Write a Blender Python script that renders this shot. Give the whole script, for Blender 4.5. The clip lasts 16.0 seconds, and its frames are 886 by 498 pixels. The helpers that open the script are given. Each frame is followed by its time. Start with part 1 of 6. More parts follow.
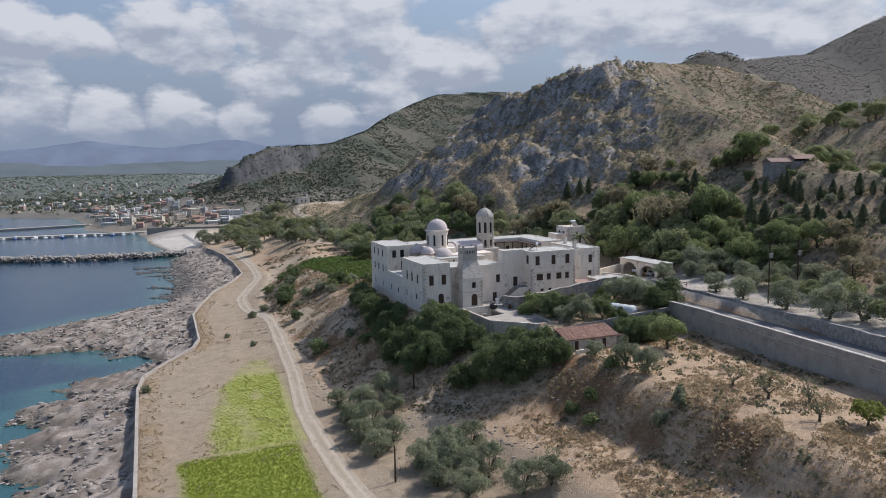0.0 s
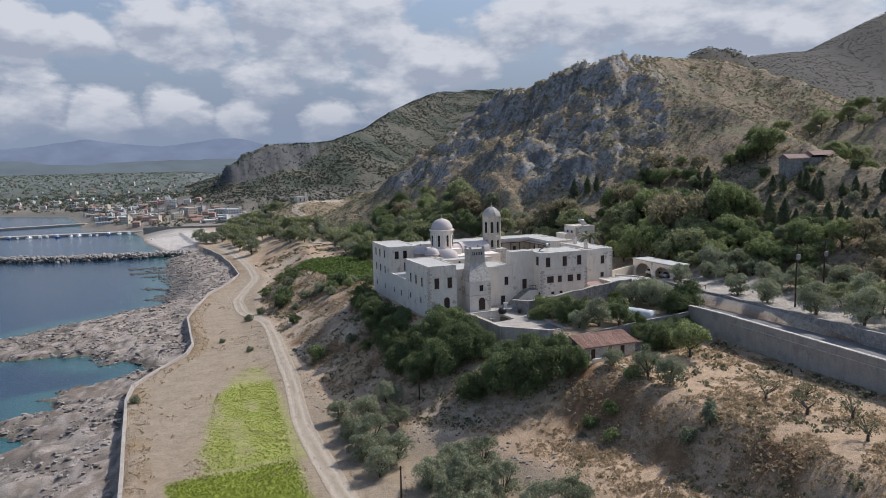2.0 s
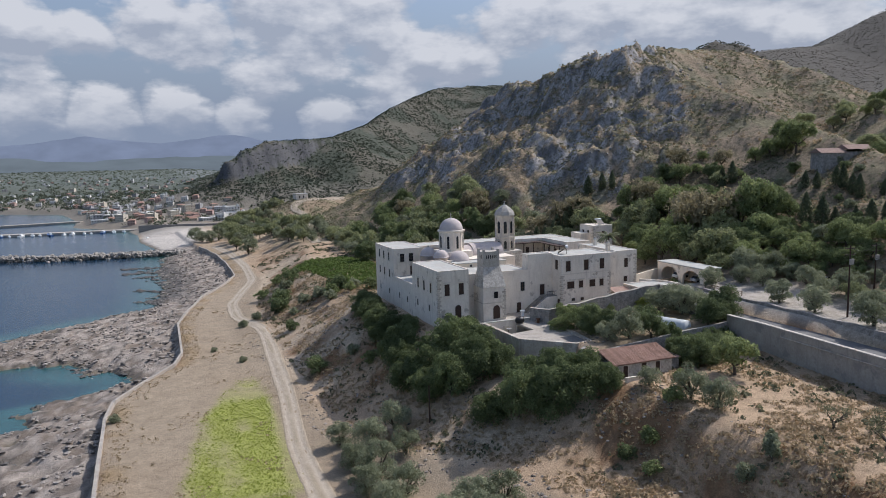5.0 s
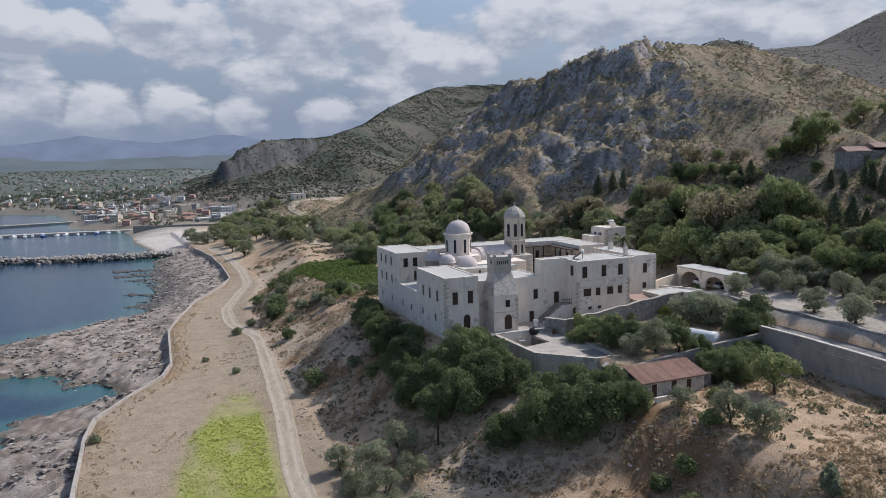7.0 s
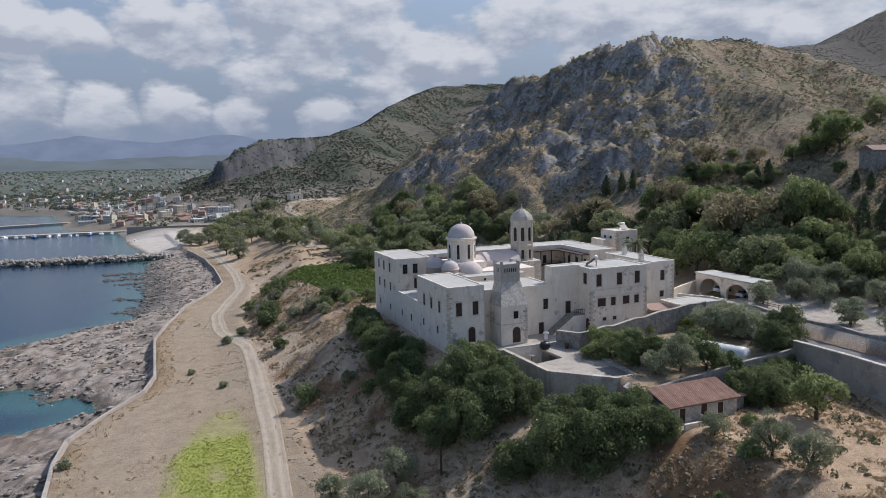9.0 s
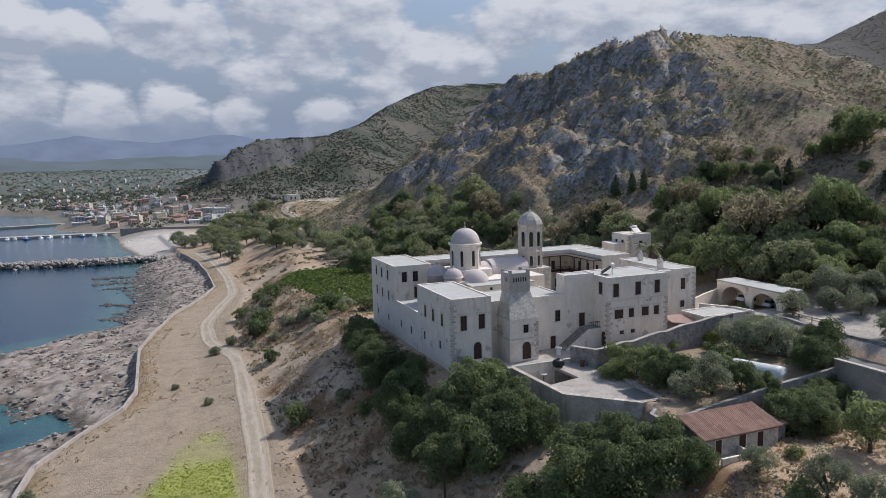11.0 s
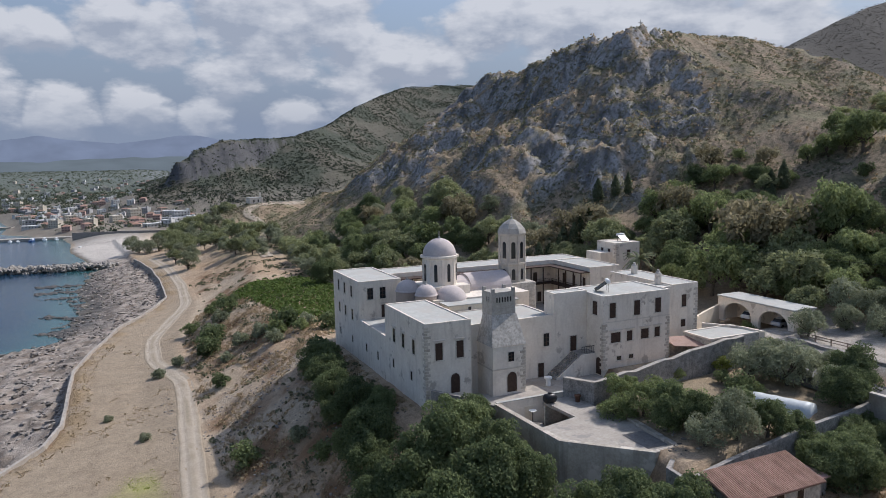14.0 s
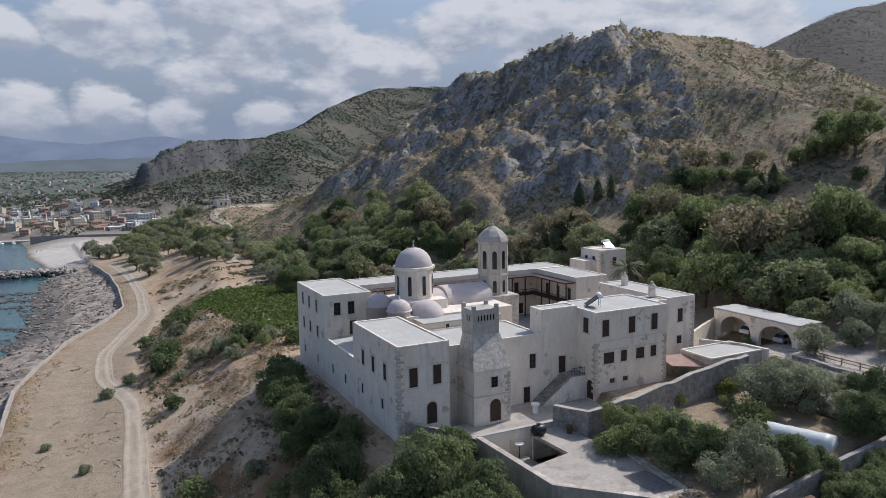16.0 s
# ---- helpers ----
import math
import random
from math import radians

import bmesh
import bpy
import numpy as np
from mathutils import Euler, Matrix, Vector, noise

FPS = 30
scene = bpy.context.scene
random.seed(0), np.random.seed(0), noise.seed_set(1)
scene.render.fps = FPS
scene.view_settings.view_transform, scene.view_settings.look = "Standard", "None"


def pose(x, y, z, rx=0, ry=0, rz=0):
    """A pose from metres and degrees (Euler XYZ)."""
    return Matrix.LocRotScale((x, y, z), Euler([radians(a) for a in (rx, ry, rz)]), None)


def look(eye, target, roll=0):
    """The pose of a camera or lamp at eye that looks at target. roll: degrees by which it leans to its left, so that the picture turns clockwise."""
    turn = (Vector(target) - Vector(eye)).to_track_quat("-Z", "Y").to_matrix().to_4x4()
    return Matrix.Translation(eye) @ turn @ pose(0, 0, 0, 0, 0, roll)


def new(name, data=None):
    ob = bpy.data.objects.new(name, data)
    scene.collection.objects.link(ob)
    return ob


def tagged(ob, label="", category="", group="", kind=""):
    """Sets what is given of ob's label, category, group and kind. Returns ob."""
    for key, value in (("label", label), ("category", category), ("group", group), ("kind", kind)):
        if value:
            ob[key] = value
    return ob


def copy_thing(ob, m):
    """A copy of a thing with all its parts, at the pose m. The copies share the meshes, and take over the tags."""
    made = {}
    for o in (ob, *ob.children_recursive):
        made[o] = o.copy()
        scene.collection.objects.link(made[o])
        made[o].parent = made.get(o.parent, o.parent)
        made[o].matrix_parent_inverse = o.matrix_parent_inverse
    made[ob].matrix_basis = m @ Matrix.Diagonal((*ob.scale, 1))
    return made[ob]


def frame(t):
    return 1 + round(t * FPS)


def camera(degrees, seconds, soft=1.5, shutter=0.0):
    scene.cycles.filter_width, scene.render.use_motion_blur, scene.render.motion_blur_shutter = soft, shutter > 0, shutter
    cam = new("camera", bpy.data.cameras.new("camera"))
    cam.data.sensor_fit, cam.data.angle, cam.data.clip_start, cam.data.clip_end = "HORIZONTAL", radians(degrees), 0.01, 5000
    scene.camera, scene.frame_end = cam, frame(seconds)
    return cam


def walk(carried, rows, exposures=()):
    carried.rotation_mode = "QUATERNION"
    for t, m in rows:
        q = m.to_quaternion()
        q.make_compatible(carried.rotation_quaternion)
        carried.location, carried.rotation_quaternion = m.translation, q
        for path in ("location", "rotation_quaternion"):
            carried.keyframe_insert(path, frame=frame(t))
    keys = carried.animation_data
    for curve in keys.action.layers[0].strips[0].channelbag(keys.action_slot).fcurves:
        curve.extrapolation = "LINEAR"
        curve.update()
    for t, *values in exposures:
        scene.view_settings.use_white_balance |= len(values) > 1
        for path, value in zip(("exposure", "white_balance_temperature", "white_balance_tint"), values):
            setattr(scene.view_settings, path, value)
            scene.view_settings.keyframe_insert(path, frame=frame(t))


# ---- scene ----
cam = camera(63.4, 16.0, 0.9)
PATH = [
    (0, (-54.782, -152.378, 51.73), (-54.057, -150.529, 51.494), -1.2),
    (0.5, (-54.236, -150.252, 51.633), (-53.512, -148.403, 51.396), -1.2),
    (1, (-53.76, -148.082, 51.571), (-53.034, -146.233, 51.332), -1.2),
    (1.5, (-53.294, -145.969, 51.465), (-52.569, -144.121, 51.225), -1.3),
    (2, (-52.979, -143.744, 51.416), (-52.252, -141.897, 51.175), -1.3),
    (2.5, (-52.57, -141.506, 51.341), (-51.843, -139.659, 51.099), -1.3),
    (3, (-52.098, -139.3, 51.247), (-51.37, -137.453, 51.003), -1.3),
    (3.5, (-51.671, -137.023, 51.129), (-50.944, -135.176, 50.884), -1.3),
    (4, (-51.193, -134.666, 51.014), (-50.466, -132.819, 50.767), -1.3),
    (4.2, (-50.814, -133.735, 51.013), (-50.089, -131.887, 50.764), -1.3),
    (6.5, (-48.25, -121.832, 50.671), (-47.52, -119.987, 50.421), -1.4),
    (7, (-47.438, -119.348, 50.625), (-46.708, -117.503, 50.375), -1.3),
    (7.5, (-46.701, -116.812, 50.575), (-45.969, -114.968, 50.326), -1.3),
    (8, (-45.85, -114.282, 50.52), (-45.118, -112.438, 50.27), -1.4),
    (8.5, (-44.945, -111.676, 50.438), (-44.212, -109.832, 50.189), -1.4),
    (9, (-44.006, -109.127, 50.414), (-43.274, -107.283, 50.164), -1.3),
    (9.2, (-43.7, -108.043, 50.505), (-42.965, -106.2, 50.252), -1.4),
    (11.5, (-39.416, -96.276, 50.106), (-38.682, -94.432, 49.857), -1.3),
    (12, (-38.417, -93.697, 50.004), (-37.673, -91.857, 49.756), -1.3),
    (12.5, (-37.678, -91.224, 50.008), (-36.907, -89.396, 49.76), -1.2),
    (13, (-36.804, -88.728, 50.006), (-36.022, -86.905, 49.758), -1.2),
    (13.5, (-35.806, -86.247, 50.013), (-35.012, -84.428, 49.766), -1.2),
    (14, (-34.769, -83.718, 50.004), (-33.956, -81.907, 49.758), -1.1),
    (14.5, (-33.835, -81.251, 49.974), (-33.004, -79.449, 49.728), -1.1),
    (15, (-32.728, -78.755, 49.918), (-31.882, -76.959, 49.673), -1.0),
    (15.5, (-31.629, -76.302, 49.873), (-30.768, -74.514, 49.629), -1.0),
    (16, (-30.432, -73.824, 49.876), (-29.553, -72.044, 49.635), -0.9),
]
walk(cam, [(t, look(eye, target, roll)) for t, eye, target, roll in PATH], [(0.0, 0.54, 6120, 13), (16.0, 0.48, 6080, 13)])

# ---- world, sun ----
CLOUD_SHIFT = (0.35, 0.1, 0.0)
SUN_EL, SUN_AZ = radians(46.5), Vector((1.0, 0.24, 0)).normalized()
world = bpy.data.worlds.new("sky")
scene.world = world
world.use_nodes = True
wn, wl = world.node_tree.nodes, world.node_tree.links
wn.clear()
w_out = wn.new("ShaderNodeOutputWorld")
w_bg = wn.new("ShaderNodeBackground")
w_sky = wn.new("ShaderNodeTexSky")
w_sky.sky_type = "NISHITA"
w_sky.sun_disc = False
w_sky.sun_elevation = SUN_EL
w_sky.sun_rotation = math.atan2(SUN_AZ.x, SUN_AZ.y)
w_sky.air_density, w_sky.dust_density, w_sky.ozone_density = 1.2, 2.2, 2.5
w_bg.inputs["Strength"].default_value = 0.1
w_tc = wn.new("ShaderNodeTexCoord")
w_sep = wn.new("ShaderNodeSeparateXYZ")
wl.new(w_tc.outputs["Generated"], w_sep.inputs[0])


def wmath(op, a, b=None, clamp=False):
    n = wn.new("ShaderNodeMath")
    n.operation, n.use_clamp = op, clamp
    for k, v in enumerate((a, b)):
        if v is None:
            continue
        if isinstance(v, (int, float)):
            n.inputs[k].default_value = v
        else:
            wl.new(v, n.inputs[k])
    return n.outputs[0]


up = wmath("MAXIMUM", w_sep.outputs["Z"], 0.0)
w_cmb = wn.new("ShaderNodeCombineXYZ")
wl.new(w_sep.outputs["X"], w_cmb.inputs[0])
wl.new(w_sep.outputs["Y"], w_cmb.inputs[1])
wl.new(wmath("MULTIPLY", w_sep.outputs["Z"], 2.1), w_cmb.inputs[2])
w_map = wn.new("ShaderNodeMapping")
w_map.inputs["Location"].default_value = CLOUD_SHIFT
wl.new(w_cmb.outputs[0], w_map.inputs[0])


def cloud_noise(scale, detail, rough, distort, shift=(0, 0, 0)):
    mp = wn.new("ShaderNodeMapping")
    mp.inputs["Location"].default_value = shift
    wl.new(w_map.outputs[0], mp.inputs[0])
    n = wn.new("ShaderNodeTexNoise")
    n.inputs["Scale"].default_value, n.inputs["Detail"].default_value = scale, detail
    n.inputs["Roughness"].default_value, n.inputs["Distortion"].default_value = rough, distort
    wl.new(mp.outputs[0], n.inputs["Vector"])
    return n.outputs["Fac"]


def billow(scale, shift=(0, 0, 0)):
    """Rounded heaps, small ones on large."""
    mp = wn.new("ShaderNodeMapping")
    mp.inputs["Location"].default_value = shift
    wl.new(w_map.outputs[0], mp.inputs[0])
    v = wn.new("ShaderNodeTexVoronoi")
    v.feature = "SMOOTH_F1"
    v.normalize = True
    v.inputs["Scale"].default_value, v.inputs["Detail"].default_value = scale, 4
    v.inputs["Roughness"].default_value, v.inputs["Smoothness"].default_value = 0.55, 0.35
    wl.new(mp.outputs[0], v.inputs["Vector"])
    return wmath("SUBTRACT", 1.0, v.outputs["Distance"])


# cumulus heaps over the land and the bay: azimuth, height and reach in degrees
HEAPS = [(8.7, 10.7, 4.3), (12.4, 9.6, 5.2), (16.6, 10.0, 5.4), (20.0, 7.9, 4.3), (22.6, 7.0, 3.4), (17.5, 5.6, 3.6), (8.0, 6.2, 3.2), (13.1, 3.7, 2.7), (6.7, 3.9, 2.3), (0.5, 10.7, 4.1), (3.4, 10.0, 3.8),
         (-8.0, 9.2, 2.7), (-4.2, 9.1, 2.5), (-8.3, 4.4, 3.4), (-3.5, 3.9, 2.7), (1.8, 4.3, 2.5), (28.4, 10.1, 3.4), (32.8, 9.7, 4.7), (38.6, 9.2, 5.2), (43.7, 9.2, 5.0), (48.0, 8.8, 4.5)]


def near_heap(lift):
    """How deep a way into the sky lies in the nearest heap; 1 at its middle, 0 at its rim."""
    best = -0.3
    for az, el, reach in HEAPS:
        az, el, reach = radians(az), radians(el - lift), radians(reach)
        d = wn.new("ShaderNodeVectorMath")
        d.operation = "DISTANCE"
        wl.new(w_flat.outputs[0], d.inputs[0])
        d.inputs[1].default_value = (math.sin(az) * math.cos(el), math.cos(az) * math.cos(el), 1.35 * math.sin(el))
        m = wn.new("ShaderNodeMath")
        m.operation = "MULTIPLY_ADD"
        wl.new(d.outputs["Value"], m.inputs[0])
        m.inputs[1].default_value, m.inputs[2].default_value = -1 / reach, 1.0
        best = wmath("MAXIMUM", m.outputs[0], best)
    return best


w_flat = wn.new("ShaderNodeVectorMath")
w_flat.operation = "MULTIPLY"
w_flat.inputs[1].default_value = (1, 1, 1.35)
wl.new(w_tc.outputs["Generated"], w_flat.inputs[0])


def heap(shift=(0, 0, 0), lift=0.0):
    grain = wmath("MULTIPLY", wmath("SUBTRACT", cloud_noise(6.0, 10, 0.58, 0.0, shift), 0.515), 1.6)
    lumps = wmath("MULTIPLY", wmath("SUBTRACT", billow(13.0, shift), 0.62), 0.75)
    return wmath("ADD", wmath("MULTIPLY", near_heap(lift), 0.5), wmath("ADD", grain, lumps))


body, above = heap(), heap((0.01, 0, 0.035), 0.9)
w_ramp = wn.new("ShaderNodeValToRGB")
w_ramp.color_ramp.elements[0].position, w_ramp.color_ramp.elements[1].position = -0.02, 0.2
wl.new(body, w_ramp.inputs[0])
lit = wn.new("ShaderNodeMapRange")
lit.inputs[1].default_value, lit.inputs[2].default_value = -0.16, 0.2
wl.new(wmath("SUBTRACT", body, above), lit.inputs[0])
w_cc = wn.new("ShaderNodeValToRGB")
w_cc.color_ramp.elements[0].position, w_cc.color_ramp.elements[0].color = 0.0, (2.5, 2.75, 3.2, 1)
w_cc.color_ramp.elements[1].position, w_cc.color_ramp.elements[1].color = 1.0, (4.55, 4.6, 4.7, 1)
wl.new(lit.outputs[0], w_cc.inputs[0])
w_haze = wn.new("ShaderNodeMix")
w_haze.data_type = "RGBA"
w_haze.inputs["B"].default_value = (1.75, 2.1, 2.7, 1)
w_hr = wn.new("ShaderNodeMapRange")
w_hr.inputs[1].default_value, w_hr.inputs[2].default_value, w_hr.inputs[3].default_value, w_hr.inputs[4].default_value = 0.05, 0.4, 1.0, 0.15
wl.new(up, w_hr.inputs[0])
wl.new(w_hr.outputs[0], w_haze.inputs["Factor"])
wl.new(w_sky.outputs[0], w_haze.inputs["A"])
w_mix = wn.new("ShaderNodeMix")
w_mix.data_type = "RGBA"
w_cf = wn.new("ShaderNodeMapRange")
w_cf.inputs[1].default_value, w_cf.inputs[2].default_value, w_cf.inputs[3].default_value, w_cf.inputs[4].default_value = 0.0, 0.09, 0.12, 0.92
wl.new(up, w_cf.inputs[0])
wl.new(wmath("MULTIPLY", w_ramp.outputs[0], w_cf.outputs[0]), w_mix.inputs["Factor"])
wl.new(w_haze.outputs["Result"], w_mix.inputs["A"])
wl.new(w_cc.outputs[0], w_mix.inputs["B"])
wl.new(w_mix.outputs["Result"], w_bg.inputs["Color"])
wl.new(w_bg.outputs[0], w_out.inputs[0])

sun_data = bpy.data.lights.new("sun", "SUN")
sun_data.energy, sun_data.angle, sun_data.color = 2.75, radians(0.6), (1.0, 0.94, 0.86)
sun_dir = SUN_AZ * math.cos(SUN_EL) + Vector((0, 0, math.sin(SUN_EL)))
new("sun", sun_data).matrix_world = look((0, 0, 0), -sun_dir)

# ---- number tools ----
RNG = np.random.RandomState(7)
LATTICE = RNG.rand(256, 256)


def vnoise(x, y):
    """Smooth value noise in 0..1 on a unit lattice."""
    xi, yi = np.floor(x).astype(int), np.floor(y).astype(int)
    fx, fy = x - xi, y - yi
    fx, fy = fx * fx * (3 - 2 * fx), fy * fy * (3 - 2 * fy)
    a, b = LATTICE[xi % 256, yi % 256], LATTICE[(xi + 1) % 256, yi % 256]
    c, d = LATTICE[xi % 256, (yi + 1) % 256], LATTICE[(xi + 1) % 256, (yi + 1) % 256]
    return (a + (b - a) * fx) * (1 - fy) + (c + (d - c) * fx) * fy


def fbm(x, y, octaves=4, gain=0.5):
    total, amp, norm = 0.0, 1.0, 0.0
    for o in range(octaves):
        total = total + amp * vnoise(x * 2 ** o + 17.3 * o, y * 2 ** o + 5.1 * o)
        norm += amp
        amp *= gain
    return total / norm


def smooth(a, b, v):
    u = np.clip((v - a) / (b - a), 0, 1)
    return u * u * (3 - 2 * u)


# ---- the lie of the land ----
SEA = -1.0
WALL_Y = [-400, -40, 14, 24, 36, 48, 58, 96, 116, 137, 165, 184, 222, 263, 304, 420]
WALL_X = [-61, -61, -62, -61, -56, -49, -47, -47, -43, -38, -27, -22, -22, -24, -30, -40]
SHORE_Y = [-400, -30, -16, -12, 4, 9, 13, 18, 26, 28, 32, 41, 45, 47, 50, 54, 60, 64, 68, 74, 78, 81, 84, 100, 109, 121, 128, 138, 150, 200, 260, 312, 330, 400, 450, 500, 560, 640, 760, 830, 1500, 4000]
SHORE_X = [-92, -84, -79, -85, -86, -76, -79, -88, -86, -77, -77, -82, -77, -67, -60, -57, -61, -65, -70, -73, -77, -90, -102, -104, -105, -91, -82, -70, -52, -50, -52, -46, -50, -64, -66, -75, -120, -125, -150, -233, -520, -1600]
BANK_Y = [-400, -75, -55, -40, -20, 0, 40, 70, 110, 160, 300, 420, 600]
BANK_FOOT = [-5, 0, -1, -6, -19, -22, -24, -24, -22, -12, -14, 0, 0]
BANK_TOP = [20, 22, 19, 16, 3, -1, -1, 0, -6, 6, 24, 60, 60]
LOW_Z = [6, 7, 7, 6.5, 5, 4, 4.5, 5, 5, 5, 5, 4, 4]
HIGH_Z = [16, 16.2, 15.8, 16, 14, 17.5, 17, 14.5, 14.5, 13.5, 13, 10, 6]
# southern rim of the bare rock
CRAG_X, CRAG_Y = [90, 111, 126, 135, 143, 172], [64, 66, 72, 86, 100, 140]
# ridges: x, y, z, fall per metre
RIDGES = [
    [(58, 372, 17, .5), (74, 362, 25, .5), (100, 330, 39, .5), (118, 290, 50, .5), (126, 270, 54, .6), (140, 240, 58, .6)],
    [(133, 255, 85, .7), (140, 246, 94, .7), (148, 228, 94, .7), (144, 190, 93, .7), (143, 137, 96, .9), (166, 148, 98, .8), (202, 158, 101, .6), (227, 150, 98, .6), (238, 122, 88, .6), (243, 98, 69, .5), (250, 60, 56, .5)],
    [(146, 137, 94, .8), (150, 52, 60, .5), (127, 5, 50, .5), (112, -60, 42, .5), (110, -400, 42, .5)],
    [(20, 715, 34, 2.5), (30, 729, 54, 2.0), (47, 742, 66, 1.0), (79, 770, 75, .8), (120, 800, 78, .6), (170, 840, 82, .4), (240, 930, 102, .6), (343, 1080, 143, .62), (422, 1180, 172, .62), (503, 1280, 196, .5), (596, 1330, 206, .35), (684, 1380, 216, .3), (1000, 1500, 225, .3)],
    [(42, 388, 24.5, .4), (60, 392, 25.5, .4), (78, 402, 26, .4), (125, 430, 33, .4)],
    [(473, 480, 156, 1.0), (507, 489, 170, 1.0), (528, 492, 166, .9), (548, 495, 169, .9), (565, 470, 149, 1.0)],
    [(545, 505, 150, .5), (820, 900, 218, .35), (952, 900, 229, .35), (1161, 900, 250, .35), (1220, 900, 276, .45), (1323, 900, 332, .5), (1800, 850, 440, .5)],
    [(208, 92, 60, .6), (219, 66, 72, .6), (232, 40, 83, .6), (260, 0, 90, .6), (300, -80, 100, .6)],
]


def hills(x, y, cliff=True):
    best = np.full(x.shape, -50.0)
    for number, ridge in enumerate(RIDGES):
        for (ax, ay, az, ak), (bx, by, bz, bk) in zip(ridge, ridge[1:]):
            dx, dy = bx - ax, by - ay
            u = np.clip(((x - ax) * dx + (y - ay) * dy) / (dx * dx + dy * dy), 0, 1)
            d = np.hypot(x - ax - u * dx, y - ay - u * dy)
            fall = d * (ak + (bk - ak) * u)
            if number == 3 and ax < 160:
                fall = np.interp(d + 12 * (fbm(x / 30, y / 30, 3) - 0.5), [0, 6, 24, 120, 600], [0, 1, 30, 62, 200])
            if number == 1 and bx <= 148 and ay > 130:
                fall = np.interp(d + 20 * (fbm(x / 19, y / 19, 3) - 0.5) * smooth(0, 12, d), [0, 4, 20, 44, 54, 76, 110, 400], [0, 2.5, 23, 38, 44, 62, 82, 225])
            best = np.maximum(best, az + (bz - az) * u - fall)
    return best


def ground_z(x, y, rough=True):
    """Height of the ground; x and y are arrays or numbers."""
    x, y = np.asarray(x, float), np.asarray(y, float)
    foot, top = np.interp(y, BANK_Y, BANK_FOOT), np.interp(y, BANK_Y, BANK_TOP)
    low, high = np.interp(y, BANK_Y, LOW_Z), np.interp(y, BANK_Y, HIGH_Z)
    n_big = fbm(x / 23, y / 23, 3) - 0.5
    n_small = fbm(x / 4.1 + 9, y / 4.1, 4) - 0.5
    bank = np.clip((x - foot) / (top - foot), 0, 1)
    scarp = 1 - smooth(-52, -40, y)
    rise = (0.6 - 0.28 * scarp) * bank + 0.4 * (1 - scarp) * smooth(0, 1, bank) + 0.68 * scarp * smooth(0.42, 0.86, bank + 0.16 * n_big)
    z = 3.6 + (low - 3.6) * smooth(-12, 2, x - foot) + (high - low) * rise
    on_bank = np.sin(np.pi * np.clip(bank, 0.02, 0.98))
    if rough:
        z = z + on_bank * (2.6 * n_big + 1.6 * n_small) + 0.25 * n_small
    # garden behind its retaining wall, road and parking yard
    z = z + (19.4 - z) * smooth(0.1, 1.4, y - np.interp(x, [13, 30, 46], [-33.2, -30.4, -28.6])) * smooth(12, 15, x) * (1 - smooth(46, 48, x)) * (1 - smooth(60, 80, y))
    z = z + (19.6 - z) * smooth(46.2, 46.8, x) * smooth(-110, -90, y) * (1 - smooth(60, 80, y)) * (1 - smooth(120, 140, x))
    z = z + (21.8 - z) * smooth(54.2, 54.8, x + 0 * y) * smooth(-110, -90, y) * (1 - smooth(-3, 6, y)) * (1 - smooth(120, 140, x))
    yard = smooth(5, 6.5, x) * (1 - smooth(18.2, 18.9, x)) * smooth(-28, -26, y) * (1 - smooth(3, 5, y))
    z = z + (np.minimum(z, 14.5) - z) * yard * smooth(-27, -24, y - 0.9 * (7.6 - x) * (x < 14.6))
    z = z + (np.minimum(z, 17.9) - z) * smooth(18, 18.8, x) * (1 - smooth(27.6, 28.4, x)) * smooth(-10.8, -10.2, y) * (1 - smooth(3, 5, y))
    h = hills(x, y)
    if rough:
        far = smooth(300, 900, y)
        crag = smooth(32, 46, h) * smooth(60, 90, x) * (1 - smooth(164, 180, x)) * smooth(-3, 7, y - np.interp(x, CRAG_X, CRAG_Y)) * (1 - smooth(330, 380, y))
        ribs = 1 - np.abs(2 * fbm(x / 13 + 3, y / 13, 5, 0.55) - 1)
        blocks = 1 - np.abs(2 * fbm(x / 5.5 + 11, y / 5.5, 4, 0.6) - 1)
        h = h + crag * (6 * (ribs - 0.75) + 4 * (blocks - 0.75) + 3 * (fbm(x / 2.6, y / 2.6, 2) - 0.5))
        h = h + (7 - 1 * far) * (fbm(x / (38 + 30 * far), y / (38 + 30 * far), 4) - 0.5) + (3.2 - 1.2 * far) * (fbm(x / 7, y / 7, 3) - 0.5)
    z = np.maximum(z, h) + 1.6 * np.exp(-np.abs(z - h) / 2.5) - 1.6 * np.exp(-40 / 2.5)
    z = z + (np.minimum(z, 21.5) - z) * smooth(56, 60, x) * (1 - smooth(74, 82, x)) * smooth(34, 40, y) * (1 - smooth(52, 58, y))
    # plain far off
    z = z + smooth(1100, 3800, y) * 30 * (1 - smooth(0, 400, x))
    # shore
    wall, shore = np.interp(y, WALL_Y, WALL_X), np.interp(y, SHORE_Y, SHORE_X)
    s = x - shore + (fbm(x / 7, y / 7, 4) - 0.5) * 11 * (1 - smooth(300, 340, y))
    span = np.maximum(wall - shore, 6)
    ridged = 1 - np.abs(2 * fbm(x / 6.5, y / 5, 5, 0.6) - 1)
    beach = SEA + np.where(s < 0, np.maximum(s * 0.16, -7), 3.0 * np.clip(s / span, 0, 1) ** 0.8)
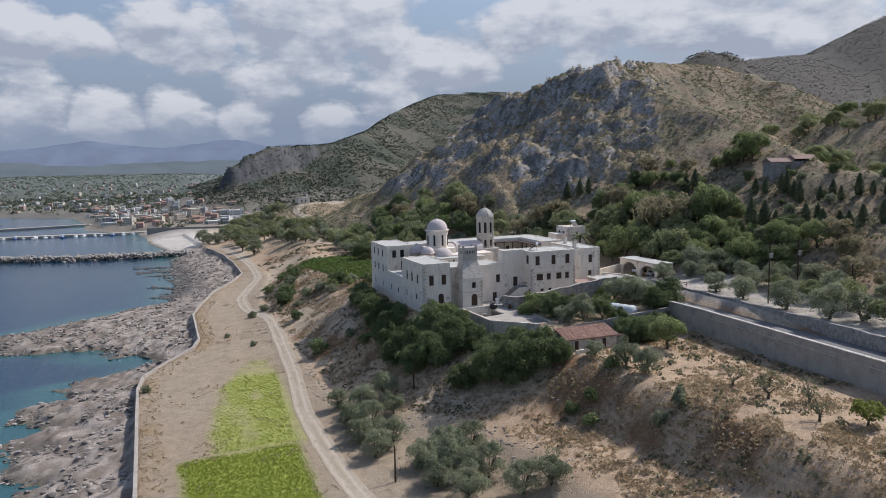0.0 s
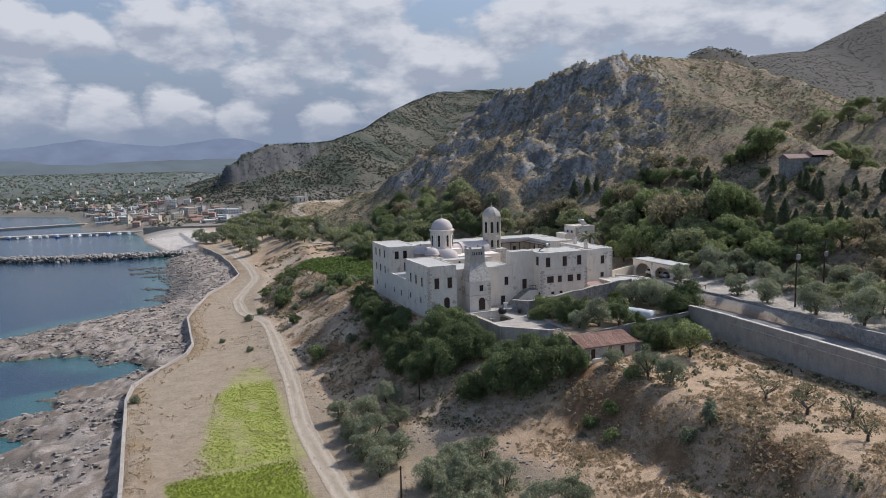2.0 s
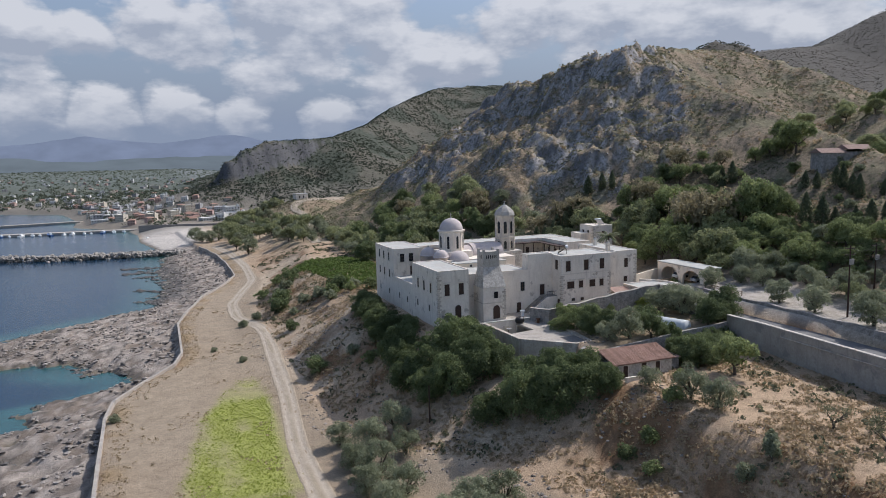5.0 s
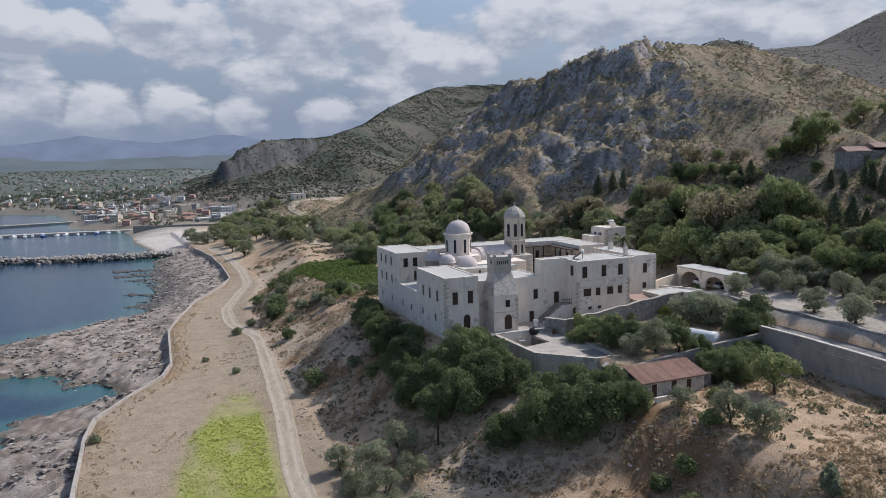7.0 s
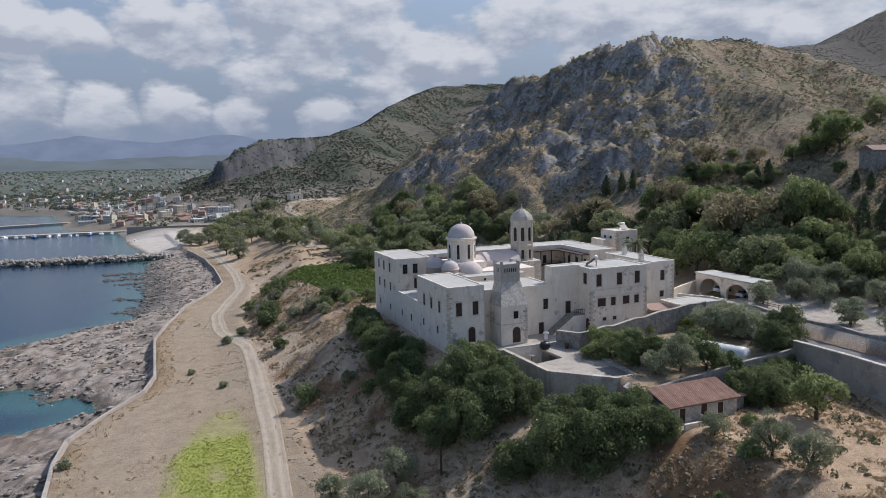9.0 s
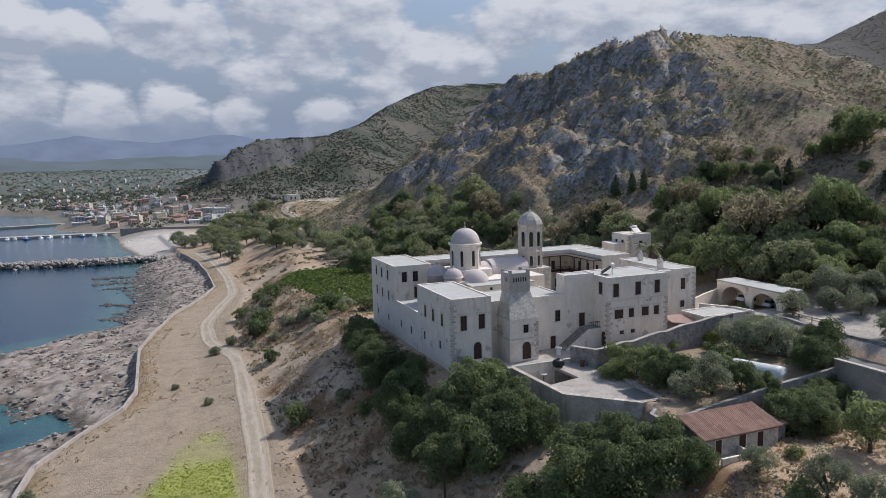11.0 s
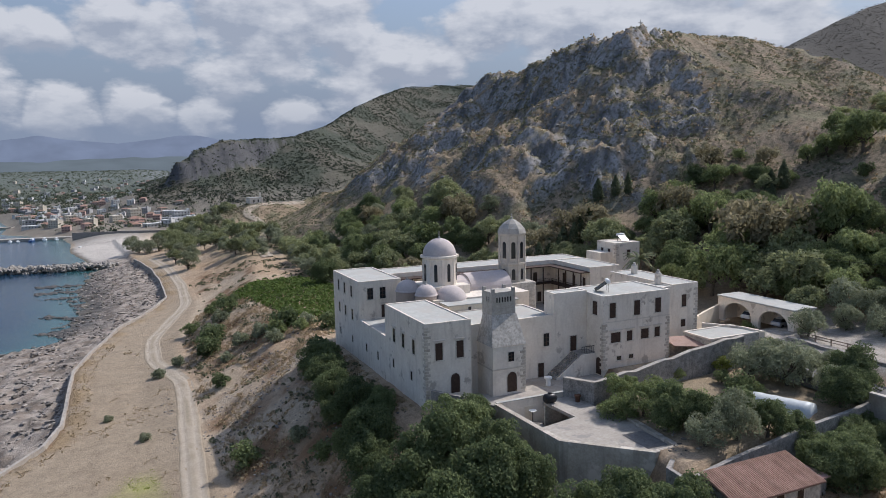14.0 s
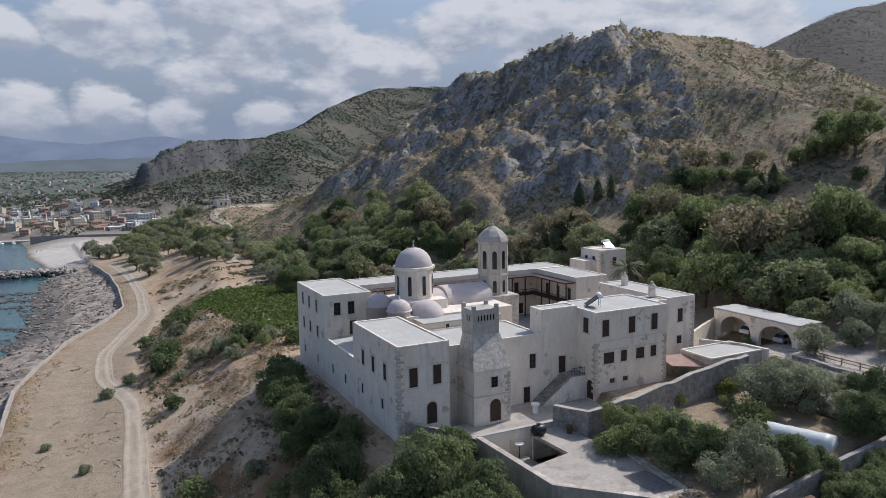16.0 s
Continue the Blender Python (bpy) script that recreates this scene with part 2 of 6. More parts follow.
    if rough:
        beach = beach + (ridged - 0.78) * 2.6 * smooth(-14, 6, s) * (1 - 0.75 * smooth(280, 300, y))
        beach = beach + (1 - np.abs(2 * fbm(x / 2.6 + 31, y / 2.1, 3, 0.6) - 1) - 0.75) * 1.1 * smooth(-4, 4, s) * (1 - smooth(262, 285, y))
    t = smooth(-0.9, 0.3, x - wall)
    t = np.where(y > 420, smooth(0, 30, x - shore), t)
    return beach + (z - beach) * t


def gz(x, y):
    return float(ground_z(np.array([x]), np.array([y]))[0])


# ---- materials ----
def shade(name, rough=0.85, metal=0.0, spec=0.3):
    m = bpy.data.materials.new(name)
    m.use_nodes = True
    b = m.node_tree.nodes["Principled BSDF"]
    b.inputs["Roughness"].default_value, b.inputs["Metallic"].default_value = rough, metal
    b.inputs["Specular IOR Level"].default_value = spec
    return m, m.node_tree.nodes, m.node_tree.links, b


def surface(name, low, high, scale=1.0, fine=9.0, rough=0.85, bump=0.25, metal=0.0, spec=0.3, spread=(0.35, 0.68), stains=0.0, stain=(0.2, 0.18, 0.16), per_thing=0.0, bump_dist=0.05, patch=None, patch_at=(0.6, 0.64)):
    """Two-scale varied surface: low and high are base colours, mixed by coarse and fine noise in metres; stains run down."""
    m, n, l, b = shade(name, rough, metal, spec)
    geo = n.new("ShaderNodeNewGeometry")
    a = n.new("ShaderNodeTexNoise")
    a.inputs["Scale"].default_value, a.inputs["Detail"].default_value, a.inputs["Roughness"].default_value = scale, 8, 0.62
    c = n.new("ShaderNodeTexNoise")
    c.inputs["Scale"].default_value, c.inputs["Detail"].default_value = fine, 6
    l.new(geo.outputs["Position"], a.inputs["Vector"])
    l.new(geo.outputs["Position"], c.inputs["Vector"])
    mix = n.new("ShaderNodeMix")
    mix.inputs["Factor"].default_value = 0.4
    l.new(a.outputs["Fac"], mix.inputs["A"])
    l.new(c.outputs["Fac"], mix.inputs["B"])
    ramp = n.new("ShaderNodeValToRGB")
    ramp.color_ramp.elements[0].position, ramp.color_ramp.elements[1].position = spread
    ramp.color_ramp.elements[0].color, ramp.color_ramp.elements[1].color = (*low, 1), (*high, 1)
    l.new(mix.outputs["Result"], ramp.inputs[0])
    out = ramp.outputs[0]
    if stains:
        mp = n.new("ShaderNodeMapping")
        mp.inputs["Scale"].default_value = (1.6, 1.6, 0.22)
        l.new(geo.outputs["Position"], mp.inputs[0])
        s1 = n.new("ShaderNodeTexNoise")
        s1.inputs["Scale"].default_value, s1.inputs["Detail"].default_value = 0.9, 7
        l.new(mp.outputs[0], s1.inputs["Vector"])
        sr = n.new("ShaderNodeMapRange")
        sr.inputs[1].default_value, sr.inputs[2].default_value, sr.inputs[4].default_value = 0.52, 0.75, stains
        l.new(s1.outputs["Fac"], sr.inputs[0])
        sm = n.new("ShaderNodeMix")
        sm.data_type = "RGBA"
        sm.inputs["B"].default_value = (*stain, 1)
        l.new(sr.outputs[0], sm.inputs["Factor"])
        l.new(out, sm.inputs["A"])
        out = sm.outputs["Result"]
    if patch:
        pn = n.new("ShaderNodeTexNoise")
        pn.inputs["Scale"].default_value, pn.inputs["Detail"].default_value, pn.inputs["Roughness"].default_value = 0.42, 9, 0.6
        l.new(geo.outputs["Position"], pn.inputs["Vector"])
        pr = n.new("ShaderNodeMapRange")
        pr.inputs[1].default_value, pr.inputs[2].default_value = patch_at
        l.new(pn.outputs["Fac"], pr.inputs[0])
        pm = n.new("ShaderNodeMix")
        pm.data_type = "RGBA"
        pm.inputs["B"].default_value = (*patch, 1)
        l.new(pr.outputs[0], pm.inputs["Factor"])
        l.new(out, pm.inputs["A"])
        out = pm.outputs["Result"]
    if per_thing:
        info = n.new("ShaderNodeObjectInfo")
        hsv = n.new("ShaderNodeHueSaturation")
        vr = n.new("ShaderNodeMapRange")
        vr.inputs[3].default_value, vr.inputs[4].default_value = 1 - per_thing, 1 + per_thing
        l.new(info.outputs["Random"], vr.inputs[0])
        l.new(vr.outputs[0], hsv.inputs["Value"])
        l.new(out, hsv.inputs["Color"])
        out = hsv.outputs[0]
    l.new(out, b.inputs["Base Color"])
    if bump:
        bp = n.new("ShaderNodeBump")
        bp.inputs["Strength"].default_value, bp.inputs["Distance"].default_value = bump, bump_dist
        l.new(mix.outputs["Result"], bp.inputs["Height"])
        l.new(bp.outputs[0], b.inputs["Normal"])
    return m


PLASTER = surface("plaster", (0.67, 0.595, 0.50), (0.83, 0.76, 0.66), 0.5, 3.0, 0.9, 0.3, stains=0.42, stain=(0.43, 0.37, 0.305), patch=(0.47, 0.41, 0.34), patch_at=(0.60, 0.65))
PLASTER_OLD = surface("old plaster", (0.36, 0.33, 0.285), (0.58, 0.54, 0.475), 0.8, 3.2, 0.92, 0.5, spread=(0.40, 0.60), stains=0.5, stain=(0.24, 0.23, 0.22))
TRIM = surface("pale window trim", (0.56, 0.50, 0.425), (0.70, 0.64, 0.555), 0.9, 5, 0.9, 0.2, stains=0.3, stain=(0.4, 0.35, 0.29))
OCHRE = surface("ochre plaster", (0.60, 0.52, 0.40), (0.74, 0.66, 0.54), 0.6, 4, 0.9, 0.2, stains=0.3, stain=(0.4, 0.33, 0.26))
ROOF = surface("roof screed", (0.36, 0.36, 0.33), (0.50, 0.50, 0.465), 0.3, 2.5, 0.9, 0.2, stains=0.3, stain=(0.27, 0.27, 0.25), patch=(0.42, 0.40, 0.36), patch_at=(0.5, 0.6))
DOME = surface("dome render", (0.46, 0.40, 0.375), (0.58, 0.515, 0.49), 0.6, 4, 0.8, 0.15, stains=0.25, stain=(0.4, 0.36, 0.35))
STONE = surface("grey stone", (0.16, 0.148, 0.132), (0.40, 0.37, 0.335), 1.3, 5, 0.95, 0.9, spread=(0.36, 0.62), stains=0.45, stain=(0.11, 0.105, 0.1), bump_dist=0.12)
ASHLAR = surface("old ashlar", (0.43, 0.385, 0.325), (0.63, 0.575, 0.49), 0.9, 5, 0.93, 0.5, stains=0.45, stain=(0.24, 0.225, 0.2))
RUBBLE = surface("grey tower stone", (0.33, 0.305, 0.265), (0.52, 0.485, 0.43), 1.2, 6, 0.95, 0.6, stains=0.4, stain=(0.16, 0.155, 0.15))
QUOIN = surface("quoin stone", (0.43, 0.375, 0.305), (0.62, 0.555, 0.47), 1.1, 6, 0.93, 0.4, per_thing=0.15)
WOOD = surface("dark wood", (0.035, 0.022, 0.016), (0.085, 0.05, 0.035), 2, 18, 0.7, 0.3)
GLASS_AND_GAPS = surface("dark glazing and openings", (0.012, 0.014, 0.016), (0.03, 0.032, 0.035), 1, 4, 0.15, 0.0, spec=0.5)
CONCRETE = surface("concrete", (0.31, 0.275, 0.235), (0.45, 0.41, 0.355), 0.45, 3.5, 0.92, 0.35, stains=0.4, stain=(0.22, 0.205, 0.19), patch=(0.28, 0.26, 0.235), patch_at=(0.56, 0.62))
TILE = surface("clay tile", (0.21, 0.12, 0.085), (0.37, 0.235, 0.18), 0.9, 7, 0.9, 0.3, per_thing=0.2)
BARK_RAIL = surface("weathered timber", (0.22, 0.17, 0.13), (0.36, 0.29, 0.23), 2, 14, 0.9, 0.4)
IRON = surface("dark iron", (0.02, 0.02, 0.02), (0.05, 0.045, 0.04), 4, 20, 0.5, 0.1, metal=0.6)


BASTION_WALL = surface("stained bastion render", (0.33, 0.29, 0.24), (0.52, 0.47, 0.395), 0.7, 4, 0.95, 0.6, stains=0.6, stain=(0.18, 0.16, 0.135), patch=(0.58, 0.53, 0.455), patch_at=(0.55, 0.62))


def link_bm(name, bm, material, parent=None, smooth_faces=False):
    me = bpy.data.meshes.new(name)
    bmesh.ops.recalc_face_normals(bm, faces=bm.faces[:])
    bm.to_mesh(me)
    bm.free()
    me.materials.append(material)
    if smooth_faces:
        me.polygons.foreach_set("use_smooth", [True] * len(me.polygons))
    ob = new(name, me)
    if parent is not None:
        ob.parent = parent
    return ob


def part(name, bm, material, parent, label="", smooth_faces=False):
    ob = link_bm(name, bm, material, parent, smooth_faces)
    return tagged(ob, label) if label else ob


def thing(name, x=0, y=0, z=0, turn=0, label="", category="", group="", kind=""):
    ob = new(name)
    ob.matrix_world = pose(x, y, z, 0, 0, turn)
    ob.empty_display_size = 0.3
    return tagged(ob, label, category, group, kind)


def add_box(bm, x0, x1, y0, y1, z0, z1, bevel=0.0):
    r = bmesh.ops.create_cube(bm, size=1)
    vs = r["verts"]
    for v in vs:
        v.co = Vector((x0 + (v.co.x + .5) * (x1 - x0), y0 + (v.co.y + .5) * (y1 - y0), z0 + (v.co.z + .5) * (z1 - z0)))
    if bevel:
        es = {e for v in vs for e in v.link_edges}
        bmesh.ops.bevel(bm, geom=list(es), offset=bevel, segments=1, affect="EDGES")
    return vs


def box(*a, bevel=0.0):
    bm = bmesh.new()
    add_box(bm, *a, bevel=bevel)
    return bm


def lathe(profile, n=32, cx=0, cy=0):
    """A turned body from (radius, z) pairs."""
    bm = bmesh.new()
    rings = []
    for r, z in profile:
        rings.append([bm.verts.new((cx + r * math.cos(2 * math.pi * k / n), cy + r * math.sin(2 * math.pi * k / n), z)) for k in range(n)] if r > 1e-4 else [bm.verts.new((cx, cy, z))])
    for a, b in zip(rings, rings[1:]):
        for k in range(n):
            q = [a[k % len(a)], a[(k + 1) % len(a)], b[(k + 1) % len(b)], b[k % len(b)]]
            q = list(dict.fromkeys(q))
            if len(q) > 2:
                bm.faces.new(q)
    return bm


def prism(points, z0, z1):
    """An upright body over a plan outline."""
    bm = bmesh.new()
    a = [bm.verts.new((x, y, z0)) for x, y in points]
    b = [bm.verts.new((x, y, z1)) for x, y in points]
    bm.faces.new(a[::-1])
    bm.faces.new(b)
    for k in range(len(a)):
        j = (k + 1) % len(a)
        bm.faces.new((a[k], a[j], b[j], b[k]))
    return bm


# ---- ground sheet and sea ----
def spaced(a, b, step, lo, hi, grow=1.07):
    mid = list(np.arange(a, b, step))
    d, v, after = step, b, []
    while v < hi:
        after.append(v)
        d *= grow
        v += d
    after.append(hi)
    d, v, before = step, a, []
    while v > lo:
        d *= grow
        v -= d
        before.append(max(v, lo))
    return np.array(before[::-1] + mid + after)


def sheet(name, xs, ys, zs, colours, material, cover=None):
    nx, ny = len(xs), len(ys)
    co = np.empty((ny, nx, 3))
    co[..., 0], co[..., 1], co[..., 2] = xs[None, :], ys[:, None], zs
    me = bpy.data.meshes.new(name)
    q = np.arange(nx * ny).reshape(ny, nx)
    faces = np.stack([q[:-1, :-1], q[:-1, 1:], q[1:, 1:], q[1:, :-1]], -1).reshape(-1, 4)
    me.vertices.add(nx * ny)
    me.vertices.foreach_set("co", co.ravel())
    me.loops.add(faces.size)
    me.loops.foreach_set("vertex_index", faces.ravel())
    me.polygons.add(len(faces))
    me.polygons.foreach_set("loop_start", np.arange(0, faces.size, 4))
    me.polygons.foreach_set("use_smooth", np.ones(len(faces), bool))
    me.update(calc_edges=True)
    at = me.color_attributes.new("soil", "FLOAT_COLOR", "POINT")
    rgba = np.ones((ny, nx, 4))
    rgba[..., :3] = colours
    rgba[..., 3] = 0 if cover is None else cover
    at.data.foreach_set("color", rgba.ravel())
    me.materials.append(material)
    return new(name, me)


def soil_material(name, rough, bump, dist, scales, spec=0.2, spread=(0.55, 1.45)):
    m, n, l, b = shade(name, rough, 0, spec)
    at = n.new("ShaderNodeAttribute")
    at.attribute_name = "soil"
    geo = n.new("ShaderNodeNewGeometry")
    prev = None
    for sc in scales:
        t = n.new("ShaderNodeTexNoise")
        t.inputs["Scale"].default_value, t.inputs["Detail"].default_value, t.inputs["Roughness"].default_value = sc, 7, 0.65
        l.new(geo.outputs["Position"], t.inputs["Vector"])
        if prev is None:
            prev = t.outputs["Fac"]
        else:
            mx = n.new("ShaderNodeMix")
            mx.inputs["Factor"].default_value = 0.5
            l.new(prev, mx.inputs["A"])
            l.new(t.outputs["Fac"], mx.inputs["B"])
            prev = mx.outputs["Result"]
    r = n.new("ShaderNodeMapRange")
    r.inputs[1].default_value, r.inputs[2].default_value, r.inputs[3].default_value, r.inputs[4].default_value = 0.32, 0.68, spread[0], spread[1]
    l.new(prev, r.inputs[0])
    hsv = n.new("ShaderNodeHueSaturation")
    l.new(r.outputs[0], hsv.inputs["Value"])
    l.new(at.outputs["Color"], hsv.inputs["Color"])
    sp = n.new("ShaderNodeTexNoise")
    sp.inputs["Scale"].default_value, sp.inputs["Detail"].default_value, sp.inputs["Roughness"].default_value = 0.75, 5, 0.7
    l.new(geo.outputs["Position"], sp.inputs["Vector"])
    sr = n.new("ShaderNodeMapRange")
    sr.inputs[1].default_value, sr.inputs[2].default_value = 0.50, 0.57
    l.new(sp.outputs["Fac"], sr.inputs[0])
    sf = n.new("ShaderNodeMath")
    sf.operation = "MULTIPLY"
    l.new(sr.outputs[0], sf.inputs[0])
    l.new(at.outputs["Alpha"], sf.inputs[1])
    sm = n.new("ShaderNodeMix")
    sm.data_type = "RGBA"
    sm.inputs["B"].default_value = (0.085, 0.085, 0.05, 1)
    l.new(sf.outputs[0], sm.inputs["Factor"])
    l.new(hsv.outputs[0], sm.inputs["A"])
    l.new(sm.outputs["Result"], b.inputs["Base Color"])
    bp = n.new("ShaderNodeBump")
    bp.inputs["Strength"].default_value, bp.inputs["Distance"].default_value = bump, dist
    l.new(prev, bp.inputs["Height"])
    l.new(bp.outputs[0], b.inputs["Normal"])
    return m


GX = spaced(-112, 170, 1.2, -4200, 4800, 1.04)
GY = spaced(-100, 300, 1.3, -900, 4900, 1.014)
MX, MY = np.meshgrid(GX, GY)
MZ = ground_z(MX, MY)


def crop_cover(x, y):
    """How thick the young crop stands: the dense near strip and the thin one beyond it."""
    wob = 5 * (fbm(x / 6 + 2, y / 8, 4) - 0.5)
    left = np.interp(y, [-90, -32, -24, -9, 4, 25, 33], [-56, -54.5, -50, -49, -46, -40, -36])
    right = np.interp(y, [-90, -23, 20, 33], [-36, -34.5, -31.5, -33])
    inside = smooth(-0.6, 1.2, x - left + 0.4 * wob) * smooth(-0.6, 1.0, right - x + 0.3 * wob)
    dense = inside * (1 - smooth(-31.5, -29, y + 0.4 * wob))
    patchy = smooth(0.26, 0.56, fbm(x / 4.2 + 1, y / 9, 4) + 0.10 * smooth(-4, 2, x - right + 6) - 0.13 * smooth(0, 30, y))
    thin = inside * smooth(-30, -28, y + 0.4 * wob) * (1 - smooth(20, 33, y + wob)) * patchy * smooth(-1, 3.5, x - left + 1.2 * wob)
    return dense, thin


def land_colour(x, y, z):
    dzx, dzy = np.gradient(z, GX, axis=1), np.gradient(z, GY, axis=0)
    slope = np.hypot(dzx, dzy)
    n1, n2 = fbm(x / 30, y / 30, 4), fbm(x / 6 + 40, y / 6, 4)

    def tint(c):
        return np.array(c)[None, None, :]

    def lay(base, c, w):
        return base + (tint(c) - base) * w[..., None]

    col = np.zeros(x.shape + (3,)) + tint((0.42, 0.305, 0.20))
    col = lay(col, (0.46, 0.365, 0.26), smooth(0.4, 0.65, n1))
    brush = smooth(3, 12, x) * (1 - smooth(22, 30, x)) * (1 - smooth(-50, -40, y)) * smooth(-130, -110, y)
    col = lay(col, (0.37, 0.26, 0.16), brush * smooth(0.36, 0.6, n1) * 0.8)
    col = lay(col, (0.22, 0.13, 0.07), smooth(0.52, 0.7, n2) * smooth(0.12, 0.5, slope) * (z < 22))
    # dry hillside, scrub, bare cliff
    hill = np.maximum(smooth(22, 34, z), smooth(170, 250, y) * smooth(6, 13, z))
    col = lay(col, (0.29, 0.222, 0.15), hill)
    col = lay(col, (0.19, 0.18, 0.105), hill * smooth(0.45, 0.65, n2) * 0.7)
    rock = smooth(0.9, 1.45, slope + 1.2 * (n2 - 0.5) + 1.8 * (fbm(x / 18 + 3, y / 18, 3) - 0.5)) * smooth(32, 44, z) * (0.15 + 0.85 * smooth(-3, 7, y - np.interp(x, CRAG_X, CRAG_Y)) * (1 - smooth(164, 180, x)))
    col = lay(col, (0.37, 0.347, 0.328), rock)
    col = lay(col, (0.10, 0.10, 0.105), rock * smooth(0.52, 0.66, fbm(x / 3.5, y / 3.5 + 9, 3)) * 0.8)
    # far hill: dull scrub tones, darkened further to put its shade into the colour
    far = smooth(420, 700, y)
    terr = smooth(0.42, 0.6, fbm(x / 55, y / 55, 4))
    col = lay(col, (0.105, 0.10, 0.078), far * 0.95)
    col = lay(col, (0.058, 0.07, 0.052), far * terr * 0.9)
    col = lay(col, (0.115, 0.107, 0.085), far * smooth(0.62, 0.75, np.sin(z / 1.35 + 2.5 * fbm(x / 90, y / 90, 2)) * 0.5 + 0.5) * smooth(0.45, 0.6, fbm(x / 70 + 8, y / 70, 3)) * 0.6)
    # right-hand mountain: brown-grey ground with its shade put into the colour
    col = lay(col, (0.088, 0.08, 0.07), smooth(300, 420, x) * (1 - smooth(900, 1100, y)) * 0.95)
    # far plain turns grey-blue with distance: haze painted into the ground colour
    col = lay(col, (0.15, 0.165, 0.155), smooth(1300, 2200, y) * (1 - smooth(20, 60, z)))
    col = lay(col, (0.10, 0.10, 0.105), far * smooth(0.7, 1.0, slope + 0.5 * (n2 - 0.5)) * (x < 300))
    # shore
    wall, shore = np.interp(y, WALL_Y, WALL_X), np.interp(y, SHORE_Y, SHORE_X)
    sh = (1 - smooth(-0.6, 0.4, x - wall)) * (y < 420)
    col = lay(col, (0.345, 0.30, 0.255), sh)
    col = lay(col, (0.215, 0.175, 0.14), sh * smooth(0.46, 0.60, fbm(x / 2.4 + 7, y / 2.0, 5, 0.7)))
    col = lay(col, (0.105, 0.092, 0.08), sh * smooth(0.55, 0.66, fbm(x / 1.9, y / 1.6, 4, 0.7)) * 0.8)
    col = lay(col, (0.12, 0.105, 0.09), sh * (1 - smooth(-0.7, 0.5, z + 1.2 * (n2 - 0.5))) * 0.75)
    col = lay(col, (0.50, 0.455, 0.40), smooth(322, 345, y) * (1 - smooth(470, 505, y)) * (1 - smooth(-36, -10, x)) * smooth(-0.8, -0.2, z))
    col = lay(col, (0.11, 0.105, 0.10), sh * smooth(140, 170, y) * (1 - smooth(255, 275, y)) * (1 - smooth(4, 15, x - shore + 8 * (n2 - 0.5))) * 0.85)
    col = lay(col, (0.16, 0.14, 0.09), (1 - smooth(-1.2, -0.6, z)) * (y < 420))
    # field by the sea wall
    fld = smooth(0.2, 1.0, x - wall) * (1 - smooth(-3, 0, x - np.interp(y, BANK_Y, BANK_FOOT))) * (1 - smooth(300, 340, y))
    col = lay(col, (0.285, 0.23, 0.165), fld * 0.85)
    col = lay(col, (0.27, 0.195, 0.11), fld * (1 - smooth(2.0, 5.5, x - wall)) * smooth(0.38, 0.65, n2) * 0.8)
    dense, thin = crop_cover(x, y)
    col = lay(col, (0.235, 0.285, 0.035), fld * dense * 0.9)
    span = smooth(0, 4, x - np.interp(y, [-40, 4, 33], [-52, -47, -38])) * smooth(-1, 1, -32 - x + 0 * y) * smooth(-32, -28, y) * (1 - smooth(15, 32, y))
    col = lay(col, (0.30, 0.295, 0.11), fld * span * (0.45 + 0.5 * n2))
    col = lay(col, (0.27, 0.30, 0.06), fld * thin * 0.8)
    # garden soil
    bed = smooth(17, 20, x) * (1 - smooth(46, 48, x)) * smooth(-34, -31, y) * (1 - smooth(-10.5, -9, y))
    col = lay(col, (0.26, 0.205, 0.135), bed * (0.6 + 0.5 * n2))
    # yard, road
    yard = smooth(54.2, 54.8, x) * (1 - smooth(70, 76, x)) * smooth(-110, -90, y) * (1 - smooth(-3, 6, y))
    col = lay(col, (0.40, 0.36, 0.31), yard)
    grove = smooth(58, 70, x) * (1 - smooth(105, 130, x)) * smooth(-80, -60, y) * (1 - smooth(60, 75, y)) * (1 - yard)
    col = lay(col, (0.22, 0.165, 0.105), grove * 0.6)
    town = smooth(405, 470, y) * (1 - smooth(14, 30, z)) * (1 - smooth(800, 1150, y))
    col = lay(col, (0.095, 0.11, 0.088), smooth(800, 1150, y) * (1 - smooth(0, 60, x)) * (0.55 + 0.4 * smooth(0.4, 0.6, fbm(x / 80, y / 40, 4))))
    col = lay(col, (0.20, 0.18, 0.15), town * 0.8)
    return col


soil = soil_material("dry ground", 0.95, 1.0, 0.4, (0.3, 1.3, 5.0), spread=(0.45, 1.55))
cover = np.maximum(smooth(22, 32, MZ) * 0.6 * (1 - 0.6 * smooth(420, 600, MY)), 0.2 * smooth(0, 6, MX - np.interp(MY, BANK_Y, BANK_FOOT)) * smooth(5, 8, MZ)) * smooth(-20, -8, MX + 0.0 * MY)
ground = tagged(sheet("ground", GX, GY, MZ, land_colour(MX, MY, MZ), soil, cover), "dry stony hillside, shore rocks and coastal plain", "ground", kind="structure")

SX = spaced(-190, -20, 2.2, -4200, 600, 1.1)
SY = spaced(-80, 470, 2.6, -900, 4900, 1.09)
WX, WY = np.meshgrid(SX, SY)
depth = np.clip(SEA - ground_z(WX, WY), 0, 8)
wcol = np.zeros(WX.shape + (3,)) + np.array((0.03, 0.095, 0.10))
wcol = wcol + (np.array((0.006, 0.03, 0.062)) - wcol) * smooth(0.6, 3.5, depth)[..., None]
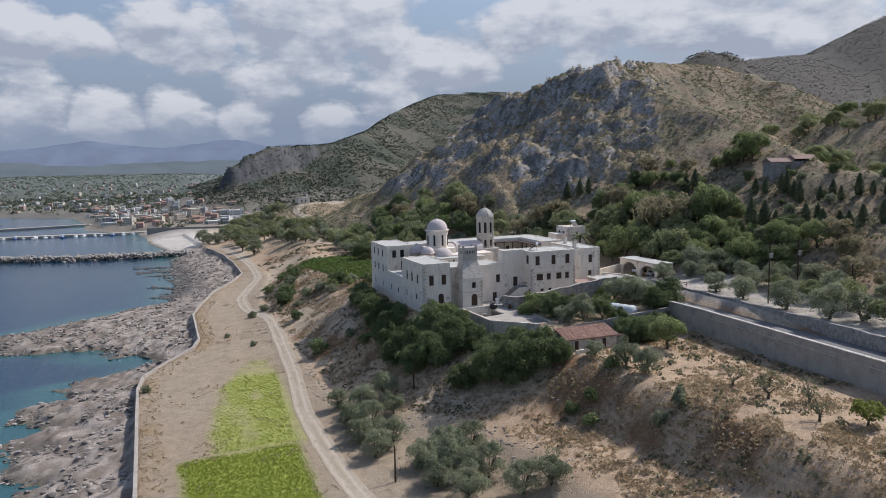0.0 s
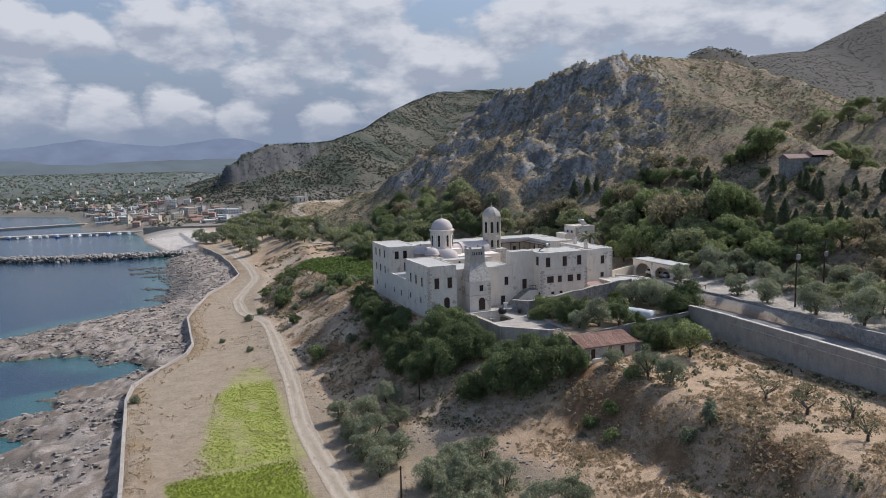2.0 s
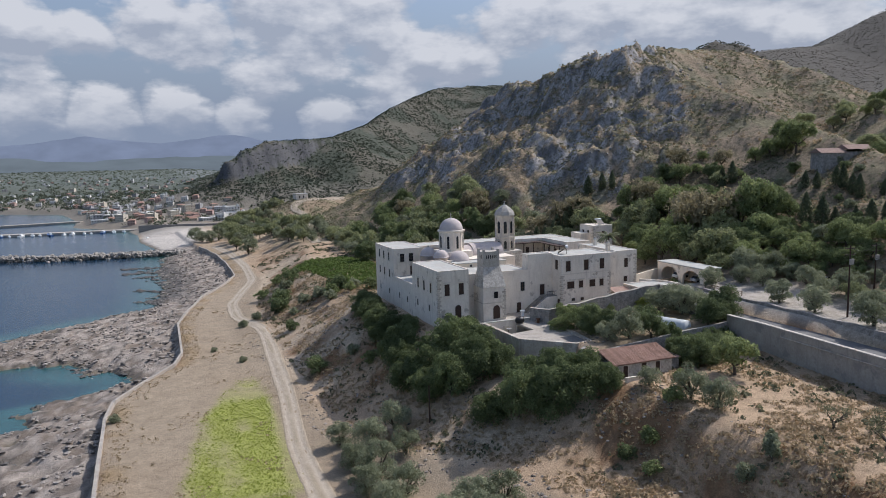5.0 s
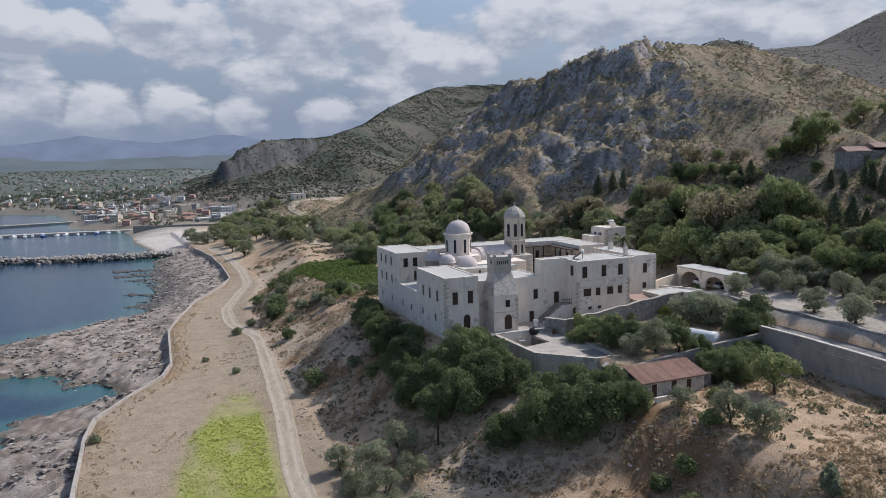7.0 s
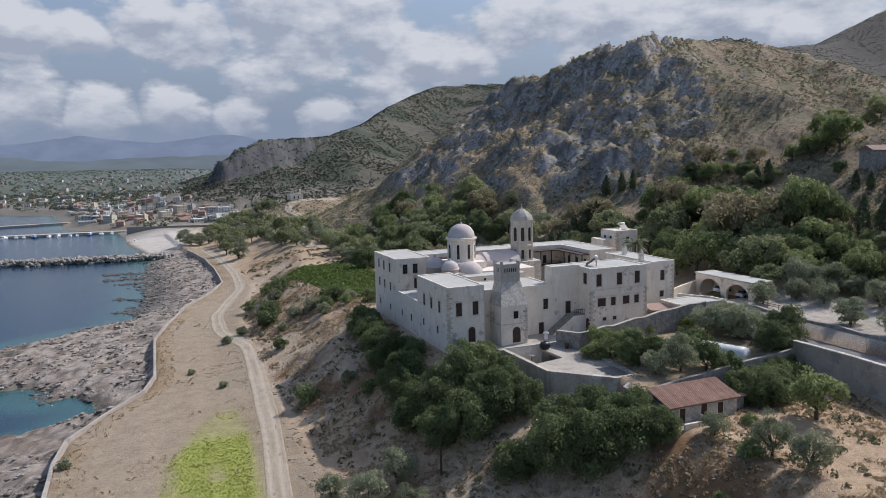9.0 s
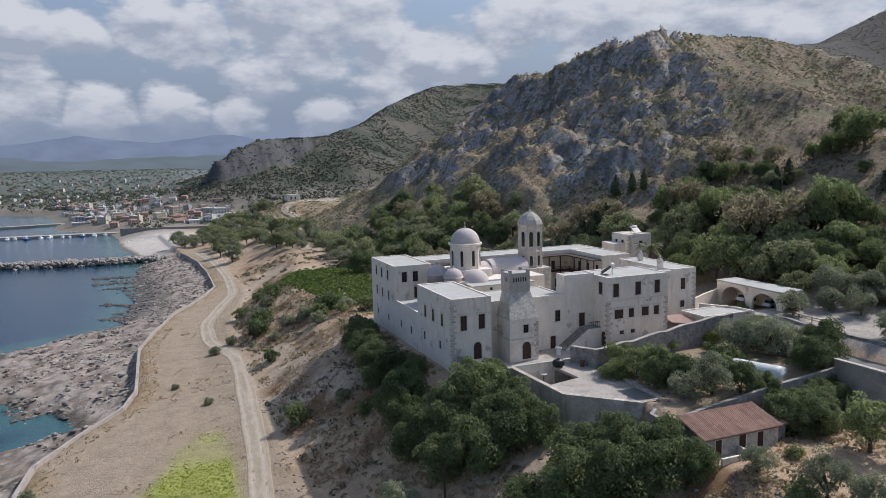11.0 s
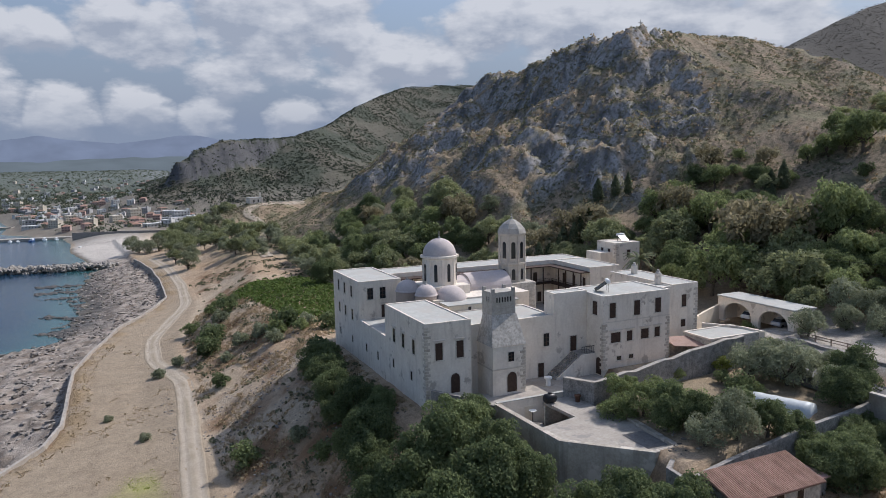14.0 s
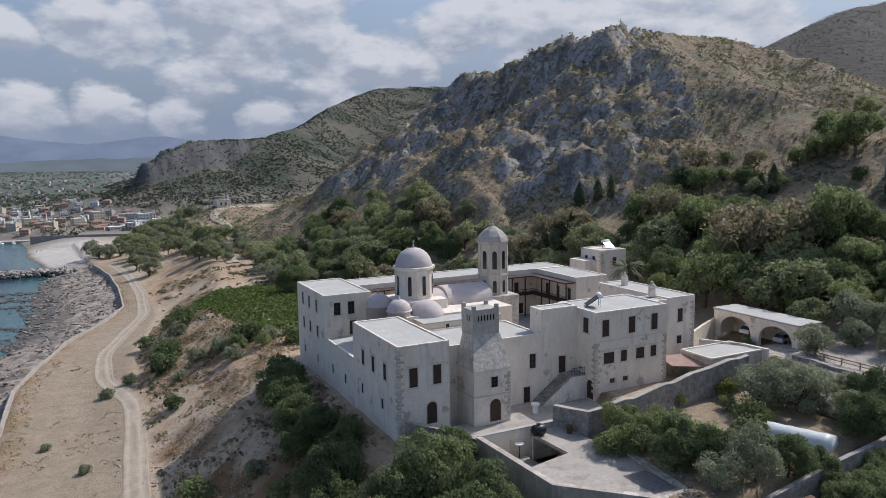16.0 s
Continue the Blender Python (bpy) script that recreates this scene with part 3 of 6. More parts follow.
water = soil_material("sea water", 0.16, 0.7, 0.2, (0.1, 0.7, 2.2), spec=0.32, spread=(0.8, 1.2))
tagged(sheet("water", SX, SY, np.full(WX.shape, SEA), wcol, water), "calm blue sea, turquoise in the shallows", "sea", kind="structure")

# ---- monastery ----
def window_unit(parent, w, h, face, at, z, arched=False, sill=True, hood=False, shutter=False, trim=None):
    """An opening's stone frame, leaf or glazing; face '-y' or '-x'; at is the middle along the wall, with the wall plane's place."""
    u, plane = at
    win = new("window")
    win.parent = parent
    win.matrix_basis = pose(u, plane, z) if face == "-y" else pose(plane, u, z, 0, 0, -90)
    trim = trim or TRIM
    bm = bmesh.new()
    t = 0.14
    for sx in (-1, 1):
        add_box(bm, sx * (w / 2 + t / 2) - t / 2, sx * (w / 2 + t / 2) + t / 2, -0.05, 0.25, 0, h)
    if not arched:
        add_box(bm, -w / 2 - t, w / 2 + t, -0.05, 0.25, h, h + t)
    else:
        n = 8
        for k in range(n):
            a0, a1 = math.pi * k / n, math.pi * (k + 1) / n
            r0, r1 = w / 2, w / 2 + t
            pts = [(r0 * math.cos(a0), r0 * math.sin(a0)), (r1 * math.cos(a0), r1 * math.sin(a0)), (r1 * math.cos(a1), r1 * math.sin(a1)), (r0 * math.cos(a1), r0 * math.sin(a1))]
            f = [bm.verts.new((px, -0.05, h + pz)) for px, pz in pts]
            b = [bm.verts.new((px, 0.25, h + pz)) for px, pz in pts]
            bm.faces.new(f)
            bm.faces.new(b[::-1])
            for i in range(4):
                bm.faces.new((f[i], b[i], b[(i + 1) % 4], f[(i + 1) % 4]))
    part("frame", bm, trim, win)
    bm = bmesh.new()
    add_box(bm, -w / 2, w / 2, -0.012, 0.1, 0, h)
    if arched:
        a = [bm.verts.new((w / 2 * math.cos(math.pi * k / 10), -0.012, h + w / 2 * math.sin(math.pi * k / 10))) for k in range(11)]
        bm.faces.new(a)
    part("leaf" if shutter else "pane", bm, WOOD if shutter else GLASS_AND_GAPS, win)
    bm = bmesh.new()
    add_box(bm, -0.035, 0.035, -0.03, 0.0, 0.02, h)
    for k in ((1,) if h < 1.3 else (1, 2)):
        zz = h * k / (2 if h < 1.3 else 3)
        add_box(bm, -w / 2, w / 2, -0.028, 0.0, zz - 0.03, zz + 0.03)
    part("glazing_bar", bm, WOOD, win)
    if sill:
        part("sill", box(-w / 2 - 0.25, w / 2 + 0.25, -0.14, 0.2, -0.14, 0, bevel=0.02), trim, win)
    if hood:
        bm = box(-w / 2 - 0.35, w / 2 + 0.35, -0.2, 0.1, h + 0.28, h + 0.4, bevel=0.02)
        part("hood", bm, trim, win)
    return win


def quoins(parent, x, y, z0, z1, sx, sy):
    """Corner stones, alternately long and short, proud of two walls."""
    z, k = z0, 0
    a = box(-0.06, 0.75, -0.06, 0.4, 0, 0.36, bevel=0.03)
    b = box(-0.06, 0.4, -0.06, 0.75, 0, 0.36, bevel=0.03)
    first = {}
    while z < z1 - 0.4:
        key = k % 2
        if key not in first:
            ob = part("quoin", a if key == 0 else b, QUOIN, parent)
            first[key] = ob.data
        else:
            ob = new("quoin", first[key])
            ob.parent = parent
        ob.matrix_basis = Matrix.Translation((x, y, z)) @ Matrix.Diagonal((sx * (1 + 0.12 * math.sin(k * 2.3)), sy, 1, 1))
        z += 0.42
        k += 1


def parapet(parent, x0, x1, y0, y1, z, h=0.25, w=0.3, material=None):
    bm = bmesh.new()
    add_box(bm, x0, x1, y0, y0 + w, z, z + h, bevel=0.02)
    add_box(bm, x0, x1, y1 - w, y1, z, z + h, bevel=0.02)
    add_box(bm, x0, x0 + w, y0 + w, y1 - w, z, z + h, bevel=0.02)
    add_box(bm, x1 - w, x1, y0 + w, y1 - w, z, z + h, bevel=0.02)
    part("parapet", bm, material or PLASTER, parent)


def wing(name, label, x0, x1, y0, y1, z0, z1, material=None):
    t = thing(name, label=label, category="building wing")
    part("wall", box(x0, x1, y0, y1, z0, z1), material or PLASTER, t)
    part("roof", box(x0 + 0.3, x1 - 0.3, y0 + 0.3, y1 - 0.3, z1 + 0.004, z1 + 0.08), ROOF, t)
    parapet(t, x0, x1, y0, y1, z1, 0.22)
    return t


# seaward front block
blk = wing("monastery_front_block", "white plastered flat-roofed monastery block with stone corners", 0, 6.65, 0, 15.3, 14.5, 28.8)
quoins(blk, 0, 0, 18.6, 28.7, 1, 1)
for u in (1.95, 5.0):
    window_unit(blk, 1.05, 2.3, "-y", (u, 0), 24.0, hood=True, shutter=True)
window_unit(blk, 1.3, 2.0, "-y", (4.25, 0), 19.3, arched=True, sill=False, shutter=True)
for u in (11.5, 7.9, 4.0):
    window_unit(blk, 0.9, 2.0, "-x", (u, 0), 24.1, hood=True)
for u in (12.0, 5.0):
    window_unit(blk, 0.6, 1.3, "-x", (u, 0), 20.2, sill=False)

# terrace between, and the north-west block
ter = wing("monastery_terrace", "white walled roof terrace over a sea-facing wing", 0, 7.0, 15.31, 27.99, 14.5, 23.9)
for u in (18.9, 24.5):
    window_unit(ter, 0.6, 1.3, "-x", (u, 0), 19.6, sill=False)
nwb = wing("monastery_north_block", "white three-storey flat-roofed monastery block above the sea", 0, 7.5, 28, 43, 14.0, 30.2)
for u in (39.6, 36, 32):
    window_unit(nwb, 0.95, 1.9, "-x", (u, 0), 27.3)
    window_unit(nwb, 0.9, 1.8, "-x", (u - 0.2, 0), 23.4)
for u in (39.2, 32.1):
    window_unit(nwb, 0.6, 1.2, "-x", (u, 0), 19.4, sill=False)
for u in (2.0, 4.2):
    window_unit(nwb, 1.0, 1.9, "-y", (u, 28), 27.3)
window_unit(nwb, 1.0, 2.3, "-y", (4.4, 28), 23.95, sill=False, shutter=True, hood=True)

# middle wall with its taller bay
mid = wing("monastery_entrance_range", "weathered white entrance range behind the outside stair", 6.66, 21.6, 3.0, 12.0, 14.5, 27.2)
tall = wing("monastery_tall_bay", "plain white tall bay beside the entrance range", 21.61, 27.39, 3.0, 5.6, 14.5, 30.3)
window_unit(mid, 0.95, 1.9, "-y", (20.3, 3), 22.9, hood=False)
window_unit(mid, 1.0, 2.2, "-y", (19.4, 3), 18.3, sill=False, shutter=True)
window_unit(tall, 1.1, 2.3, "-y", (25.0, 3), 21.6, sill=False, shutter=True)

# gate tower: box, sloping stone roof, shaft
gate = thing("gate_tower", label="weathered gate tower with a sloping stone roof and small openings", category="tower")
part("gatehouse", box(9.1, 14.1, -1.5, 3.0, 15, 25.1), PLASTER, gate)
bm = bmesh.new()
lo = [bm.verts.new(p) for p in ((9.0, -1.6, 25.1), (14.2, -1.6, 25.1), (14.2, 3, 25.1), (9.0, 3, 25.1))]
hi = [bm.verts.new(p) for p in ((10.0, 0.35, 29.0), (13.8, 0.35, 29.0), (13.8, 3, 29.0), (10.0, 3, 29.0))]
bm.faces.new(hi)
bm.faces.new(lo[::-1])
for k in range(4):
    bm.faces.new((lo[k], lo[(k + 1) % 4], hi[(k + 1) % 4], hi[k]))
part("sloping_roof", bm, PLASTER_OLD, gate)
part("shaft", box(10.1, 13.7, 0.4, 3.4, 28.9, 32.1), RUBBLE, gate)
window_unit(gate, 0.9, 1.3, "-y", (11.9, -1.5), 22.9, sill=False)
window_unit(gate, 1.5, 2.0, "-y", (12.0, -1.5), 18.7, arched=True, sill=False, shutter=True)

# entrance wing
wng = wing("monastery_guest_wing", "white three-storey monastery wing with stone corners and dark windows", 27.4, 39.5, -1.0, 7.5, 14.5, 30.0)
quoins(wng, 27.4, -1, 19, 26.2, 1, 1)
quoins(wng, 39.5, -1, 19, 26.2, -1, 1)
part("string_course", box(27.35, 39.55, -1.06, -0.9, 26.25, 26.37), TRIM, wng)
for u in (29.0, 33.4, 37.3):
    window_unit(wng, 1.1, 2.2, "-y", (u, -1), 26.9, shutter=True)
for u, w in ((29.6, 1.7), (32.1, 1.0), (34.9, 1.4), (37.2, 1.0)):
    window_unit(wng, w, 1.5, "-y", (u, -1), 23.2, shutter=True, hood=True)
for u in (30.2, 32.4):
    window_unit(wng, 0.8, 0.6, "-y", (u, -1), 20.5)
window_unit(wng, 1.1, 2.0, "-x", (1.0, 27.4), 27.2, shutter=True)
east = wing("monastery_east_wing", "white two-storey wing at the rear corner", 45.0, 50.4, 4.6, 20.5, 14.5, 29.3)
link = wing("monastery_link_range", "low white range linking two wings", 39.51, 44.99, 4.6, 8.5, 14.5, 29.1)
quoins(east, 50.3, 4.6, 19, 29, -1, 1)
window_unit(east, 1.0, 2.0, "-y", (47.5, 4.6), 25.7, shutter=True)
window_unit(east, 0.9, 1.2, "-y", (47.4, 4.6), 22.4, sill=False, shutter=True)

# galleries round the court
north = wing("monastery_north_range", "long white range with a wooden gallery on the court", 7.51, 54.5, 43.0, 50.0, 14.5, 28.6)
eastr = wing("monastery_east_gallery", "white court range with a wooden gallery", 47.5, 54.5, 30.01, 42.99, 14.5, 28.6)

# church
church = thing("church", label="domed white church with apses in the monastery court", category="church")
part("nave", box(8.0, 25.0, 15.5, 27.5, 18, 28.6), PLASTER, church)
part("apse_wall", lathe([(2.5, 18), (2.5, 27.2)], 28, 12.6, 15.4), OCHRE, church, smooth_faces=True)


def dome_profile(r, z, flat=1.0, n=10):
    return [(r * math.cos(math.pi / 2 * k / n), z + flat * r * math.sin(math.pi / 2 * k / n)) for k in range(n + 1)]


for cx, cy, r, z in ((6.9, 23.5, 1.9, 29.0), (7.7, 17.6, 1.7, 29.2), (11.7, 17.2, 2.6, 27.9)):
    part("small_dome", lathe([(r, 18), (r, z), (r + 0.12, z), (r + 0.12, z + 0.12)] + dome_profile(r, z + 0.1, 0.95), 28, cx, cy), DOME, church, smooth_faces=True)
part("drum", lathe([(2.75, 27), (2.75, 34.2), (3.15, 34.4), (3.15, 34.7), (2.8, 34.75)], 40, 12.2, 22.4), PLASTER, church, smooth_faces=False)
part("dome", lathe(dome_profile(2.72, 34.7, 1.0, 14), 40, 12.2, 22.4), DOME, church, smooth_faces=True)
bell = thing("bell_tower", 26.9, 24.4, 0, label="octagonal stone bell tower with arched openings and a ribbed cap", category="tower")
part("shaft", lathe([(2.3, 18), (2.3, 31.8), (2.5, 31.9), (2.5, 32.2), (2.25, 32.25), (2.25, 36.9), (2.5, 37.0), (2.5, 37.3)], 8), ASHLAR, bell)
part("cap", lathe([(2.6, 37.3), (2.3, 38.1), (1.55, 38.95), (0.6, 39.55), (0, 39.7)], 8), RUBBLE, bell)

# ---- monastery: details ----
for k in range(8):
    a = 2 * math.pi * (k + 0.5) / 8 - 0.25
    bm = bmesh.new()
    add_box(bm, -0.26, 0.26, -0.05, 0.05, 30.6, 33.2)
    f = [bm.verts.new((0.26 * math.cos(math.pi * i / 8), -0.05, 33.2 + 0.26 * math.sin(math.pi * i / 8))) for i in range(9)]
    bm.faces.new(f)
    ob = part("drum_window", bm, GLASS_AND_GAPS, church)
    ob.matrix_basis = Matrix.Translation((12.2, 22.4, 0)) @ Matrix.Rotation(a + math.pi / 2, 4, "Z") @ Matrix.Translation((0, -2.76, 0))
    bm = box(-0.16, 0.16, -0.12, 0.05, 29.5, 34.2, bevel=0.03)
    ob = part("pilaster", bm, PLASTER, church)
    ob.matrix_basis = Matrix.Translation((12.2, 22.4, 0)) @ Matrix.Rotation(a + math.pi / 2 + math.pi / 8, 4, "Z") @ Matrix.Translation((0, -2.74, 0))


def finial(parent, x, y, z, h=1.0):
    bm = lathe([(0.28, z), (0.2, z + 0.25), (0.07, z + 0.4), (0.05, z + h)], 10, x, y)
    add_box(bm, x - 0.22, x + 0.22, y - 0.035, y + 0.035, z + h * 0.72, z + h * 0.72 + 0.07)
    part("finial", bm, PLASTER_OLD, parent, "stone finial with a small cross")


finial(church, 12.2, 22.4, 37.35, 1.2)
finial(church, 6.9, 23.5, 30.8, 0.6)
finial(church, 7.7, 17.6, 30.8, 0.6)
finial(bell, 0, 0, 39.75, 0.9)
bm = bmesh.new()
ends = [[bm.verts.new((x, 23.5 + 3.1 * math.cos(math.pi * k / 14), 28.55 + 2.2 * math.sin(math.pi * k / 14))) for k in range(15)] for x in (13.5, 17.0, 17.02, 24.6)]
for v in ends[2] + ends[3]:
    v.co.z = 28.55 + (v.co.z - 28.55) * 1.16
for lo_row, hi_row in zip(ends, ends[1:]):
    for k in range(14):
        bm.faces.new((lo_row[k], lo_row[k + 1], hi_row[k + 1], hi_row[k]))
bm.faces.new(ends[0][::-1])
bm.faces.new(ends[3])
part("nave_roof", bm, DOME, church, "pinkish rendered barrel vault")
part("drum_base", box(8.6, 16.0, 18.9, 26.0, 28.5, 30.0, bevel=0.06), PLASTER, church)
part("side_aisle", box(9.0, 21.0, 12.1, 15.5, 18, 28.2), OCHRE, church)
part("aisle_roof", box(8.9, 21.1, 12.0, 15.49, 28.2, 28.35), ROOF, church)
for u in (12.5, 17.5):
    window_unit(church, 0.5, 0.7, "-y", (u, 12.1), 27.2, sill=False)
for k in range(8):
    a = 2 * math.pi * (k + 0.5) / 8
    m = Matrix.Rotation(a + math.pi / 2, 4, "Z")
    apo = 2.25 * math.cos(math.pi / 8)
    # open arches drawn as dark panels, which stand in for the shade inside
    for name, w, z0, z1 in (("upper_opening", 0.36, 33.0, 35.5), ("lower_opening", 0.3, 29.3, 30.9)):
        bm = bmesh.new()
        add_box(bm, -w, w, -0.03, 0.2, z0, z1)
        f = [bm.verts.new((w * math.cos(math.pi * i / 8), -0.03, z1 + w * math.sin(math.pi * i / 8))) for i in range(9)]
        bm.faces.new(f)
        ob = part(name, bm, GLASS_AND_GAPS, bell, "dark panel for the shade in an arched bell opening")
        ob.matrix_basis = m @ Matrix.Translation((0, -apo - (0.02 if z0 > 32 else 0.06), 0))
    ob = part("corner_pillar", box(-0.17, 0.17, -0.17, 0.17, 28, 37, bevel=0.04), ASHLAR, bell)
    ob.matrix_basis = Matrix.Rotation(2 * math.pi * k / 8, 4, "Z") @ Matrix.Translation((2.25, 0, 0))
part("base", box(-3.0, 3.0, -3.0, 3.0, 18, 28.9, bevel=0.08), PLASTER_OLD, bell)
# slots and merlons of the gate tower; slots are dark blocks standing in for shade
for k in range(6):
    part("slot", box(10.75 + 0.42 * k, 10.93 + 0.42 * k, 0.37, 0.5, 30.7, 31.4), GLASS_AND_GAPS, gate)
for k in range(2):
    part("slot", box(10.07, 10.2, 1.2 + 0.6 * k, 1.4 + 0.6 * k, 30.7, 31.4), GLASS_AND_GAPS, gate)
for x, y in ((10.1, 0.4), (13.25, 0.4), (10.1, 2.95), (13.25, 2.95)):
    part("merlon", box(x, x + 0.45, y, y + 0.45, 32.1, 32.6, bevel=0.04), RUBBLE, gate)
part("string_course", box(9.02, 14.18, -1.6, 2.9, 21.9, 22.1), QUOIN, gate)
quoins(gate, 14.1, -1.5, 18.8, 25.0, -1, 1)

court = tagged(link_bm("court_floor", box(7.6, 47.4, 12.1, 42.9, 17, 20.0), CONCRETE), "paved inner court of the monastery", "court", kind="structure")
# wooden gallery round the court
gal = thing("court_gallery", label="dark wooden two-storey gallery with posts round the court", category="gallery")
part("floor_north", box(9, 47.4, 41.0, 42.95, 24.2, 24.4), WOOD, gal)
part("floor_east", box(45.5, 47.45, 30.1, 40.9, 24.2, 24.4), WOOD, gal)
part("eave_north", box(8, 47.4, 40.6, 42.95, 27.75, 27.95), WOOD, gal)
part("eave_east", box(45.1, 47.45, 30.1, 40.5, 27.75, 27.95), WOOD, gal)
post = None
spots = [(9 + 2.9 * k, 41.1) for k in range(13)] + [(45.6, 30.4 + 2.6 * k) for k in range(4)]
for x, y in spots:
    if post is None:
        post = part("post", box(-0.09, 0.09, -0.09, 0.09, 20, 27.75), WOOD, gal)
        post.location = (x, y, 0)
    else:
        o = new("post", post.data)
        o.parent, o.location = gal, (x, y, 0)
bm = bmesh.new()
for z in (25.3, 24.9):
    add_box(bm, 9, 45.6, 41.06, 41.12, z, z + 0.06)
    add_box(bm, 45.55, 45.61, 30.1, 41, z, z + 0.06)
for k in range(120):
    add_box(bm, 9 + 0.305 * k, 9.03 + 0.305 * k, 41.07, 41.1, 24.4, 25.3)
for k in range(36):
    add_box(bm, 45.56, 45.6, 30.2 + 0.3 * k, 30.23 + 0.3 * k, 24.4, 25.3)
part("railing", bm, WOOD, gal)
for x in (12, 17.5, 23, 29, 34, 38.5, 43):
    window_unit(north, 0.95, 2.0, "-y", (x, 43), 24.45, sill=False, shutter=True)
    window_unit(north, 0.95, 2.0, "-y", (x + 1, 43), 20.3, sill=False, shutter=True)
for y in (32, 35.5, 39):
    window_unit(eastr, 0.95, 2.1, "-x", (y, 47.5), 24.45, sill=False, shutter=True)
    window_unit(eastr, 0.9, 1.6, "-x", (y + 0.8, 47.5), 20.6, sill=False)

# entrance stair with its side wall, arched doorway below the wing
stair = thing("outside_stair", label="worn stone outside stair with a white side wall", category="stairs")
n_steps = 18
for k in range(n_steps):
    x0 = 20.3 + 0.255 * k
    z = 18.45 + 0.178 * (k + 1)
    part("step", box(x0, 25.0, 0.95, 2.98, z - 0.178, z - 0.002, bevel=0.012), STONE, stair)
bm = bmesh.new()
prof = [(20.6, 18.3), (27.38, 18.3), (27.38, 21.5), (25.0, 21.5), (20.6, 18.5)]
f = [bm.verts.new((x, 0.68, z)) for x, z in prof]
b = [bm.verts.new((x, 0.93, z)) for x, z in prof]
bm.faces.new(f)
bm.faces.new(b[::-1])
for i in range(5):
    bm.faces.new((f[i], b[i], b[(i + 1) % 5], f[(i + 1) % 5]))
part("side_wall", bm, PLASTER, stair)
part("landing", box(25.0, 27.38, 0.94, 2.98, 18.4, 21.66), STONE, stair)
bm = bmesh.new()
for k in range(6):
    add_box(bm, 25.1 + 0.42 * k, 25.14 + 0.42 * k, 0.97, 1.01, 21.6, 22.6)
add_box(bm, 25.1, 27.3, 0.96, 1.02, 22.55, 22.62)
part("railing", bm, IRON, stair)
window_unit(wng, 1.3, 1.9, "-x", (0.0, 27.4), 18.5, arched=True, sill=False, shutter=True)

# terrace in front, its pale parapet, the sunk yard and the bastion roof
terrace = tagged(link_bm("terrace", prism([(6.7, -0.02), (6.7, -6.0), (17.5, -6.0), (18.4, -10.6), (27.3, -10.6), (27.3, -1.1), (27.35, 2.98), (14.2, 2.98), (14.15, -1.6), (9.0, -1.6), (9.0, 0), (6.7, 0)][:12], 15.5, 18.4), CONCRETE), "grey paved terrace in front of the gate", "terrace", kind="structure")
para = thing("terrace_parapet", label="pale rendered parapet along the terrace edge", category="parapet")
part("wall", box(7.0, 17.4, -6.35, -6.01, 15.5, 19.25, bevel=0.03), PLASTER, para)
part("coping", box(6.95, 17.45, -6.45, -5.95, 19.252, 19.36, bevel=0.02), ROOF, para)
part("door_leaf", box(10.2, 11.0, -6.42, -6.36, 16.0, 18.2), PLASTER, para, "white door leaf")
part("door_curtain", box(11.1, 12.3, -6.4, -6.36, 16.0, 18.2), OCHRE, para, "ochre door leaf")
bas = thing("bastion", label="stained grey masonry bastion with a cracked flat concrete roof", category="bastion")
out = [(7.0, -5.9), (7.6, -20.0), (14.6, -27.0), (17.8, -26.6), (18.6, -17.8), (17.9, -6.4)]


def wall_run(points, z0, z1, w, tops=None):
    """A wall of width w along a plan line; z1 may fall or rise by tops."""
    bm = bmesh.new()
    pts = [Vector((x, y, 0)) for x, y in points]
    left, right = [], []
    for i, p in enumerate(pts):
        d = (pts[min(i + 1, len(pts) - 1)] - pts[max(i - 1, 0)]).normalized()
        nrm = Vector((-d.y, d.x, 0)) * w / 2
        lo = z0[i] if isinstance(z0, (list, tuple)) else z0
        hi = tops[i] if tops else z1
        left.append((bm.verts.new(p + nrm + Vector((0, 0, lo))), bm.verts.new(p + nrm + Vector((0, 0, hi)))))
        right.append((bm.verts.new(p - nrm + Vector((0, 0, lo))), bm.verts.new(p - nrm + Vector((0, 0, hi)))))
    for i in range(len(pts) - 1):
        bm.faces.new((left[i][0], left[i + 1][0], left[i + 1][1], left[i][1]))
        bm.faces.new((right[i][0], right[i][1], right[i + 1][1], right[i + 1][0]))
        bm.faces.new((left[i][1], left[i + 1][1], right[i + 1][1], right[i][1]))
    for i in (0, -1):
        bm.faces.new((left[i][0], left[i][1], right[i][1], right[i][0]))
    return bm


def finer(points, step):
    res = []
    for (ax, ay), (bx, by) in zip(points, points[1:]):
        n = max(1, int(math.hypot(bx - ax, by - ay) / step))
        res += [(ax + (bx - ax) * k / n, ay + (by - ay) * k / n) for k in range(n)]
    return res + [points[-1]]


part("outer_wall", wall_run([(7.0, -6.4), (7.6, -20.0), (14.6, -27.0), (17.8, -26.7), (18.7, -17.8)], 7.5, 19.3, 0.7), BASTION_WALL, bas)
part("flat_roof", prism([(8.0, -15.2), (8.0, -19.8), (14.8, -26.6), (17.5, -26.3), (18.4, -17.8), (17.7, -7.0), (13.2, -7.6), (13.6, -14.0)], 18.55, 18.95), CONCRETE, bas)
part("yard_floor", prism([(7.3, -6.4), (7.9, -15.0), (13.5, -13.9), (13.0, -6.4)], 15.7, 16.0), CONCRETE, bas)
part("pier", box(13.0, 13.4, -13.9, -13.5, 16, 18.55), PLASTER_OLD, bas)
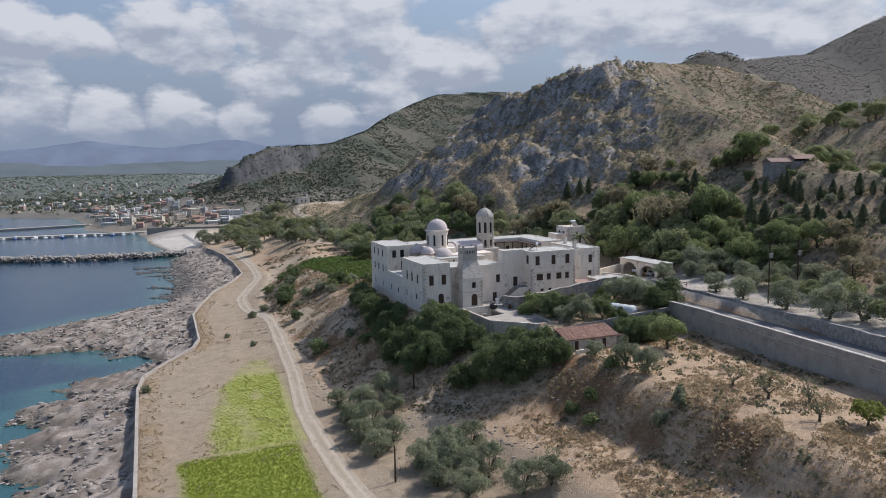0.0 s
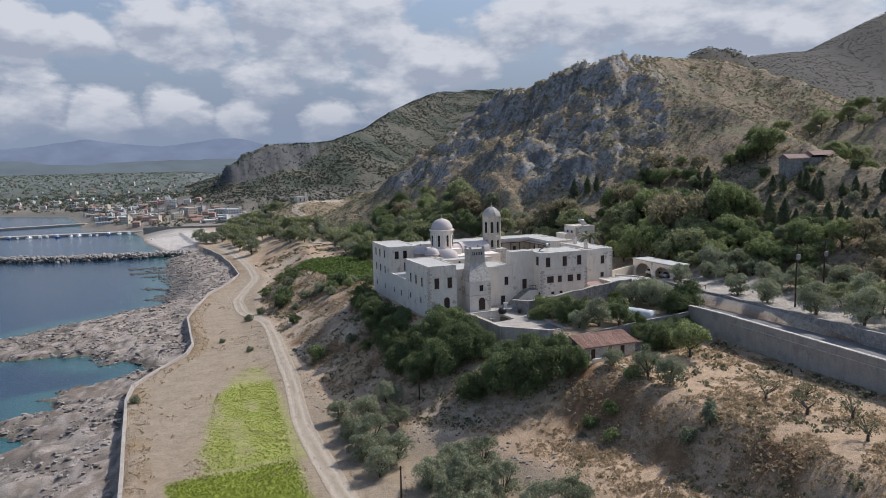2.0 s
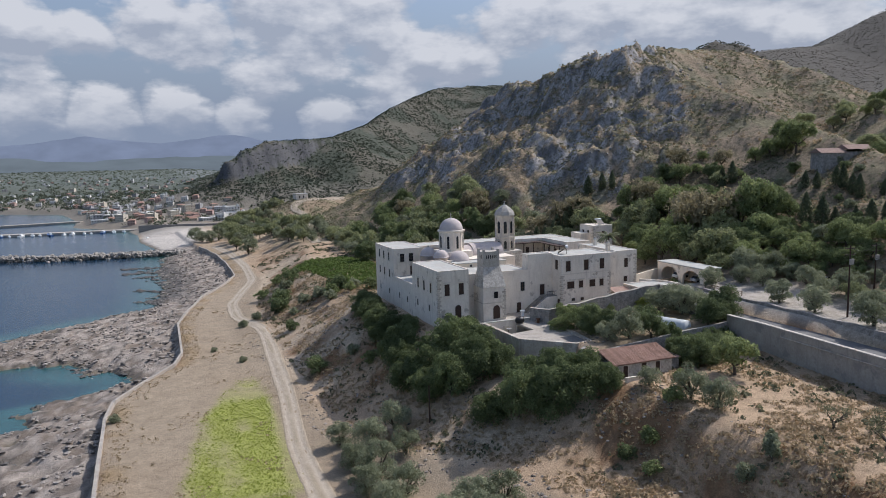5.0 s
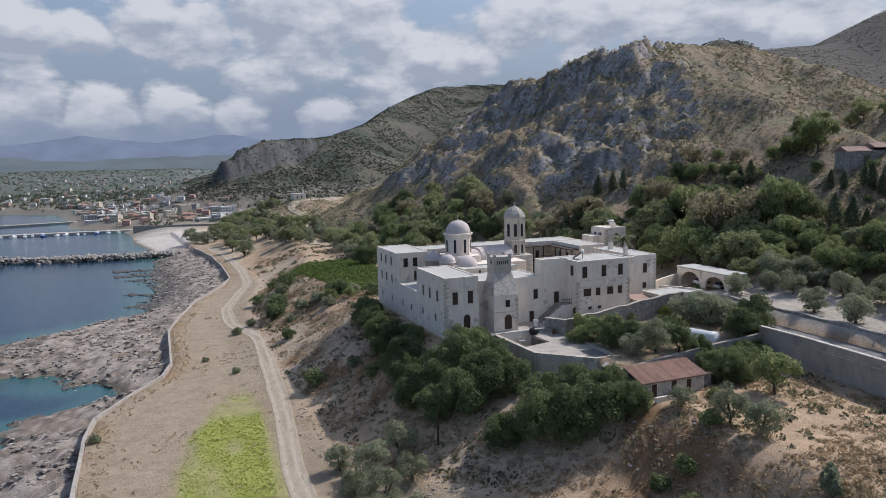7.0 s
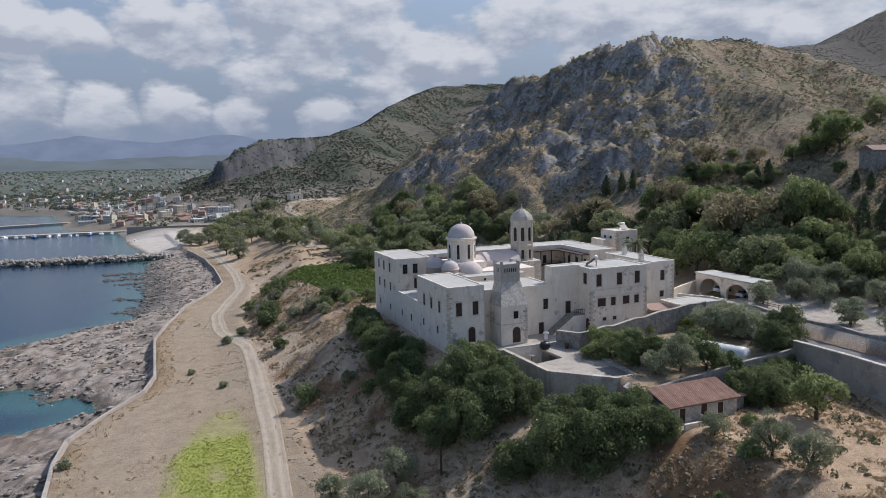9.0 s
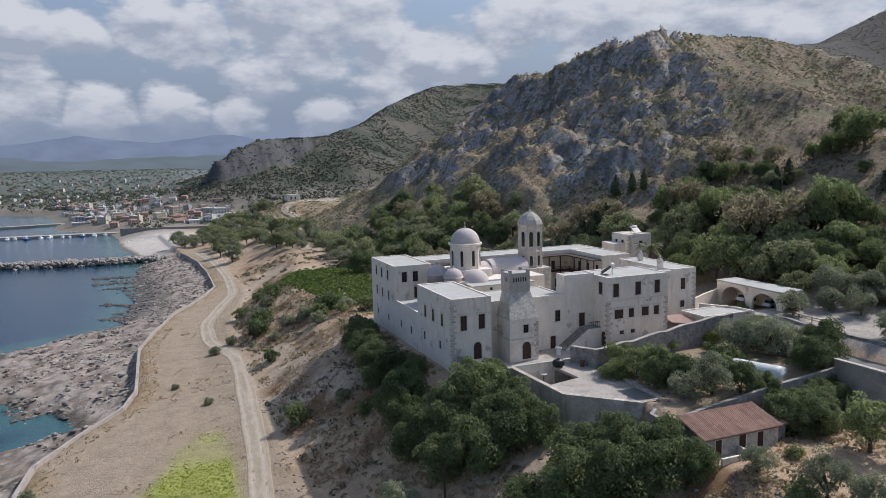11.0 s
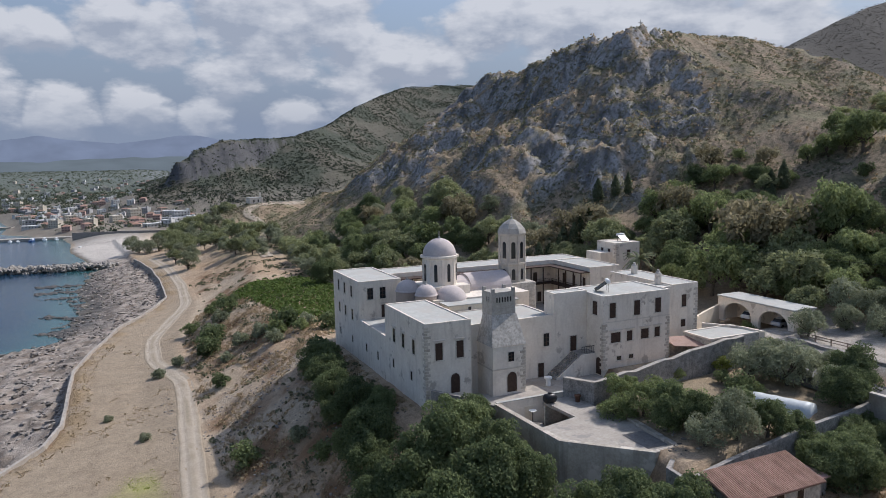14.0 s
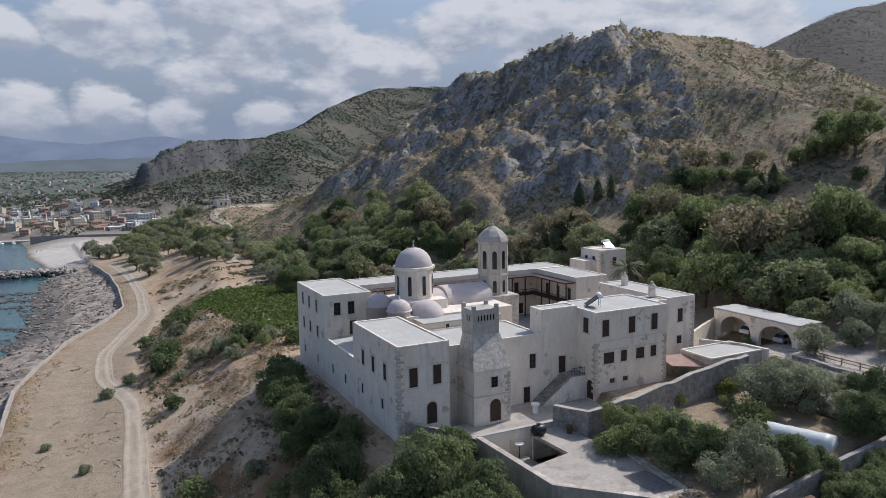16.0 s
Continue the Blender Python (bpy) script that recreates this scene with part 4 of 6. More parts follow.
part("back_wall", wall_run([(13.3, -7.6), (17.6, -7.4)], 15.8, 18.55, 0.3), PLASTER_OLD, bas)
part("inner_wall", wall_run([(17.3, -7.4), (18.2, -17.8), (17.4, -26)], 14, 18.54, 0.3), PLASTER_OLD, bas)
bm = bmesh.new()
wave = [[bm.verts.new((14.9 + 0.037 * k, y, 18.985 + 0.025 * math.sin(k * 2.1))) for k in range(78)] for y in (-25.6, -23.4, -21.2)]
for lo_row, hi_row in zip(wave, wave[1:]):
    for k in range(77):
        bm.faces.new((lo_row[k], lo_row[k + 1], hi_row[k + 1], hi_row[k]))
part("corrugated_patch", bm, surface("corrugated sheet", (0.12, 0.11, 0.10), (0.24, 0.22, 0.2), 2, 8, 0.6, 0.1), bas, "corrugated sheet over the roof edge")
tank = thing("water_tank", 13.6, -8.4, 18.95, label="black plastic water tank lying on the bastion roof", category="water tank")
bm = lathe([(0, -0.85), (0.4, -0.83), (0.62, -0.6), (0.65, 0), (0.62, 0.6), (0.4, 0.83), (0, 0.85)], 20)
bmesh.ops.rotate(bm, verts=bm.verts[:], matrix=Matrix.Rotation(math.pi / 2, 3, "Y"))
bmesh.ops.translate(bm, verts=bm.verts[:], vec=(0, 0, 0.64))
BLACK = surface("black plastic", (0.012, 0.012, 0.014), (0.03, 0.03, 0.032), 3, 12, 0.4, 0.05)
part("barrel", bm, BLACK, tank, smooth_faces=True)
part("lid", lathe([(0, 1.38), (0.25, 1.38), (0.25, 1.22)], 14), BLACK, tank)
vent = thing("chimney_pipe", 17.0, -9.6, 18.95, label="rusty vent pipe with a cap on the bastion roof", category="chimney")
RUST = surface("rusty metal", (0.07, 0.035, 0.02), (0.2, 0.1, 0.06), 3, 14, 0.8, 0.2)
part("pipe", lathe([(0.3, 0), (0.3, 0.7), (0.42, 0.72), (0.42, 0.9), (0, 1.0)], 14), RUST, vent)
stand = thing("water_cooler_stand", 18.2, -0.8, 18.4, label="white round basin stand on the terrace", category="basin")
WHITE = surface("white paint", (0.72, 0.72, 0.70), (0.82, 0.82, 0.80), 2, 9, 0.6, 0.05)
part("column", lathe([(0.35, 0), (0.32, 1.0)], 14), WHITE, stand)
part("basin", lathe([(0, 1.0), (0.55, 1.0), (0.55, 1.25), (0.4, 1.3), (0, 1.3)], 14), WHITE, stand)
dish = thing("satellite_dish", 11.9, -7.0, 16.0, label="white satellite dish in the sunk yard", category="satellite dish")
part("bowl", lathe([(0, 1.6), (0.3, 1.66), (0.5, 1.8), (0.52, 1.8), (0.3, 1.62), (0, 1.56)], 16), WHITE, dish)
part("stem", lathe([(0.05, 0), (0.05, 1.56)], 8), IRON, dish)

front = thing("foot_wall", label="grey stone retaining wall below the front block", category="wall")
line = finer([(0.6, -0.45), (3.5, -2.6), (6.9, -6.2)], 1.2)
part("wall", wall_run(line, 10.5, 0, 0.6, [20.3 - 0.18 * i for i in range(len(line))]), STONE, front)
# ---- garden walls, outbuilding ----
gw = thing("garden_stone_wall", label="rough grey stone garden wall with a pale cap", category="wall")
line = finer([(17.0, -6.6), (18.6, -11.0), (25.0, -10.9), (39.0, -9.2), (46.0, -9.0)], 1.6)
tops = [(21.3 if x < 18.3 else 21.6 + (x - 18) * 0.085) + 0.12 * math.sin(i * 1.7) for i, (x, y) in enumerate(line)]
part("wall", wall_run(line, 17.5, 0, 0.6, tops), STONE, gw)
cap = wall_run(line, [t + 0.003 for t in tops], 0, 0.7, [t + 0.14 + 0.05 * math.sin(i * 2.9) for i, t in enumerate(tops)])
part("cap", cap, CONCRETE, gw)
low = thing("lower_garden_wall", label="long rendered retaining wall of the garden", category="wall")
line = finer([(18.4, -26.8), (13.4, -30.4), (13.2, -33.2), (30, -30.4), (45.8, -28.6)], 2)
part("wall", wall_run(line, 12.5, 0, 0.5, [19.1 + 0.03 * (x - 13) + 0.05 * math.sin(i) for i, (x, y) in enumerate(line)]), STONE, low)

hut = thing("outbuilding", label="low stone outbuilding with a red tiled lean-to roof", category="outbuilding")
part("front_wall", box(14.9, 26.0, -37.7, -37.3, 13.5, 18.2), PLASTER_OLD, hut)
part("side_wall", prism([(14.9, -37.29), (15.3, -37.29), (15.3, -33.5), (14.9, -33.5)], 13.5, 18.3), STONE, hut)
part("end_wall", box(25.6, 26.0, -37.29, -33.5, 13.5, 18.3), PLASTER_OLD, hut)
part("rear_wall", box(15.31, 25.59, -33.9, -33.5, 13.5, 19.1), STONE, hut)
col = None
for k in range(46):
    bm = bmesh.new()
    seg = 5
    rows = []
    for j in range(9):
        u = j / 8
        y, z = -38.1 + 4.8 * u, 18.15 + 1.35 * u + (0.03 if j % 2 else 0.0)
        rows.append([bm.verts.new((0.13 * math.cos(math.pi * i / seg), y, z + 0.11 * math.sin(math.pi * i / seg))) for i in range(seg + 1)])
    for a, b in zip(rows, rows[1:]):
        for i in range(seg):
            bm.faces.new((a[i], a[i + 1], b[i + 1], b[i]))
    if col is None:
        col = part("barrel_tile", bm, TILE, hut)
        col.location.x = 14.75
    else:
        bm.free()
        o = new("barrel_tile", col.data)
        o.parent, o.location = hut, (14.75 + 0.253 * k, 0, 0)
bm = bmesh.new()
q = [bm.verts.new(p) for p in ((14.6, -38.1, 18.06), (26.3, -38.1, 18.06), (26.3, -33.3, 19.41), (14.6, -33.3, 19.41))]
bm.faces.new(q)
r = bmesh.ops.extrude_face_region(bm, geom=bm.faces[:])
bmesh.ops.translate(bm, verts=[v for v in r["geom"] if isinstance(v, bmesh.types.BMVert)], vec=(0, 0, 0.08))
part("roof_deck", bm, TILE, hut)
window_unit(hut, 0.9, 1.9, "-y", (17.0, -37.7), 15.9, sill=False, shutter=True)
window_unit(hut, 1.0, 2.0, "-y", (20.5, -37.7), 15.9, sill=False, shutter=True)
window_unit(hut, 0.9, 1.9, "-y", (23.2, -37.7), 15.9, sill=False, shutter=True)
window_unit(hut, 1.8, 0.9, "-x", (-35.6, 14.9), 16.6, sill=False)
part("porch_wall", box(15.5, 20.0, -40.0, -39.7, 13.5, 16.7, bevel=0.02), PLASTER, hut)
part("porch_side", box(19.7, 20.0, -39.69, -37.8, 13.5, 16.7), PLASTER, hut)
part("porch_floor", box(15.5, 19.69, -39.69, -37.71, 13.5, 15.9), CONCRETE, hut)
shed_roof = thing("pink_lean_to", label="small faded pink tiled lean-to beside the outbuilding", category="lean-to")
part("roof", box(26.4, 28.6, -36.8, -33.4, 17.6, 17.75), surface("faded tile", (0.4, 0.24, 0.2), (0.55, 0.38, 0.33), 1, 6, 0.9, 0.3), shed_roof)
part("wall", box(26.6, 28.4, -36.5, -33.6, 13.5, 17.6), STONE, shed_roof)

tunnel = thing("poly_tunnel", 36.6, -23.5, 19.3, 0, "low white plastic garden tunnel", "greenhouse")
bm = bmesh.new()
rows = []
for j in range(9):
    u = j / 8
    x, y = -1.5 + 2.7 * u, 2.6 - 6.4 * u
    rows.append([bm.verts.new((x + 1.5 * math.cos(math.pi * i / 10) * 0.95, y + 0.5 * math.cos(math.pi * i / 10), 1.5 * math.sin(math.pi * i / 10) + (0.05 if j % 2 else 0))) for i in range(11)])
for a, b in zip(rows, rows[1:]):
    for i in range(10):
        bm.faces.new((a[i], a[i + 1], b[i + 1], b[i]))
bm.faces.new(rows[0])
bm.faces.new(rows[-1][::-1])
part("cover", bm, surface("white film", (0.46, 0.48, 0.47), (0.62, 0.64, 0.63), 1.5, 8, 0.45, 0.25), tunnel, smooth_faces=True)

annex = wing("roof_annex", "low flat-roofed concrete annex beside the guest wing", 44.3, 54.2, -4.6, 1.2, 17, 22.5, PLASTER_OLD)
awn = thing("red_awning", label="faded red sloping lean-to roof by the wing", category="awning")
bm = bmesh.new()
q = [bm.verts.new(p) for p in ((40.2, -1.5, 21.4), (44.2, -4.3, 21.4), (44.2, 0.4, 22.1), (40.4, 1.4, 22.1))]
bm.faces.new(q)
r = bmesh.ops.extrude_face_region(bm, geom=bm.faces[:])
bmesh.ops.translate(bm, verts=[v for v in r["geom"] if isinstance(v, bmesh.types.BMVert)], vec=(0, 0, 0.1))
part("sheet", bm, surface("faded red sheet", (0.27, 0.17, 0.135), (0.38, 0.27, 0.225), 1, 7, 0.8, 0.2), awn)
part("support", box(40.5, 44.1, 0.2, 1.0, 18, 21.3), PLASTER_OLD, awn)
och = thing("ramp_parapet", label="ochre rendered walls along the ramp to the car arcade", category="wall")
part("wall", wall_run(finer([(50.4, 5.0), (55, 7.6), (61.0, 10.6)], 2), 17, 23.6, 0.4), OCHRE, och)
part("rail_wall", wall_run(finer([(50.5, 3.6), (54.0, -1.5), (54.4, -5.4)], 2), 17, 22.9, 0.35), PLASTER, och)

rail = thing("yard_rail", label="low weathered wooden rail beside the parking yard", category="railing")
for k in range(5):
    part("post", box(58.9, 59.05, -8.2 - 2.6 * k, -8.05 - 2.6 * k, 21.5, 22.9, bevel=0.015), BARK_RAIL, rail)
part("top_rail", box(58.92, 59.03, -18.8, -8.0, 22.7, 22.82), BARK_RAIL, rail)
part("middle_rail", box(58.93, 59.02, -18.8, -8.0, 22.3, 22.4), BARK_RAIL, rail)

# arcade with two arches, open to the yard
arc = thing("car_arcade", label="white arched carport with two wide openings", category="carport")


def arch_wall(y0, y1, c, rad, spring, z0, z1, x, w):
    """A wall piece in the plane x with an arched opening round y = c."""
    bm = bmesh.new()
    n = 14
    arc_pts = [(c + rad * math.cos(math.pi * k / n), spring + 0.75 * rad * math.sin(math.pi * k / n)) for k in range(n + 1)]
    edge = [(c + rad, z0)] + arc_pts + [(c - rad, z0)]
    outer = [(y1, z0)] + [(min(max(y, y0), y1) if 0 < k < n else (y1 if k == 0 else y0), z1) for k, (y, z) in enumerate(arc_pts)] + [(y0, z0)]
    fr = [[bm.verts.new((xx, y, z)) for y, z in edge] for xx in (x, x + w)]
    fo = [[bm.verts.new((xx, y, z)) for y, z in outer] for xx in (x, x + w)]
    for s in range(2):
        for i in range(len(edge) - 1):
            bm.faces.new((fr[s][i], fr[s][i + 1], fo[s][i + 1], fo[s][i]))
    for i in range(len(edge) - 1):
        bm.faces.new((fr[0][i], fr[1][i], fr[1][i + 1], fr[0][i + 1]))
        bm.faces.new((fo[0][i], fo[0][i + 1], fo[1][i + 1], fo[1][i]))
    return bm


part("arch", arch_wall(2.6, 10.6, 6.3, 3.0, 22.3, 21, 25.2, 61, 0.5), PLASTER, arc)
part("arch", arch_wall(-5.2, 2.59, -1.2, 2.9, 22.3, 21, 25.2, 61, 0.5), PLASTER, arc)
part("roof", box(60.8, 66, -5.3, 10.7, 25.2, 25.45, bevel=0.03), ROOF, arc)
part("end_wall", box(61.51, 65.7, -5.2, -4.9, 21, 25.19), PLASTER, arc)
part("rear_wall", box(65.3, 65.7, -4.89, 10.3, 21, 25.19), PLASTER, arc)
part("far_wall", box(61.51, 65.7, 10.31, 10.6, 21, 25.19), PLASTER, arc)


def paint(name, c):
    return surface(name, tuple(v * 0.9 for v in c), c, 2, 10, 0.3, 0.0, spec=0.5)


def car(x, y, z, turn, colour, label):
    t = thing("car", x, y, z, turn, label, "car", "parked cars")
    pm = paint("car paint", colour)
    sec = [(-2.0, 0.35, 0.75), (-1.95, 0.35, 0.95), (-1.5, 0.3, 0.98), (1.2, 0.3, 0.95), (2.0, 0.35, 0.8), (2.05, 0.4, 0.6)]
    bm = bmesh.new()
    rows = [[bm.verts.new((x0, s * 0.84, zz)) for s, zz in ((-1, lo), (-1, hi), (1, hi), (1, lo))] for x0, lo, hi in sec]
    for a, b in zip(rows, rows[1:]):
        for i in range(4):
            bm.faces.new((a[i], b[i], b[(i + 1) % 4], a[(i + 1) % 4]))
    bm.faces.new(rows[0])
    bm.faces.new(rows[-1][::-1])
    bmesh.ops.bevel(bm, geom=bm.edges[:], offset=0.05, segments=1, affect="EDGES")
    part("body", bm, pm, t)
    bm = bmesh.new()
    lo = [bm.verts.new(p) for p in ((-1.75, -0.76, 0.95), (1.15, -0.76, 0.93), (1.15, 0.76, 0.93), (-1.75, 0.76, 0.95))]
    hi = [bm.verts.new(p) for p in ((-1.35, -0.62, 1.42), (0.35, -0.62, 1.45), (0.35, 0.62, 1.45), (-1.35, 0.62, 1.42))]
    for k in range(4):
        bm.faces.new((lo[k], lo[(k + 1) % 4], hi[(k + 1) % 4], hi[k]))
    bm.faces.new(hi)
    part("glasshouse", bm, GLASS_AND_GAPS, t, "dark car windows")
    part("roof", box(-1.33, 0.33, -0.6, 0.6, 1.43, 1.48, bevel=0.02), pm, t)
    for wx in (-1.25, 1.3):
        for wy in (-0.8, 0.8):
            bm = lathe([(0.12, -0.09), (0.3, -0.09), (0.31, 0), (0.3, 0.09), (0.12, 0.09)], 16)
            bmesh.ops.rotate(bm, verts=bm.verts[:], matrix=Matrix.Rotation(math.pi / 2, 3, "X"))
            bmesh.ops.translate(bm, verts=bm.verts[:], vec=(wx, wy, 0.31))
            wh = part("wheel", bm, BLACK, t)
            bm = lathe([(0, -0.1), (0.19, -0.1), (0.19, 0.1), (0, 0.1)], 12)
            bmesh.ops.rotate(bm, verts=bm.verts[:], matrix=Matrix.Rotation(math.pi / 2, 3, "X"))
            bmesh.ops.translate(bm, verts=bm.verts[:], vec=(wx, wy, 0.31))
            part("rim", bm, IRON, wh)
    return t


car(63.3, 5.2, 21.8, 10, (0.62, 0.63, 0.64), "white hatchback parked under the arcade")
car(63.3, -1.2, 21.8, 5, (0.35, 0.37, 0.4), "silver car parked under the arcade")
car(75.5, -23.0, gz(75.5, -23), 100, (0.16, 0.17, 0.18), "dark grey car parked under the yard trees")

# house behind, chapel, hill cottage
wh = thing("white_house", label="white two-storey house with stone corners and a water heater", category="house")
part("wall", box(66.0, 72.6, 46.0, 53.0, 20, 30.6), PLASTER, wh)
part("lower_wing", box(63.0, 65.99, 47.5, 53.0, 20, 28.6), PLASTER, wh)
parapet(wh, 66.0, 72.6, 46.0, 53.0, 30.6, 0.2)
quoins(wh, 66.0, 46.0, 22, 30.4, 1, 1)
window_unit(wh, 1.0, 1.7, "-y", (69.5, 46), 27.4, shutter=True)
window_unit(wh, 0.9, 1.7, "-x", (48.5, 66.0), 27.6, shutter=True)
window_unit(wh, 0.9, 1.7, "-x", (51.0, 66.0), 27.6, shutter=True)
window_unit(wh, 0.9, 1.6, "-x", (49.0, 66.0), 23.4, shutter=True)


def heater(x, y, z, turn):
    t = thing("solar_water_heater", x, y, z, turn, "solar water heater with a dark panel and a white tank", "solar heater", "roof heaters")
    bm = bmesh.new()
    q = [bm.verts.new(p) for p in ((-1, -1.1, 0.15), (1, -1.1, 0.15), (1, 0.5, 1.3), (-1, 0.5, 1.3))]
    bm.faces.new(q)
    r = bmesh.ops.extrude_face_region(bm, geom=bm.faces[:])
    bmesh.ops.translate(bm, verts=[v for v in r["geom"] if isinstance(v, bmesh.types.BMVert)], vec=(0, -0.05, 0.09))
    part("panel", bm, GLASS_AND_GAPS, t)
    bm = lathe([(0, -1), (0.3, -0.98), (0.32, 0), (0.3, 0.98), (0, 1)], 16)
    bmesh.ops.rotate(bm, verts=bm.verts[:], matrix=Matrix.Rotation(math.pi / 2, 3, "Y"))
    bmesh.ops.translate(bm, verts=bm.verts[:], vec=(0, 0.75, 1.55))
    part("tank", bm, WHITE, t, smooth_faces=True)
    for sx in (-0.8, 0.8):
        part("leg", box(sx - 0.03, sx + 0.03, 0.7, 0.76, 0, 1.3), IRON, t)
    return t


heater(30.2, 3.0, 30.08, -120)
heater(70.5, 49.5, 30.6, 0)


def chimney(x, y, z, h, label):
    t = thing("chimney", x, y, z, 0, label, "chimney", "roof chimneys")
    part("shaft", box(-0.4, 0.4, -0.4, 0.4, 0, h, bevel=0.03), PLASTER, t)
    part("cap", lathe([(0.45, h), (0.45, h + 0.12), (0.25, h + 0.3), (0.2, h + 0.6), (0, h + 0.65)], 8), PLASTER_OLD, t)


chimney(44.6, 7.5, 29.3, 1.7, "square white roof chimney with a cap")
chimney(47.5, 17.0, 29.3, 1.5, "square white roof chimney with a cap")

chap = thing("chapel", 45.0, 390, gz(45.0, 390) - 0.3, 12, "small white chapel on the saddle by the track", "chapel")
part("wall", box(-4.5, 4.5, -3, 3, -2, 4.0), PLASTER, chap)
part("roof", box(-4.7, 4.7, -3.2, 3.2, 4.0, 4.3, bevel=0.05), ROOF, chap)
part("belfry", box(3.2, 4.4, -0.4, 0.4, 4.3, 7.2, bevel=0.05), PLASTER, chap)
for u in (-1.8, 1.2):
    window_unit(chap, 0.9, 1.6, "-y", (u, -3), 1.2, sill=False)
cot = thing("hill_cottage", 128, 17, 47.5, -20, "old stone cottage with a low tiled roof on the slope", "house")
part("wall", box(-7, 7, -3, 3, -3, 2.8), STONE, cot)
bm = bmesh.new()
for x0, x1, zz in ((-7.4, 0, 3.4), (0.01, 7.4, 4.3)):
    lo = [bm.verts.new(p) for p in ((x0, -3.4, zz - 0.8), (x1, -3.4, zz - 0.8), (x1, 3.4, zz - 0.8), (x0, 3.4, zz - 0.8))]
    top = [bm.verts.new((x0, 0, zz + 0.5)), bm.verts.new((x1, 0, zz + 0.5))]
    bm.faces.new((lo[0], lo[1], top[1], top[0]))
    bm.faces.new((lo[2], lo[3], top[0], top[1]))
    bm.faces.new((lo[1], lo[2], top[1]))
    bm.faces.new((lo[3], lo[0], top[0]))
part("roof", bm, surface("old roof tile", (0.2, 0.13, 0.1), (0.34, 0.24, 0.2), 0.8, 5, 0.9, 0.3), cot)

cross = thing("summit_cross", 150.5, 141.5, gz(150.5, 141.5) - 0.4, -35, "tall pale cross on the hilltop", "cross")
part("upright", box(-0.08, 0.08, -0.08, 0.08, 0, 3.6, bevel=0.015), CONCRETE, cross)
part("crossbar", box(-0.9, 0.9, -0.075, 0.075, 2.5, 2.65, bevel=0.015), CONCRETE, cross)

# ---- walls along the shore and the approach road ----
sea_wall = thing("sea_wall", label="low pale concrete wall between field and shore", category="wall")
line = finer([(x, y) for x, y in zip(WALL_X[1:-1], WALL_Y[1:-1])], 4)
line = [(-61, -110)] + line
part("wall", wall_run(line, 0.6, 0, 0.55, [4.15 + 0.18 * math.sin(i * 0.9) for i in range(len(line))]), CONCRETE, sea_wall)
long_wall = thing("approach_wall", label="long rendered retaining wall below the approach road", category="wall")
line = finer([(46.0, -28.6), (46.2, -37), (44.4, -65), (43.2, -83), (41, -125)], 4)
part("wall", wall_run(line, 13.5, 21.2, 0.5), CONCRETE, long_wall)
part("coping", wall_run(line, 21.203, 21.38, 0.7), PLASTER_OLD, long_wall)
part("drain_ledge", wall_run([(x - 0.36, y) for x, y in line[3:-2]], 19.9, 20.02, 0.2), PLASTER_OLD, long_wall)
ret = thing("yard_retaining_wall", label="dark rubble retaining wall between road and parking yard", category="wall")
line = finer([(56.4, -8), (55.6, -38), (54.2, -60), (52.6, -80), (50, -125)], 3)
part("wall", wall_run(line, 18.5, 0, 0.7, [22.4 + 0.12 * math.sin(i * 2.1) for i in range(len(line))]), STONE, ret)


def ribbon(name, points, width, material, label, category, lift=0.06, step=1.3, jitter=0.3):
    """A track laid on the ground: two pale wheel ruts, a stony crown and ragged edges."""
    pts = finer(points, step)
    xs, ys = np.array([p[0] for p in pts]), np.array([p[1] for p in pts])
    for _ in range(16):
        xs[1:-1] = (xs[:-2] + 2 * xs[1:-1] + xs[2:]) / 4
        ys[1:-1] = (ys[:-2] + 2 * ys[1:-1] + ys[2:]) / 4
    dx, dy = np.gradient(xs), np.gradient(ys)
    ln = np.hypot(dx, dy)
    nx, ny = -dy / ln, dx / ln
    across = np.linspace(-1, 1, 23)
    run = np.arange(len(xs))[:, None] * step
    w = width / 2 * (1 + jitter * (fbm(run / 9, 0 * run + 2.2, 3) - 0.5))
    px, py = xs[:, None] + nx[:, None] * across[None] * w, ys[:, None] + ny[:, None] * across[None] * w
    rut = np.exp(-((np.abs(across[None]) - 0.46 + 0.12 * (fbm(run / 14, 0 * run + 7, 2) - 0.5)) / 0.17) ** 2)
    rag = fbm(px / 1.1, py / 1.1, 3)
    edge = smooth(0.62, 1.0, np.abs(across[None]) + 0.5 * (rag - 0.5))
    pz = ground_z(px, py) + lift - 0.05 * rut - 0.16 * (np.abs(across[None]) > 0.97) + 0.03 * (rag - 0.5)
    crown = np.exp(-(across[None] / 0.2) ** 2) * smooth(0.35, 0.6, fbm(px / 3, py / 5, 3))
    tone = np.array((0.39, 0.33, 0.255))[None, None] + rut[..., None] * np.array((0.035, 0.032, 0.03))
    tone = tone + (np.array((0.30, 0.25, 0.175)) - tone) * (0.75 * crown)[..., None]
    tone = tone + (np.array((0.335, 0.275, 0.20)) - tone) * edge[..., None]
    nr, nc = px.shape
    me = bpy.data.meshes.new(name)
    q = np.arange(nr * nc).reshape(nr, nc)
    faces = np.stack([q[:-1, :-1], q[:-1, 1:], q[1:, 1:], q[1:, :-1]], -1).reshape(-1, 4)
    me.from_pydata(np.stack([px, py, pz], -1).reshape(-1, 3), [], faces)
    at = me.color_attributes.new("soil", "FLOAT_COLOR", "POINT")
